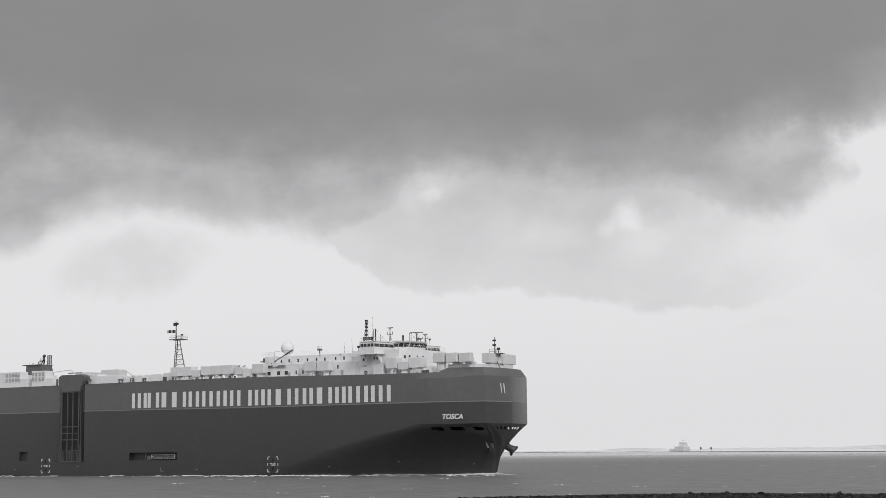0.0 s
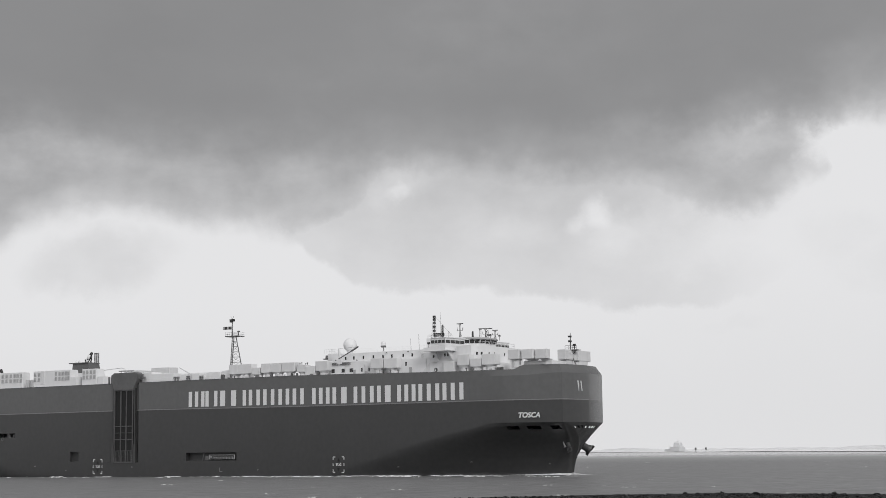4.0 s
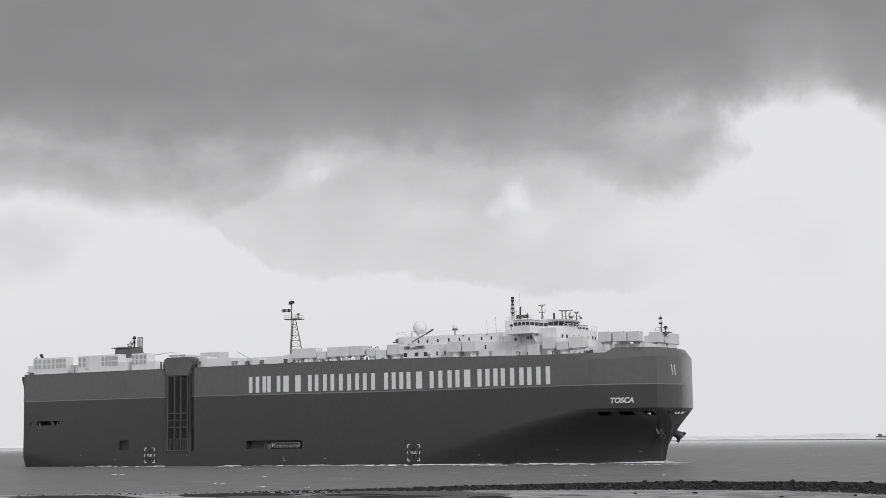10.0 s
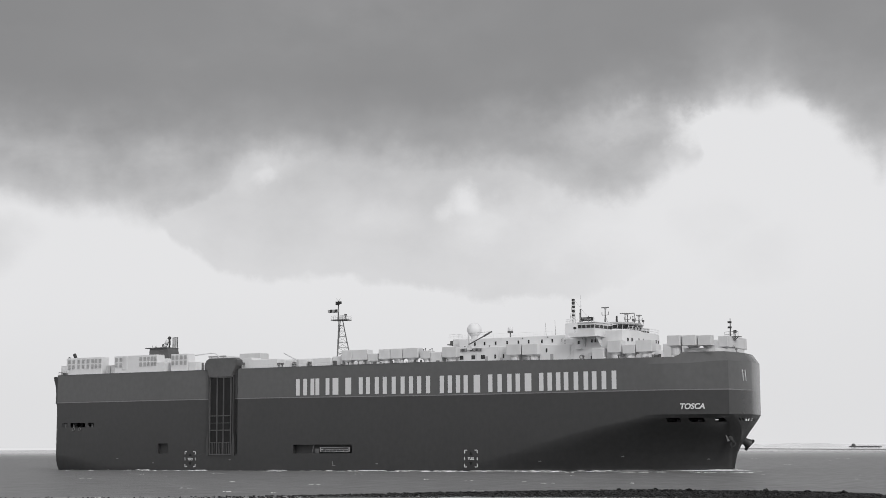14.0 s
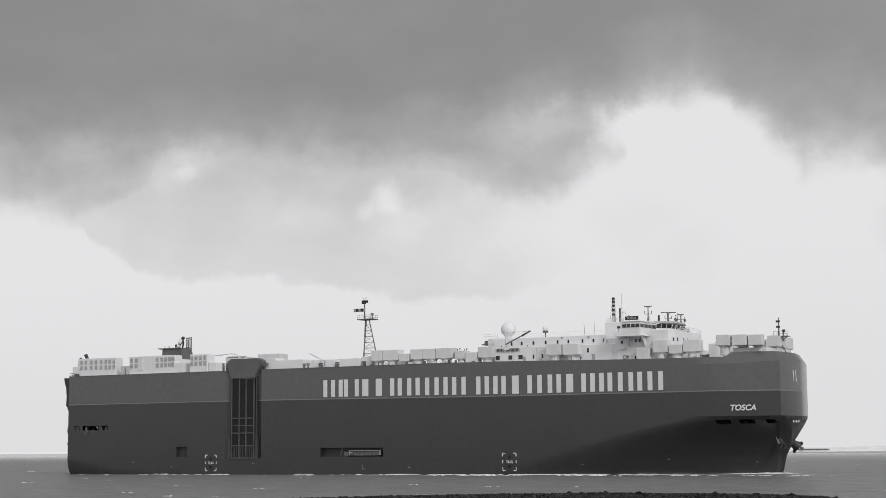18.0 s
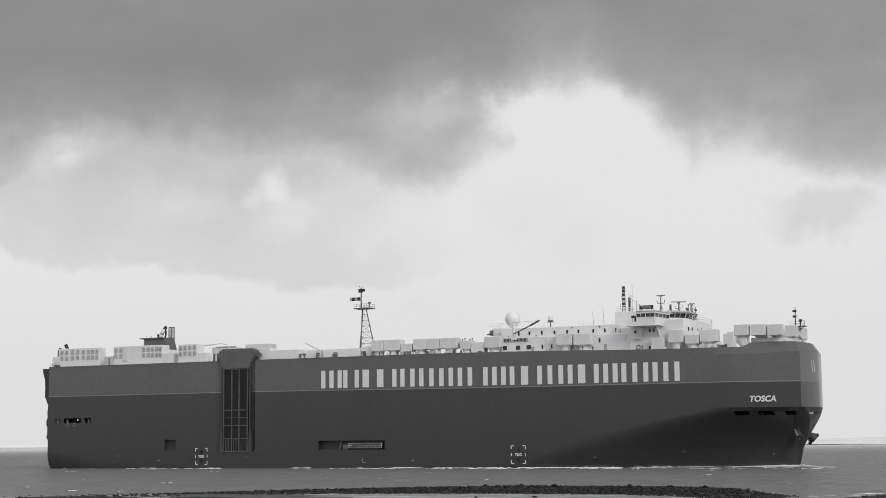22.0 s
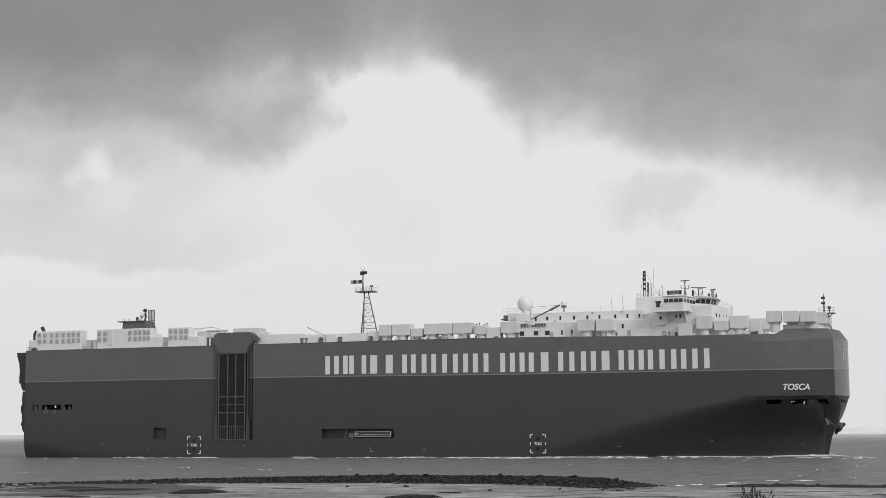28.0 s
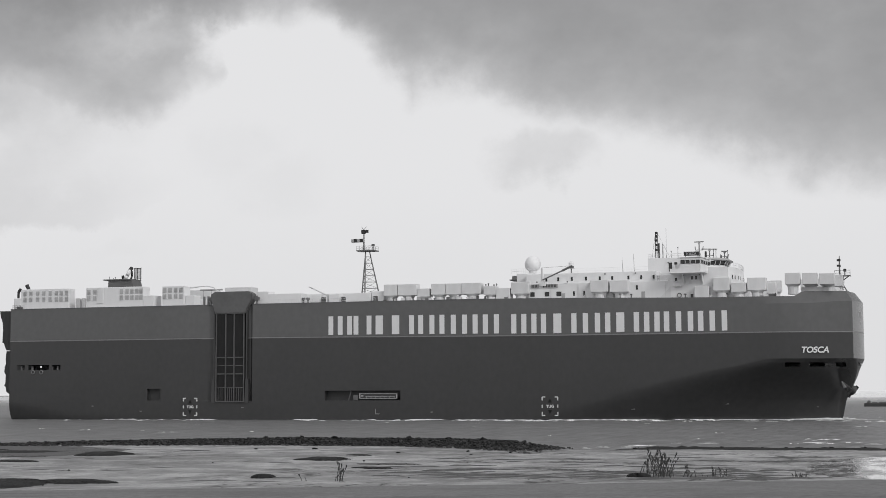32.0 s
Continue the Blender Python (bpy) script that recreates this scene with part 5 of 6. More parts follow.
    rod(bm, (131.8, 3.2, 30.6), (136.6, 2.7, 32.6), 0.15, 0.15)
    rod(bm, (136.4, 2.7, 32.5), (138.7, 2.4, 33.5), 0.27, 0.2)
    part("jib", bm, STEEL, crane, "grey crane jib")
    bm = bmesh.new()
    rod(bm, (131.6, 3.4, 33.3), (138.7, 2.4, 33.5), 0.03, n=4)
    part("wire", bm, STEEL, crane)
    for a, h in ((147.7, 36.0), (150.3, 36.8)):
        bm = bmesh.new()
        rod(bm, (a, 14, 32.6), (a - 0.2, 14, h), 0.06, 0.025, n=5)
        part("whip_antenna", bm, STEEL, ship)


deckhouse()


def bridge():
    tower = part("bridge_tower", soft_box(153.6, 161.75, 12.4, 23.6, 25.6, 35.5, 0.12), WHITE, ship, "white tower block at the bridge")
    part("tower_base", soft_box(156.4, 160.6, 4.9, 25.0, 25.6, 31.2, 0.12), WHITE, tower)
    bm = bmesh.new()
    plate(bm, [(157.2, 4.1, 25.7), (160.6, 4.1, 25.7), (160.6, 4.1, 28.6), (160.0, 4.1, 28.6)], 0.8, (0, 1, 0))
    part("stair_fairing", bm, CREAM, tower, "sloped white stair fairing at the foot")
    # the block under the bridge, with a bulwark round the deck before the windows
    front = [(172.4, 4.0), (173.3, 6.4), (173.8, 10.5), (173.9, 15.3), (173.8, 20.1), (173.3, 24.2), (172.4, 26.6)]
    bm = bmesh.new()
    plate(bm, [(a, b, 25.4) for a, b in [(160.0, 4.0)] + front + [(160.0, 26.6)]], 5.9, (0, 0, 1))
    block = part("accommodation_block", bm, WHITE, ship, "white accommodation block under the bridge")
    edge = [(168.1, 4.0)] + front
    for (a0, b0), (a1, b1) in zip(edge, edge[1:]):
        bm = bmesh.new()
        plate(bm, [(a0, b0, 31.3), (a1, b1, 31.3), (a1, b1, 32.5), (a0, b0, 32.5)], 0.1, (-0.6, 0.8, 0))
        part("bulwark", bm, WHITE, block)
    bm = bmesh.new()
    for (a0, b0), (a1, b1) in zip(front[1:], front[2:]):
        for k in range(3):
            a, b = lerp(a0, a1, k / 3), lerp(b0, b1, k / 3)
            rod(bm, (a, b, 32.4), (a, b, 33.55), 0.035, n=4)
        for z in (33.0, 33.55):
            rod(bm, (a0, b0, z), (a1, b1, z), 0.035, n=4)
    part("railing", bm, WHITE, block)
    part("front_house", soft_box(173.6, 176.4, 9.0, 21.6, 25.4, 28.4, 0.14), WHITE, block)
    # the wheelhouse runs from one side of the ship to the other, its middle standing forward
    plan = [(162.7, 0.45), (167.0, 0.45), (167.9, 8.2), (170.6, 11.2), (171.0, 15.3), (170.6, 19.4), (167.9, 22.4), (168.3, 30.1), (162.7, 30.1)]
    bm = bmesh.new()
    plate(bm, [(a, b, 31.3) for a, b in plan], 3.1, (0, 0, 1))
    house = part("wheelhouse", bm, WHITE, ship, "white wheelhouse across the ship with a band of windows")
    bm = bmesh.new()
    plate(bm, [(a, b, 34.4) for a, b in ((162.5, 0.25), (167.25, 0.25), (168.1, 7.9), (168.1, 22.7), (168.5, 30.3), (162.5, 30.3))], 0.14, (0, 0, 1))
    part("wheelhouse_roof", bm, WHITE, house)
    part("roof_link", soft_box(161.6, 168.0, 9.0, 22.0, 34.3, 35.05, 0.1), WHITE, house)
    bm = bmesh.new()
    rim = ((167.4, 8.2), (169.6, 9.3), (171.4, 11.2), (171.9, 13.2), (172.0, 15.3), (171.9, 17.4), (171.4, 19.4), (169.6, 21.3), (167.4, 22.4))
    low = [bm.verts.new((167.4 + (a - 167.4) * 0.93, 15.3 + (b - 15.3) * 0.97, 34.3)) for a, b in rim]
    mid = [bm.verts.new((a, b, 34.52)) for a, b in rim]
    top = [bm.verts.new((167.4 + (a - 167.4) * 0.86, 15.3 + (b - 15.3) * 0.93, 34.98)) for a, b in rim]
    for u, v in ((low, mid), (mid, top)):
        for k in range(len(rim)):
            m = (k + 1) % len(rim)
            bm.faces.new((u[k], u[m], v[m], v[k]))
    bm.faces.new(low[::-1])
    bm.faces.new(top)
    part("roof_hood", bm, PALE, house, "grey hood above the bridge windows")
    for i, n in enumerate((2, 4, 3, 2, 2, 3, 4)):
        (a0, b0), (a1, b1) = plan[i], plan[i + 1]
        length = math.hypot(a1 - a0, b1 - b0)
        nx, ny = (b1 - b0) / length, -(a1 - a0) / length
        lean = 0.5 if 2 <= i <= 4 else 0.1
        z0, z1 = (33.12, 33.88) if i < 2 or i > 5 else (33.35, 34.2)
        for k in range(n):
            u0, u1 = (k + 0.05) / n, (k + 0.95) / n
            p, q = (lerp(a0, a1, u0), lerp(b0, b1, u0)), (lerp(a0, a1, u1), lerp(b0, b1, u1))
            bm = bmesh.new()
            plate(bm, [(p[0] + nx * 0.08, p[1] + ny * 0.08, z0), (q[0] + nx * 0.08, q[1] + ny * 0.08, z0), (q[0] + nx * lean, q[1] + ny * lean, z1), (p[0] + nx * lean, p[1] + ny * lean, z1)], 0.05, (-nx, -ny, 0))
            window = part("bridge_window", bm, GLASS, house, "dark bridge window")
            if i == 0:
                m = (lerp(p[0], q[0], 0.52), p[1] - 0.12)
                bm = bmesh.new()
                box(bm, m[0] - 0.05, m[0] + 0.05, m[1] - 0.03, m[1] + 0.02, z0, z1)
                part("glazing_bar", bm, WHITE, window)
            bm = bmesh.new()
            m = (lerp(a0, a1, k / n), lerp(b0, b1, k / n))
            rod(bm, (m[0] + nx * 0.06, m[1] + ny * 0.06, z0 - 0.1), (m[0] + nx * lean, m[1] + ny * lean, z1 + 0.1), 0.08, n=6)
            part("mullion", bm, WHITE, house)
    # the wing's floor, open behind the enclosed end
    wing = part("bridge_wing", soft_box(160.4, 168.0, 0.35, 4.1, 31.12, 31.3, 0.03), WHITE, ship, "white bridge wing over the ship's side")
    bm = bmesh.new()
    box(bm, 160.45, 162.7, 0.42, 0.5, 31.28, 32.1)
    box(bm, 160.45, 160.53, 0.5, 4.0, 31.28, 32.1)
    part("wing_bulwark", bm, WHITE, wing)
    for a in (162.9, 166.9):
        bm = bmesh.new()
        plate(bm, [(a, 0.9, 31.13), (a, 4.02, 31.13), (a, 4.02, 28.9), (a, 3.4, 29.2), (a, 2.2, 30.4)], 0.16, (1, 0, 0))
        part("wing_bracket", bm, WHITE, wing, "curved white bracket under the wing")
    bm = bmesh.new()
    rod(bm, (161.7, 1.0, 31.3), (161.7, 1.0, 33.2), 0.06, n=6)
    box(bm, 161.4, 162.0, 0.8, 1.2, 33.0, 33.5)
    part("wing_searchlight", bm, BLACK, wing, "black searchlight on a post")
    bm = bmesh.new()
    for o in (4.2, 4.9):
        rod(bm, (158.4, o, 28.7), (161.0, o, 31.2), 0.09, n=6)
        rod(bm, (158.4, o, 29.7), (161.0, o, 32.2), 0.03, n=4)
    for k in range(9):
        box(bm, 158.5 + 0.29 * k, 158.75 + 0.29 * k, 4.2, 4.9, 28.83 + 0.28 * k, 28.87 + 0.28 * k)
    part("wing_stair", bm, WHITE, wing, "steep white stair")
    bm = bmesh.new()
    box(bm, 160.7, 162.2, 3.0, 4.1, 28.45, 28.6)
    for a in (160.8, 161.5, 162.1):
        rod(bm, (a, 3.1, 28.6), (a, 3.1, 29.6), 0.035, n=4)
    rod(bm, (160.8, 3.1, 29.6), (162.1, 3.1, 29.6), 0.035, n=4)
    part("landing", bm, WHITE, tower, "small white stair landing")
    bm = bmesh.new()
    for k in range(18):
        rod(bm, (153.8 + 0.45 * k, 12.6, 35.4), (153.8 + 0.45 * k, 12.6, 36.4), 0.03, n=4)
    for z in (35.95, 36.4):
        rod(bm, (153.8, 12.6, z), (161.45, 12.6, z), 0.03, n=4)
        rod(bm, (153.8, 12.6, z), (153.8, 23.4, z), 0.03, n=4)
    part("railing", bm, WHITE, tower)
    for a, z, w in ((161.2, 30.0, 0.26), (164.65, 30.3, 0.24), (165.55, 30.3, 0.24)):
        part("porthole", soft_box(a - w, a + w, 3.92, 4.1, z - 0.38, z + 0.38, 0.05), GLASS, block, "dark cabin window")
    for b, w, z in ((5.9, 0.38, 30.4), (7.5, 0.38, 30.45), (10.6, 0.22, 30.5), (13.2, 0.22, 30.55), (18.3, 0.22, 30.6), (21.4, 0.4, 30.7), (23.4, 0.4, 30.7)):
        a = float(np.interp(b, [q for p, q in front], [p for p, q in front]))
        part("porthole", soft_box(a - 0.12, a + 0.07, b - w, b + w, z - 0.4, z + 0.4, 0.05), GLASS, block, "dark cabin window")
    part("doorway", soft_box(158.3, 159.05, 12.3, 12.5, 32.4, 34.4, 0.05), GLASS, tower, "dark doorway")
    part("side_door", soft_box(164.3, 164.9, 3.9, 4.1, 25.9, 26.8, 0.05), GLASS, block, "dark doorway")
    bm = bmesh.new()
    for k in range(16):
        a = k * math.tau / 16
        b = (k + 1) * math.tau / 16
        rod(bm, (161.9 + 0.45 * math.cos(a), 3.9, 26.6 + 0.45 * math.sin(a)), (161.9 + 0.45 * math.cos(b), 3.9, 26.6 + 0.45 * math.sin(b)), 0.09, n=5)
    part("lifebuoy", bm, STEEL, block, "lifebuoy on the white wall")
    bm = bmesh.new()
    box(bm, 163.5, 166.7, 0.5, 0.62, 34.78, 35.65)
    for a in (163.9, 166.3):
        box(bm, a - 0.05, a + 0.05, 0.62, 0.7, 34.5, 35.6)
    sign = part("name_sign", bm, BLACK, ship, "black name board above the bridge wing")
    lettering("sign_word", "TOSCA", 0.72, PALE, sign, pose(163.85, 0.47, 34.95, 90, 0, 0))


bridge()


def small_fittings():
    """Ladders, platform rails and lamps on the white houses."""
    for a, b, z0, z1 in ((157.2, 4.9, 26.0, 31.0), (143.6, 4.1, 26.0, 29.8), (128.6, 7.9, 29.9, 32.4), (162.6, 5.3, 26.0, 28.8)):
        bm = bmesh.new()
        for o in (-0.2, 0.2):
            rod(bm, (a + o, b, z0), (a + o, b, z1), 0.03, n=4)
        for k in range(int((z1 - z0) / 0.35)):
            rod(bm, (a - 0.2, b, z0 + 0.2 + k * 0.35), (a + 0.2, b, z0 + 0.2 + k * 0.35), 0.025, n=4)
        part("ladder", bm, STEEL, ship, "thin grey wall ladder")
    bm = bmesh.new()
    for k in range(8):
        rod(bm, (123.4 + 0.55 * k, 8.2, 32.5), (123.4 + 0.55 * k, 8.2, 33.6), 0.035, n=4)
    for z in (33.05, 33.6):
        rod(bm, (123.4, 8.2, z), (127.3, 8.2, z), 0.035, n=4)
    part("railing", bm, WHITE, ship, "thin white railing")
    for a, b, z in ((130.3, 4.0, 30.2), (137.2, 4.0, 30.1), (145.2, 6.1, 31.8), (152.0, 6.1, 31.8), (158.2, 12.25, 34.4), (163.0, 2.35, 30.8), (166.5, 2.35, 30.8), (172.6, 5.25, 29.2)):
        part("deck_lamp", soft_box(a - 0.14, a + 0.14, b - 0.2, b + 0.05, z - 0.14, z + 0.14, 0.03), STEEL, ship)
    for a, w, z0, z1 in ((136.2, 0.4, 25.9, 27.6), (147.8, 0.4, 25.9, 27.6), (154.0, 0.4, 25.9, 27.6)):
        part("house_door", soft_box(a - w, a + w, 4.1, 4.26, z0, z1, 0.04), PALE, ship, "grey steel door in the white house")
    for a in (133.4, 139.6, 146.2, 158.9):
        bm = bmesh.new()
        rod(bm, (a, 4.08, 25.9), (a, 4.08, 29.7), 0.06, n=6)
        part("drain_pipe", bm, CREAM, ship)


small_fittings()


def lattice(bm, a0, a1, b, z0, z1, r, steps_, taper):
    """A ladder-like mast of four legs."""
    h = (a1 - a0) / 2
    m = (a0 + a1) / 2
    for k in range(steps_ + 1):
        u = k / steps_
        w, z = lerp(h, h * taper, u), lerp(z0, z1, u)
        for p, q in (((-w, -w), (w, -w)), ((w, -w), (w, w)), ((w, w), (-w, w)), ((-w, w), (-w, -w))):
            rod(bm, (m + p[0], b + p[1], z), (m + q[0], b + q[1], z), r * 0.6, n=4)
        if k:
            u0 = (k - 1) / steps_
            w0, zz = lerp(h, h * taper, u0), lerp(z0, z1, u0)
            for sx, sy in ((-1, -1), (1, -1), (1, 1), (-1, 1)):
                rod(bm, (m + sx * w0, b + sy * w0, zz), (m + sx * w, b + sy * w, z), r, n=5)
            rod(bm, (m - w0, b - w0, zz), (m + w, b - w, z), r * 0.5, n=4)


def masts():
    mast = part("radar_mast", soft_box(83.9, 88.5, 13.4, 16.6, 39.3, 39.55, 0.05), STEEL, ship, "tripod radar mast")
    for p, q in (((85.6, 15.4, 39.3), (84.3, 15.6, 26.4)), ((86.0, 14.2, 39.3), (86.4, 12.6, 26.4)), ((86.7, 15.0, 39.3), (89.7, 15.2, 26.4))):
        bm = bmesh.new()
        rod(bm, p, q, 0.13, 0.17)
        part("mast_leg", bm, STEEL, mast)
    for k in range(8):
        z = 27.5 + k * 1.5
        u = (39.3 - z) / 12.9
        pts = [(lerp(85.6, 84.3, u), lerp(15.4, 15.6, u), z), (lerp(86.0, 86.4, u), lerp(14.2, 12.6, u), z), (lerp(86.7, 89.7, u), lerp(15.0, 15.2, u), z)]
        bm = bmesh.new()
        for i in range(3):
            rod(bm, pts[i], pts[(i + 1) % 3], 0.05, n=5)
            if k:
                rod(bm, last[i], pts[(i + 1) % 3], 0.035, n=4)
        last = pts
        part("mast_brace", bm, STEEL, mast)
    for y in (13.5, 16.5):
        bm = bmesh.new()
        for k in range(7):
            rod(bm, (84.0 + k * 0.73, y, 39.5), (84.0 + k * 0.73, y, 40.5), 0.03, n=4)
        for z in (40.0, 40.5):
            rod(bm, (84.0, y, z), (88.4, y, z), 0.03, n=4)
        part("mast_railing", bm, STEEL, mast)
    bm = bmesh.new()
    rod(bm, (85.3, 15, 39.5), (85.3, 15, 44.6), 0.22, 0.12)
    rod(bm, (85.1, 15, 44.6), (84.7, 15, 45.3), 0.05, n=4)
    rod(bm, (85.4, 15, 44.6), (85.9, 15, 45.3), 0.05, n=4)
    part("topmast", bm, STEEL, mast)
    bm = bmesh.new()
    box(bm, 82.3, 85.5, 14.4, 14.9, 41.5, 42.3)
    scan = part("radar_scanner", bm, PALE, mast, "striped radar scanner")
    for a in (83.0, 84.5):
        bm = bmesh.new()
        box(bm, a, a + 0.75, 14.35, 14.45, 41.48, 42.32)
        part("stripe", bm, BLACK, scan)
    bm = bmesh.new()
    box(bm, 84.9, 85.8, 14.2, 14.8, 43.5, 44.4)
    box(bm, 85.8, 86.6, 14.4, 14.6, 43.7, 44.4)
    part("mast_light", bm, BLACK, mast)
    bm = bmesh.new()
    rod(bm, (87.6, 15, 39.5), (87.6, 15, 40.8), 0.12)
    box(bm, 87.3, 87.9, 14.7, 15.3, 40.6, 41.0)
    part("mast_lamp", bm, STEEL, mast)
    bm = bmesh.new()
    lattice(bm, 155.15, 155.75, 13.5, 35.4, 41.4, 0.055, 9, 0.75)
    sm = part("signal_mast", bm, STEEL, ship, "dark lattice signal mast")
    for z in (37.4, 38.5, 39.5, 40.4, 41.2):
        bm = bmesh.new()
        box(bm, 155.2, 155.72, 13.05, 13.6, z - 0.24, z + 0.24)
        part("signal_lamp", bm, BLACK, sm)
    bm = bmesh.new()
    rod(bm, (155.2, 13.5, 41.0), (154.4, 13.5, 35.5), 0.03, n=4)
    rod(bm, (155.7, 13.5, 41.2), (157.6, 20.5, 35.5), 0.025, n=4)
    part("stay", bm, STEEL, sm)
    # (place, foot, head, thickness, paint) of the poles on the tower and the wheelhouse
    for a, b, z0, z1, r, mat in ((155.2, 18.0, 35.4, 39.3, 0.19, BLACK), (156.6, 15.0, 35.4, 38.9, 0.10, STEEL), (157.7, 13.0, 35.4, 42.2, 0.025, STEEL), (157.7, 13.0, 35.4, 36.2, 0.09, STEEL), (158.3, 16.0, 35.4, 37.2, 0.05, STEEL),
                               (161.8, 3.5, 34.5, 36.9, 0.045, STEEL), (166.1, 15.3, 35.0, 36.9, 0.24, BLACK), (167.6, 17.0, 35.0, 37.4, 0.07, STEEL), (168.4, 15.0, 34.9, 37.3, 0.06, STEEL), (170.3, 15.4, 34.9, 36.6, 0.06, STEEL), (170.9, 15.0, 34.9, 36.9, 0.05, STEEL)):
        bm = bmesh.new()
        rod(bm, (a, b, z0), (a, b, z1), r * 1.2, r * 0.95, n=7)
        if r < 0.08 and z1 < 40:
            rod(bm, (a, b, z1 - 0.15), (a, b, z1 + 0.12), r * 2.4, n=7)
        part("roof_mast", bm, mat, ship)
    for a, b, z0, z1, half, turn in ((165.4, 10.2, 35.0, 38.6, 1.05, -10), (166.0, 22.0, 35.0, 38.0, 1.8, 24), (169.5, 21.0, 34.9, 37.3, 0.7, 20)):
        bm = bmesh.new()
        rod(bm, (a, b, z0), (a, b, z1), 0.17, 0.11, n=8)
        radar = part("radar_post", bm, STEEL, ship, "grey radar post on the bridge roof")
        bm = bmesh.new()
        c, d = half * math.cos(radians(turn)), half * math.sin(radians(turn))
        rod(bm, (a - c, b - d, z1), (a + c, b + d, z1), 0.12, n=6)
        part("scanner", bm, STEEL, radar)
        bm = bmesh.new()
        box(bm, a - 0.24, a + 0.24, b - 0.24, b + 0.24, z1 - 0.42, z1 - 0.08)
        part("gearbox", bm, PALE, radar)
        bm = bmesh.new()
        for o in (-0.8, 0.8):
            rod(bm, (a + 0.55 * o, b + 0.3, z0), (a, b, lerp(z0, z1, 0.5)), 0.05, n=5)
            rod(bm, (a, b, lerp(z0, z1, 0.5)), (a + o, b, lerp(z0, z1, 0.5)), 0.06, n=5)
            rod(bm, (a + o, b, lerp(z0, z1, 0.5)), (a + o * 1.1, b, lerp(z0, z1, 0.72)), 0.08, n=5)
        part("bracket", bm, STEEL, radar)
    for a, b in ((168.9, 19.6), (169.9, 22.6), (169.1, 18.2)):
        bm = bmesh.new()
        rod(bm, (a, b, 34.7), (a, b, 35.9), 0.07, n=6)
        box(bm, a - 0.22, a + 0.22, b - 0.22, b + 0.22, 35.7, 36.2)
        part("roof_antenna", bm, STEEL, ship)
    bm = bmesh.new()
    rod(bm, (194.9, 15, 26.5), (194.9, 15, 35.0), 0.32, 0.08)
    bow = part("bow_mast", bm, STEEL, ship, "dark bow mast with a platform")
    bm = bmesh.new()
    box(bm, 193.9, 197.2, 13.8, 16.2, 30.6, 30.75)
    for a in (193.95, 195.0, 196.1, 197.15):
        rod(bm, (a, 13.85, 30.7), (a, 13.85, 31.8), 0.05, n=4)
    for z in (31.2, 31.8):
        rod(bm, (193.95, 13.85, z), (197.15, 13.85, z), 0.04, n=4)
    rod(bm, (194.9, 15, 29.2), (196.8, 15, 30.6), 0.1)
    part("mast_platform", bm, STEEL, bow)
    bm = bmesh.new()
    rod(bm, (196.0, 15, 30.7), (196.0, 15, 32.2), 0.12)
    box(bm, 195.7, 196.3, 14.7, 15.3, 31.6, 32.2)
    part("mast_lamp", bm, BLACK, bow)
    for z in (32.9, 34.1):
        bm = bmesh.new()
        box(bm, 194.35, 195.15, 14.75, 15.25, z - 0.22, z + 0.22)
        part("mast_lamp", bm, BLACK, bow)
    bm = bmesh.new()
    rod(bm, (196.8, 14.5, 26.6), (194.9, 15, 30.0), 0.12)
    part("stay", bm, STEEL, bow)


masts()

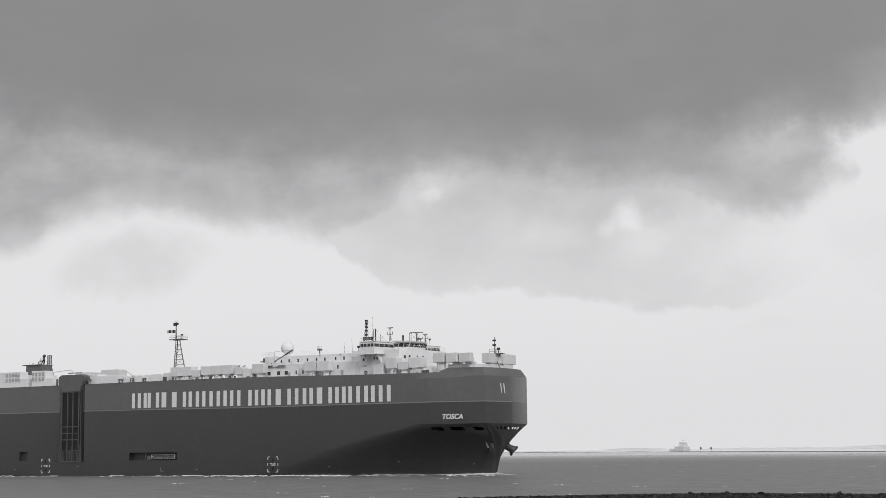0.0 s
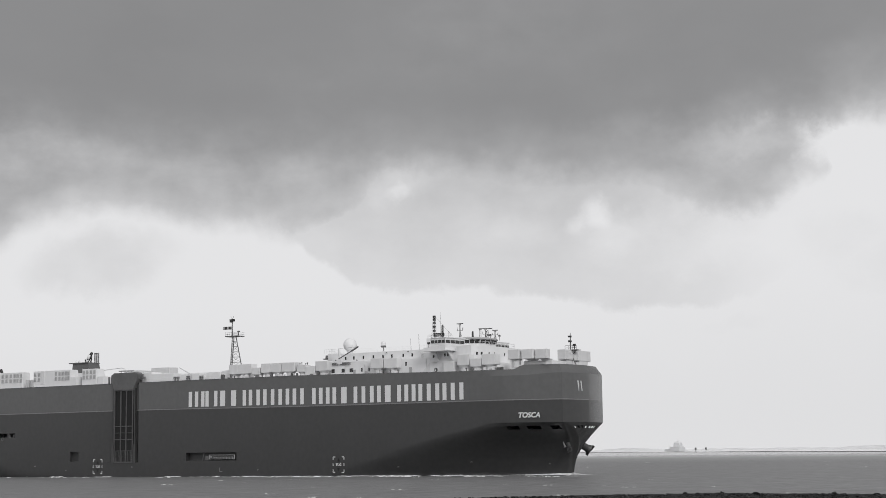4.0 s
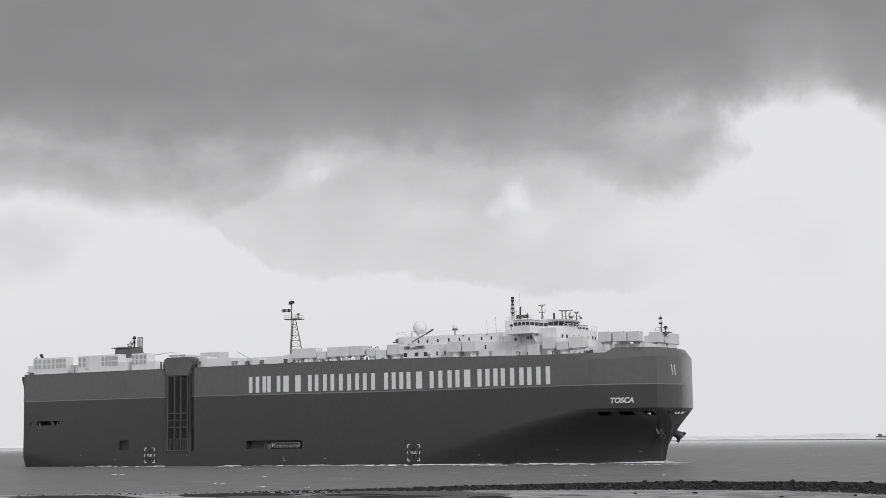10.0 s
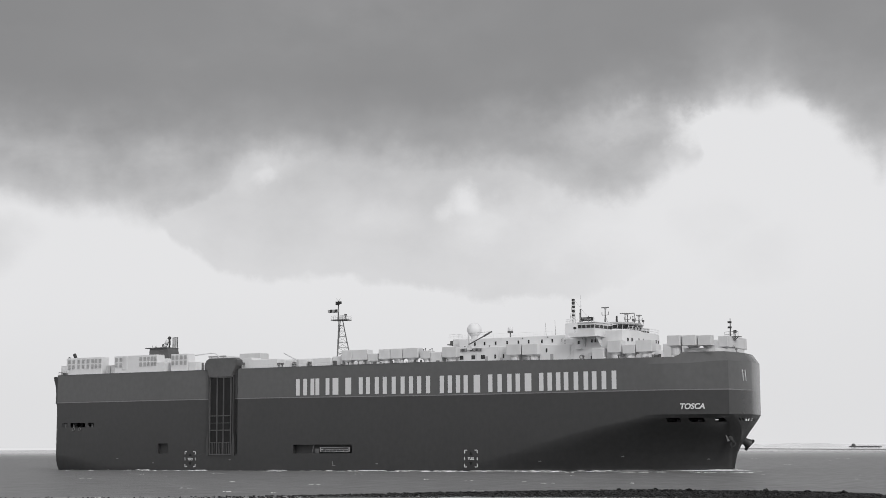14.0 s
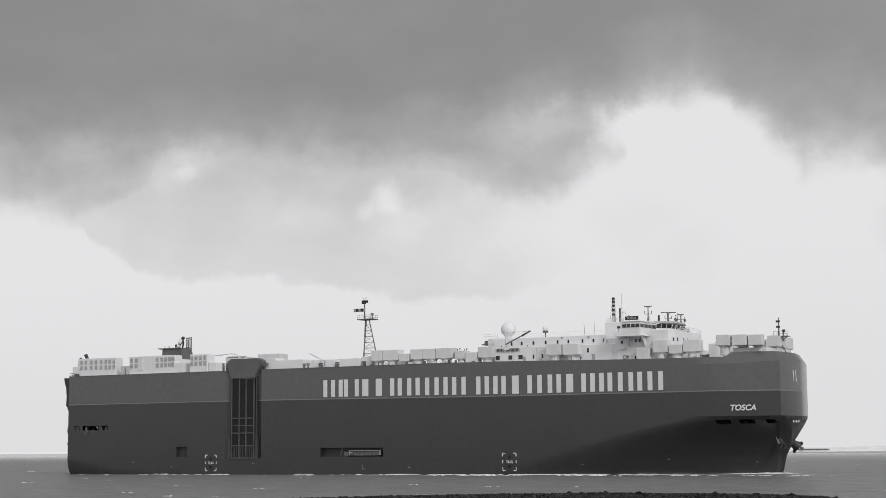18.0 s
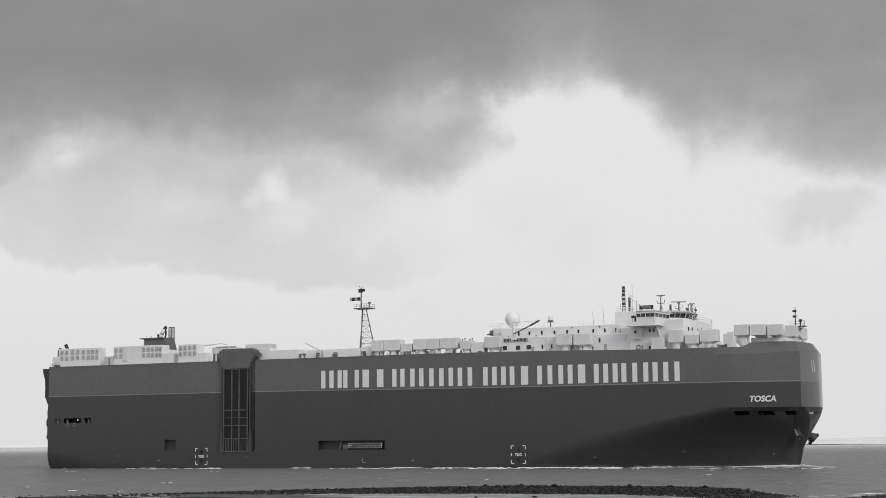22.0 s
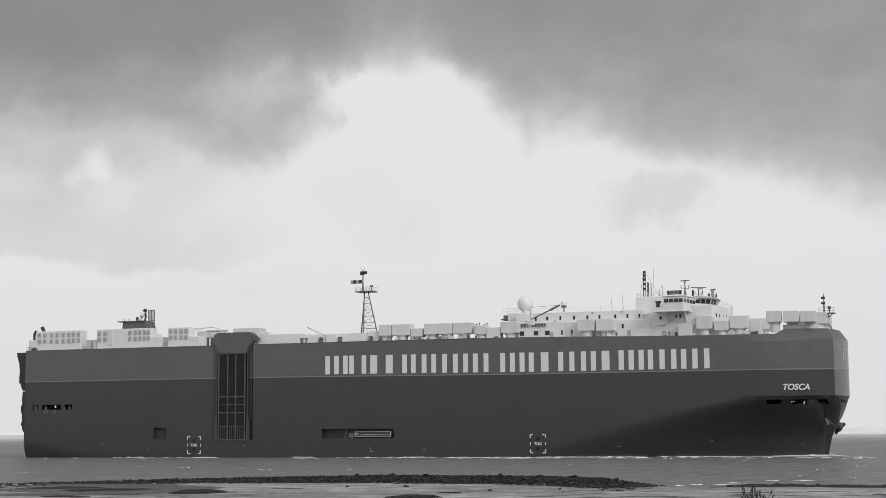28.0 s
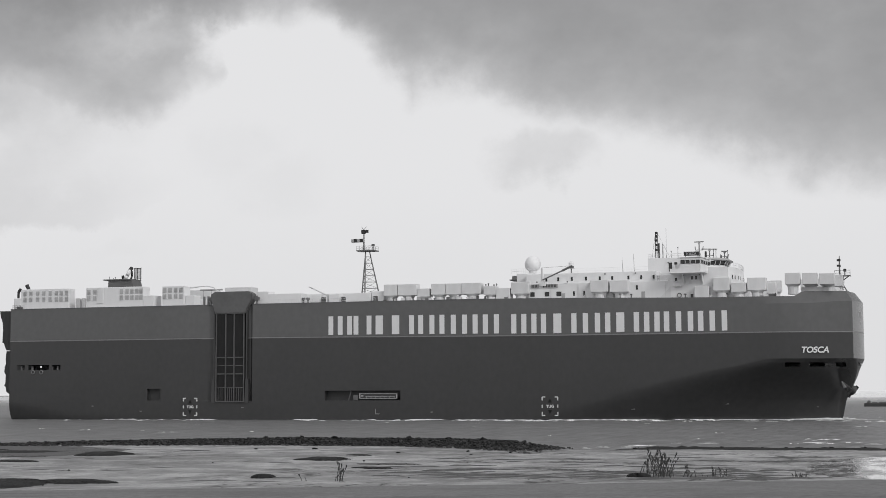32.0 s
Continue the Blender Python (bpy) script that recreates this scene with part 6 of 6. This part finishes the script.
# ---- foam at the hull ----
def hull_foam():
    foam = thing("hull_wash", "white foam and bow wave along the waterline", "foam", kind="stuff")
    random.seed(5)
    bm = bmesh.new()
    ring = [p for p in outline(0.2)]
    path = []
    for (a0, b0), (a1, b1) in zip(ring, ring[1:]):
        n = max(1, int((a1 - a0) / 0.8))
        path += [(lerp(a0, a1, k / n), lerp(b0, b1, k / n)) for k in range(n)]
    path.append(ring[-1])
    prev = None
    for i, (a, b) in enumerate(path):
        d = noise.noise((a * 0.11, 0, 2)) + 0.5 * noise.noise((a * 0.5, 0, 7))
        front = smooth(180, 195, a)
        h = max(0.05, 0.10 + 0.16 * d + 0.30 * front + 0.07 * smooth(100, 140, a) * smooth(182, 165, a) + 0.12 * noise.noise((a * 1.7, 3, 1)))
        w = max(0.12, 0.35 + 0.7 * d + 1.5 * front)
        floor = 0.12 - 0.45 * smooth(85, 125, a) - 0.3 * front
        fade = smooth(floor, floor + 0.12, d)
        h, w = h * fade, w * (0.15 + 0.85 * fade)
        row = [bm.verts.new((a, b + 0.25, h)), bm.verts.new((a, b - 0.2, h * 0.9)), bm.verts.new((a, b - 0.2 - w * 0.5, h * 0.35)), bm.verts.new((a + 0.2, b - 0.2 - w, 0.01 if d < -0.05 else 0.03))]
        if prev and fade > 0.02:
            for k in range(3):
                bm.faces.new((prev[k], row[k], row[k + 1], prev[k + 1]))
        prev = row
    for k in range(52):
        a = 5 + 200 * random.random() ** 0.6
        b = -random.uniform(1.5, 11)
        w, l = random.uniform(0.15, 0.4), random.uniform(0.6, 2.6)
        patch(bm, a, b, l, w, 0.10)
    for f in bm.faces:
        f.smooth = True
    part("foam", bm, FOAM, foam)
    bm = bmesh.new()
    prev = None
    for i in range(22):
        u = i / 21
        a, b = 194.9 + 8.5 * u, 14.8 - 4.0 * u
        h = 0.75 * (1 - u) ** 2.6 * (0.7 + 0.5 * noise.noise((i * 0.8, 2, 0))) + 0.05
        row = [bm.verts.new((a, b + 0.6, 0.02)), bm.verts.new((a, b, h)), bm.verts.new((a - 0.3, b - 0.7, 0.02))]
        if prev:
            bm.faces.new((prev[0], row[0], row[1], prev[1]))
            bm.faces.new((prev[1], row[1], row[2], prev[2]))
        prev = row
    part("bow_wave", bm, CAP, foam)
    return foam


def patch(bm, x, y, l, w, h):
    """A broken crest of foam: one or two uneven dashes in a row across the view, tapering at their ends."""
    at = -l
    while at < l:
        run = random.uniform(0.6, 1.6) * l
        n = 8 + int(run * 2)
        rows = []
        py = y + w * random.uniform(-3, 3)
        lean = random.uniform(-0.2, 0.2)
        for i in range(n + 1):
            u = i / n
            k = max(0.03, math.sin(math.pi * u) ** 0.7 * (0.7 + 0.9 * noise.noise((x * 3 + u * 5, at, y))))
            px, q = x + at + run * u, py + lean * run * u + 2.2 * w * noise.noise((x + at * 3 + u * 2.5, y, 0))
            rows.append([bm.verts.new((px, q - w * k, 0.010)), bm.verts.new((px, q - w * 0.3 * k, 0.012 + h * k)), bm.verts.new((px, q + w * k, 0.012 + 0.7 * h * k))])
        for c, d in zip(rows, rows[1:]):
            bm.faces.new((c[0], d[0], d[1], c[1]))
            bm.faces.new((c[1], d[1], d[2], c[2]))
        at += run + random.uniform(0.2, 1.0) * l


wash = hull_foam()


def whitecaps():
    random.seed(11)
    bm = bmesh.new()
    for k in range(120):
        y = 176 + 900 * random.random() ** 2.2
        x = -y * 0.95 + random.random() * y * 1.25
        if y < shore_y(x) + 14:
            continue
        s = 0.35 + 0.5 * (y / 400)
        patch(bm, x, y, s * random.choice((0.4, 0.5, 0.7, 1.0, 1.6)) * random.uniform(0.7, 1.2), s * random.uniform(0.3, 0.6), 0.05 * random.uniform(0.8, 2.2))
    me = mesh_of("whitecaps", bm, CAP)
    return tagged(new("whitecaps", me), "scattered white wave crests on the water", "foam", kind="stuff")


caps = whitecaps()


def surf_line():
    """Thin breaking lines along the shore."""
    random.seed(21)
    bm = bmesh.new()
    for x in np.arange(-175, 70, 3.1):
        out = smooth(-45, -25, float(x))
        for off, p in ((lerp(1.5, 31, out), 0.42), (lerp(5, 35, out), 0.25), (lerp(12, 48, out), 0.12)):
            if random.random() < p:
                y = shore_y(float(x)) + off + random.uniform(-1.0, 1.0)
                patch(bm, float(x), y, random.uniform(0.5, 2.6), random.uniform(0.10, 0.26), 0.06)
    surf = tagged(new("surf", mesh_of("surf", bm, FOAM)), "thin white surf lines along the flat", "foam", kind="stuff")
    surf.matrix_world = pose(0, 0, LEVEL)


surf_line()


# ---- the cloud backdrop ----
CLOUD_FROM = 2600.0


def cloud_material():
    """Soft grey cloud and a painted low haze on a clear backdrop; positions in widths of the backdrop's distance."""
    m = bpy.data.materials.new("rain cloud and painted haze")
    m.use_nodes = True
    n, l = m.node_tree.nodes, m.node_tree.links
    n.clear()
    co = n.new("ShaderNodeTexCoord")
    sc = n.new("ShaderNodeVectorMath")
    sc.operation = "SCALE"
    sc.inputs["Scale"].default_value = 1 / CLOUD_FROM
    l.new(co.outputs["Object"], sc.inputs[0])
    def plain(op, *given):
        x = n.new("ShaderNodeMath")
        x.operation = op
        for k, v in enumerate(given):
            if isinstance(v, (int, float)):
                x.inputs[k].default_value = v
            else:
                l.new(v, x.inputs[k])
        return x.outputs[0]

    # the texture follows the bearing and the height in the sky, so that it is not squeezed far off to the side
    flat = n.new("ShaderNodeSeparateXYZ")
    l.new(sc.outputs[0], flat.inputs[0])
    far = plain("SQRT", plain("MULTIPLY_ADD", flat.outputs["X"], flat.outputs["X"], 1.0))
    dome = n.new("ShaderNodeCombineXYZ")
    l.new(plain("ARCTANGENT", flat.outputs["X"]), dome.inputs["X"])
    l.new(plain("DIVIDE", flat.outputs["Z"], far), dome.inputs["Z"])
    warp = n.new("ShaderNodeTexNoise")
    warp.inputs["Scale"].default_value, warp.inputs["Detail"].default_value = 17.0, 7
    warp.inputs["Roughness"].default_value = 0.55
    l.new(dome.outputs[0], warp.inputs["Vector"])
    off = n.new("ShaderNodeVectorMath")
    off.operation = "SUBTRACT"
    off.inputs[1].default_value = (0.5, 0.5, 0.5)
    l.new(warp.outputs["Color"], off.inputs[0])
    amp = n.new("ShaderNodeVectorMath")
    amp.operation = "SCALE"
    amp.inputs["Scale"].default_value = 0.034
    l.new(off.outputs[0], amp.inputs[0])
    fray = n.new("ShaderNodeTexNoise")
    fray.inputs["Scale"].default_value, fray.inputs["Detail"].default_value = 62.0, 7
    fray.inputs["Roughness"].default_value = 0.6
    l.new(dome.outputs[0], fray.inputs["Vector"])
    off2 = n.new("ShaderNodeVectorMath")
    off2.operation = "SUBTRACT"
    off2.inputs[1].default_value = (0.5, 0.5, 0.5)
    l.new(fray.outputs["Color"], off2.inputs[0])
    amp2 = n.new("ShaderNodeVectorMath")
    amp2.operation = "SCALE"
    amp2.inputs["Scale"].default_value = 0.013
    l.new(off2.outputs[0], amp2.inputs[0])
    both = n.new("ShaderNodeVectorMath")
    both.operation = "ADD"
    l.new(amp.outputs[0], both.inputs[0])
    l.new(amp2.outputs[0], both.inputs[1])
    pos = n.new("ShaderNodeVectorMath")
    pos.operation = "ADD"
    l.new(sc.outputs[0], pos.inputs[0])
    l.new(both.outputs[0], pos.inputs[1])

    more = n.new("ShaderNodeVectorMath")
    more.operation = "SCALE"
    more.inputs["Scale"].default_value = 1.5
    l.new(both.outputs[0], more.inputs[0])
    torn = n.new("ShaderNodeVectorMath")
    torn.operation = "ADD"
    l.new(sc.outputs[0], torn.inputs[0])
    l.new(more.outputs[0], torn.inputs[1])

    def math_node(op, a, b):
        x = n.new("ShaderNodeMath")
        x.operation = op
        for k, v in enumerate((a, b)):
            if isinstance(v, (int, float)):
                x.inputs[k].default_value = v
            else:
                l.new(v, x.inputs[k])
        return x.outputs[0]

    def step(value, low, high, amount=1.0):
        r = n.new("ShaderNodeMapRange")
        r.interpolation_type = "SMOOTHSTEP"
        r.inputs["From Min"].default_value, r.inputs["From Max"].default_value = low, high
        r.inputs["To Min"].default_value, r.inputs["To Max"].default_value = 0.0, amount
        l.new(value, r.inputs["Value"])
        return r.outputs[0]

    def blob(x, z, rx, rz, strength, soft):
        s = n.new("ShaderNodeVectorMath")
        s.operation = "SUBTRACT"
        s.inputs[1].default_value = (x, 0, z)
        l.new(torn.outputs[0], s.inputs[0])
        d = n.new("ShaderNodeVectorMath")
        d.operation = "MULTIPLY"
        d.inputs[1].default_value = (1 / rx, 0, 1 / rz)
        l.new(s.outputs[0], d.inputs[0])
        ln = n.new("ShaderNodeVectorMath")
        ln.operation = "LENGTH"
        l.new(d.outputs[0], ln.inputs[0])
        return math_node("SUBTRACT", strength, step(ln.outputs["Value"], 1 - soft, 1 + soft, strength))

    split = n.new("ShaderNodeSeparateXYZ")
    l.new(pos.outputs[0], split.inputs[0])
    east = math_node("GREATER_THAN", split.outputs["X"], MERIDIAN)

    def half(edge, x0, x1):
        r = n.new("ShaderNodeValToRGB")
        els = r.color_ramp.elements
        while len(els) < len(edge):
            els.new(0.5)
        for e, (x, z) in zip(els, edge):
            e.position = (x - x0) / (x1 - x0)
        for e, (x, z) in zip(els, edge):
            e.color = (z / 0.4, z / 0.4, z / 0.4, 1)
        place = math_node("MULTIPLY_ADD", split.outputs["X"], 1 / (x1 - x0))
        place.node.inputs[2].default_value = -x0 / (x1 - x0)
        l.new(place, r.inputs[0])
        return r.outputs[0]

    def base(edge):
        """The height over a cloud's lower edge along the sky."""
        west = half([p for p in edge if p[0] <= MERIDIAN], -1.25, MERIDIAN)
        rest = half([p for p in edge if p[0] >= MERIDIAN], MERIDIAN, 0.25)
        both_halves = math_node("ADD", math_node("MULTIPLY", rest, east), math_node("MULTIPLY", west, math_node("SUBTRACT", 1.0, east)))
        return math_node("SUBTRACT", split.outputs["Z"], math_node("MULTIPLY", both_halves, 0.4))

    def billow(scale, detail, rough, low, high, squeeze):
        """Slow unevenness of the cloud's thickness."""
        flat = n.new("ShaderNodeVectorMath")
        flat.operation = "MULTIPLY"
        flat.inputs[1].default_value = (1, 1, squeeze)
        l.new(dome.outputs[0], flat.inputs[0])
        t = n.new("ShaderNodeTexNoise")
        t.inputs["Scale"].default_value, t.inputs["Detail"].default_value = scale, detail
        t.inputs["Roughness"].default_value = rough
        l.new(flat.outputs[0], t.inputs["Vector"])
        r = n.new("ShaderNodeMapRange")
        r.inputs["From Min"].default_value, r.inputs["From Max"].default_value = 0.3, 0.7
        r.inputs["To Min"].default_value, r.inputs["To Max"].default_value = low, high
        l.new(t.outputs["Fac"], r.inputs["Value"])
        return r.outputs[0]

    high = base(VEIL_EDGE)
    veil = math_node("ADD", step(high, -0.003, 0.005, 0.19), step(high, 0.0, 0.05, 0.12))
    veil = math_node("ADD", veil, step(high, 0.04, 0.10, 0.16))
    veil = math_node("MULTIPLY", veil, math_node("SUBTRACT", 1.0, step(split.outputs["X"], -0.45, -0.325, 1.0)))
    mid = base(MID_EDGE)
    sheet = math_node("ADD", step(mid, -0.012, 0.012, 0.40), step(mid, -0.004, 0.035, 0.24))
    sheet = math_node("ADD", sheet, step(mid, 0.03, 0.11, 0.18))
    sheet = math_node("MULTIPLY", sheet, math_node("SUBTRACT", 1.0, step(split.outputs["X"], -0.25, 0.0, 0.07)))
    thin = math_node("MULTIPLY", math_node("MAXIMUM", veil, sheet), billow(26.0, 6, 0.55, 0.82, 1.16, 1.5))
    for spec in GAPS:
        thin = math_node("SUBTRACT", thin, blob(*spec))
    thin = math_node("MAXIMUM", thin, 0.0)
    for spec in WISPS:
        thin = math_node("MAXIMUM", thin, math_node("MULTIPLY", blob(*spec), billow(34.0, 5, 0.5, 0.65, 1.25, 1.3)))
    low = base(DECK_EDGE)
    deck = math_node("ADD", step(low, -0.010, 0.016, 0.45), step(low, 0.0, 0.055, 0.55))
    deck = math_node("MULTIPLY", deck, billow(7.0, 6, 0.5, 0.89, 1.08, 2.0))
    deck = math_node("MULTIPLY", deck, math_node("SUBTRACT", 1.0, step(split.outputs["X"], -0.45, 0.0, 0.27)))
    deck = math_node("MULTIPLY", deck, math_node("SUBTRACT", 1.06, step(split.outputs["X"], -0.75, -0.48, 0.06)))
    deck = math_node("MULTIPLY", deck, math_node("SUBTRACT", 1.0, step(split.outputs["X"], -0.25, 0.02, 0.25)))
    for spec in BREAKS:
        deck = math_node("SUBTRACT", deck, blob(*spec))
    deck = math_node("MAXIMUM", deck, 0.0)
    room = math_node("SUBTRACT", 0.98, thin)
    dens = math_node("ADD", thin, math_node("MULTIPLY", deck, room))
    # horizon haze painted as a faint grey layer, fading out upwards
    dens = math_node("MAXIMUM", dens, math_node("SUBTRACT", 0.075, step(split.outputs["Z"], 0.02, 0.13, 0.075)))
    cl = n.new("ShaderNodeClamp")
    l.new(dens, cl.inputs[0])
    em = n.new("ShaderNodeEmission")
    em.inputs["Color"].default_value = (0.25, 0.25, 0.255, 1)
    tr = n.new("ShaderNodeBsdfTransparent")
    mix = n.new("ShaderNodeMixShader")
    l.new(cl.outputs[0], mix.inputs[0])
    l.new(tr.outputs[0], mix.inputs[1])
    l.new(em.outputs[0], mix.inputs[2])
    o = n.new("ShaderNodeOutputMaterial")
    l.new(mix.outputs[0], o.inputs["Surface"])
    return m


# the clouds' lower edges: x and height, both over the backdrop's distance
MERIDIAN = -0.45
DECK_EDGE = ((-1.25, 0.345), (-1.13, 0.3155), (-1.055, 0.297), (-0.984, 0.273), (-0.917, 0.257), (-0.85, 0.241), (-0.737, 0.2275), (-0.656, 0.2175), (-0.581, 0.2095), (-0.534, 0.2015), (-0.498, 0.192), (-0.475, 0.187), (MERIDIAN, 0.186),
             (-0.42, 0.190), (-0.38, 0.198), (-0.345, 0.209), (-0.316, 0.213), (-0.30, 0.216), (-0.272, 0.217), (-0.254, 0.211), (-0.247, 0.203), (-0.234, 0.191), (-0.217, 0.181), (-0.2, 0.174), (-0.169, 0.166), (-0.138, 0.154), (-0.108, 0.143), (-0.079, 0.135), (-0.05, 0.125), (-0.022, 0.118), (0.023, 0.106), (0.25, 0.08))
MID_EDGE = ((-1.25, 0.185), (-1.125, 0.192), (-1.081, 0.194), (-1.052, 0.2035), (-1.0, 0.207), (-0.942, 0.208), (-0.916, 0.2035), (-0.87, 0.193), (-0.82, 0.183), (-0.775, 0.176), (-0.745, 0.171), (-0.70, 0.180), (-0.66, 0.205), (-0.62, 0.195), (-0.56, 0.184), (-0.52, 0.180), (-0.48, 0.174), (MERIDIAN, 0.168),
            (-0.437, 0.164), (-0.413, 0.156), (-0.378, 0.1525), (-0.358, 0.155), (-0.348, 0.165), (-0.335, 0.176), (-0.320, 0.182), (-0.314, 0.205), (-0.30, 0.213), (-0.272, 0.214), (-0.254, 0.208), (-0.247, 0.199), (-0.234, 0.188), (-0.217, 0.176), (-0.207, 0.163), (-0.198, 0.169), (-0.169, 0.1615), (-0.138, 0.150), (-0.108, 0.139), (-0.079, 0.132), (-0.05, 0.122), (0.023, 0.1036), (0.25, 0.08))
VEIL_EDGE = ((-1.25, 0.30), (-0.80, 0.21), (-0.745, 0.165), (-0.735, 0.155), (-0.71, 0.1435), (-0.685, 0.130), (-0.65, 0.1225), (-0.607, 0.1175), (-0.565, 0.1135), (-0.53, 0.111), (-0.50, 0.105), (-0.47, 0.101), (MERIDIAN, 0.098),
             (-0.405, 0.093), (-0.37, 0.093), (-0.35, 0.104), (-0.332, 0.125), (-0.318, 0.155), (-0.305, 0.2), (-0.28, 0.26), (0.25, 0.26))
# lighter gaps, faint wisps and thin places: x, height, their half sizes, strength, softness
GAPS = ((-0.656, 0.199, 0.020, 0.012, 0.16, 0.8), (-0.652, 0.191, 0.008, 0.006, 0.14, 0.8), (-0.491, 0.160, 0.013, 0.009, 0.26, 0.8), (-0.478, 0.147, 0.020, 0.013, 0.14, 0.9), (-0.42, 0.138, 0.055, 0.018, 0.14, 0.9), (-0.55, 0.155, 0.03, 0.010, 0.08, 0.9), (-0.323, 0.200, 0.014, 0.010, 0.5, 0.9), (-0.385, 0.202, 0.045, 0.009, 0.20, 0.9))
WISPS = ((-0.965, 0.165, 0.080, 0.026, 0.16, 0.35), (-0.136, 0.1225, 0.027, 0.016, 0.24, 0.45), (-0.31, 0.135, 0.02, 0.016, 0.06, 0.9), (-0.285, 0.112, 0.022, 0.014, 0.06, 0.9), (-0.40, 0.075, 0.06, 0.008, 0.05, 0.9))
BREAKS = ((-0.42, 0.213, 0.055, 0.015, 0.26, 0.9), (-0.350, 0.206, 0.022, 0.010, 0.34, 0.9), (-0.60, 0.31, 0.17, 0.05, 0.17, 0.9), (-0.46, 0.225, 0.03, 0.02, 0.10, 0.9), (-0.05, 0.165, 0.05, 0.02, 0.14, 0.9))


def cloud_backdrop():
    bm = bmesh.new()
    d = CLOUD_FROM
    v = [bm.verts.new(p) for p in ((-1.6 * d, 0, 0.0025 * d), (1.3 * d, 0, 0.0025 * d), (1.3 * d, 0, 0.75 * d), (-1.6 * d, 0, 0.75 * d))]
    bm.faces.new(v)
    return tagged(new("backdrop", mesh_of("backdrop", bm, cloud_material())), "dark grey rain clouds drifting across a pale sky, with painted low haze", "sky", kind="structure")


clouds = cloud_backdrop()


# ---- all that moves ----
def motions():
    times = [i * 4.0 for i in range(9)]
    walk(ship, [(t, pose(START + SPEED * t, SIDE, 0)) for t in times])
    walk(wash, [(t, pose(START + SPEED * t, SIDE, LEVEL)) for t in times])
    walk(caps, [(t, pose(-0.15 * t, -0.25 * t, LEVEL)) for t in times])
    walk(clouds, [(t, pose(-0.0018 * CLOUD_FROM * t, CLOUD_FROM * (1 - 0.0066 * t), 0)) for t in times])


motions()
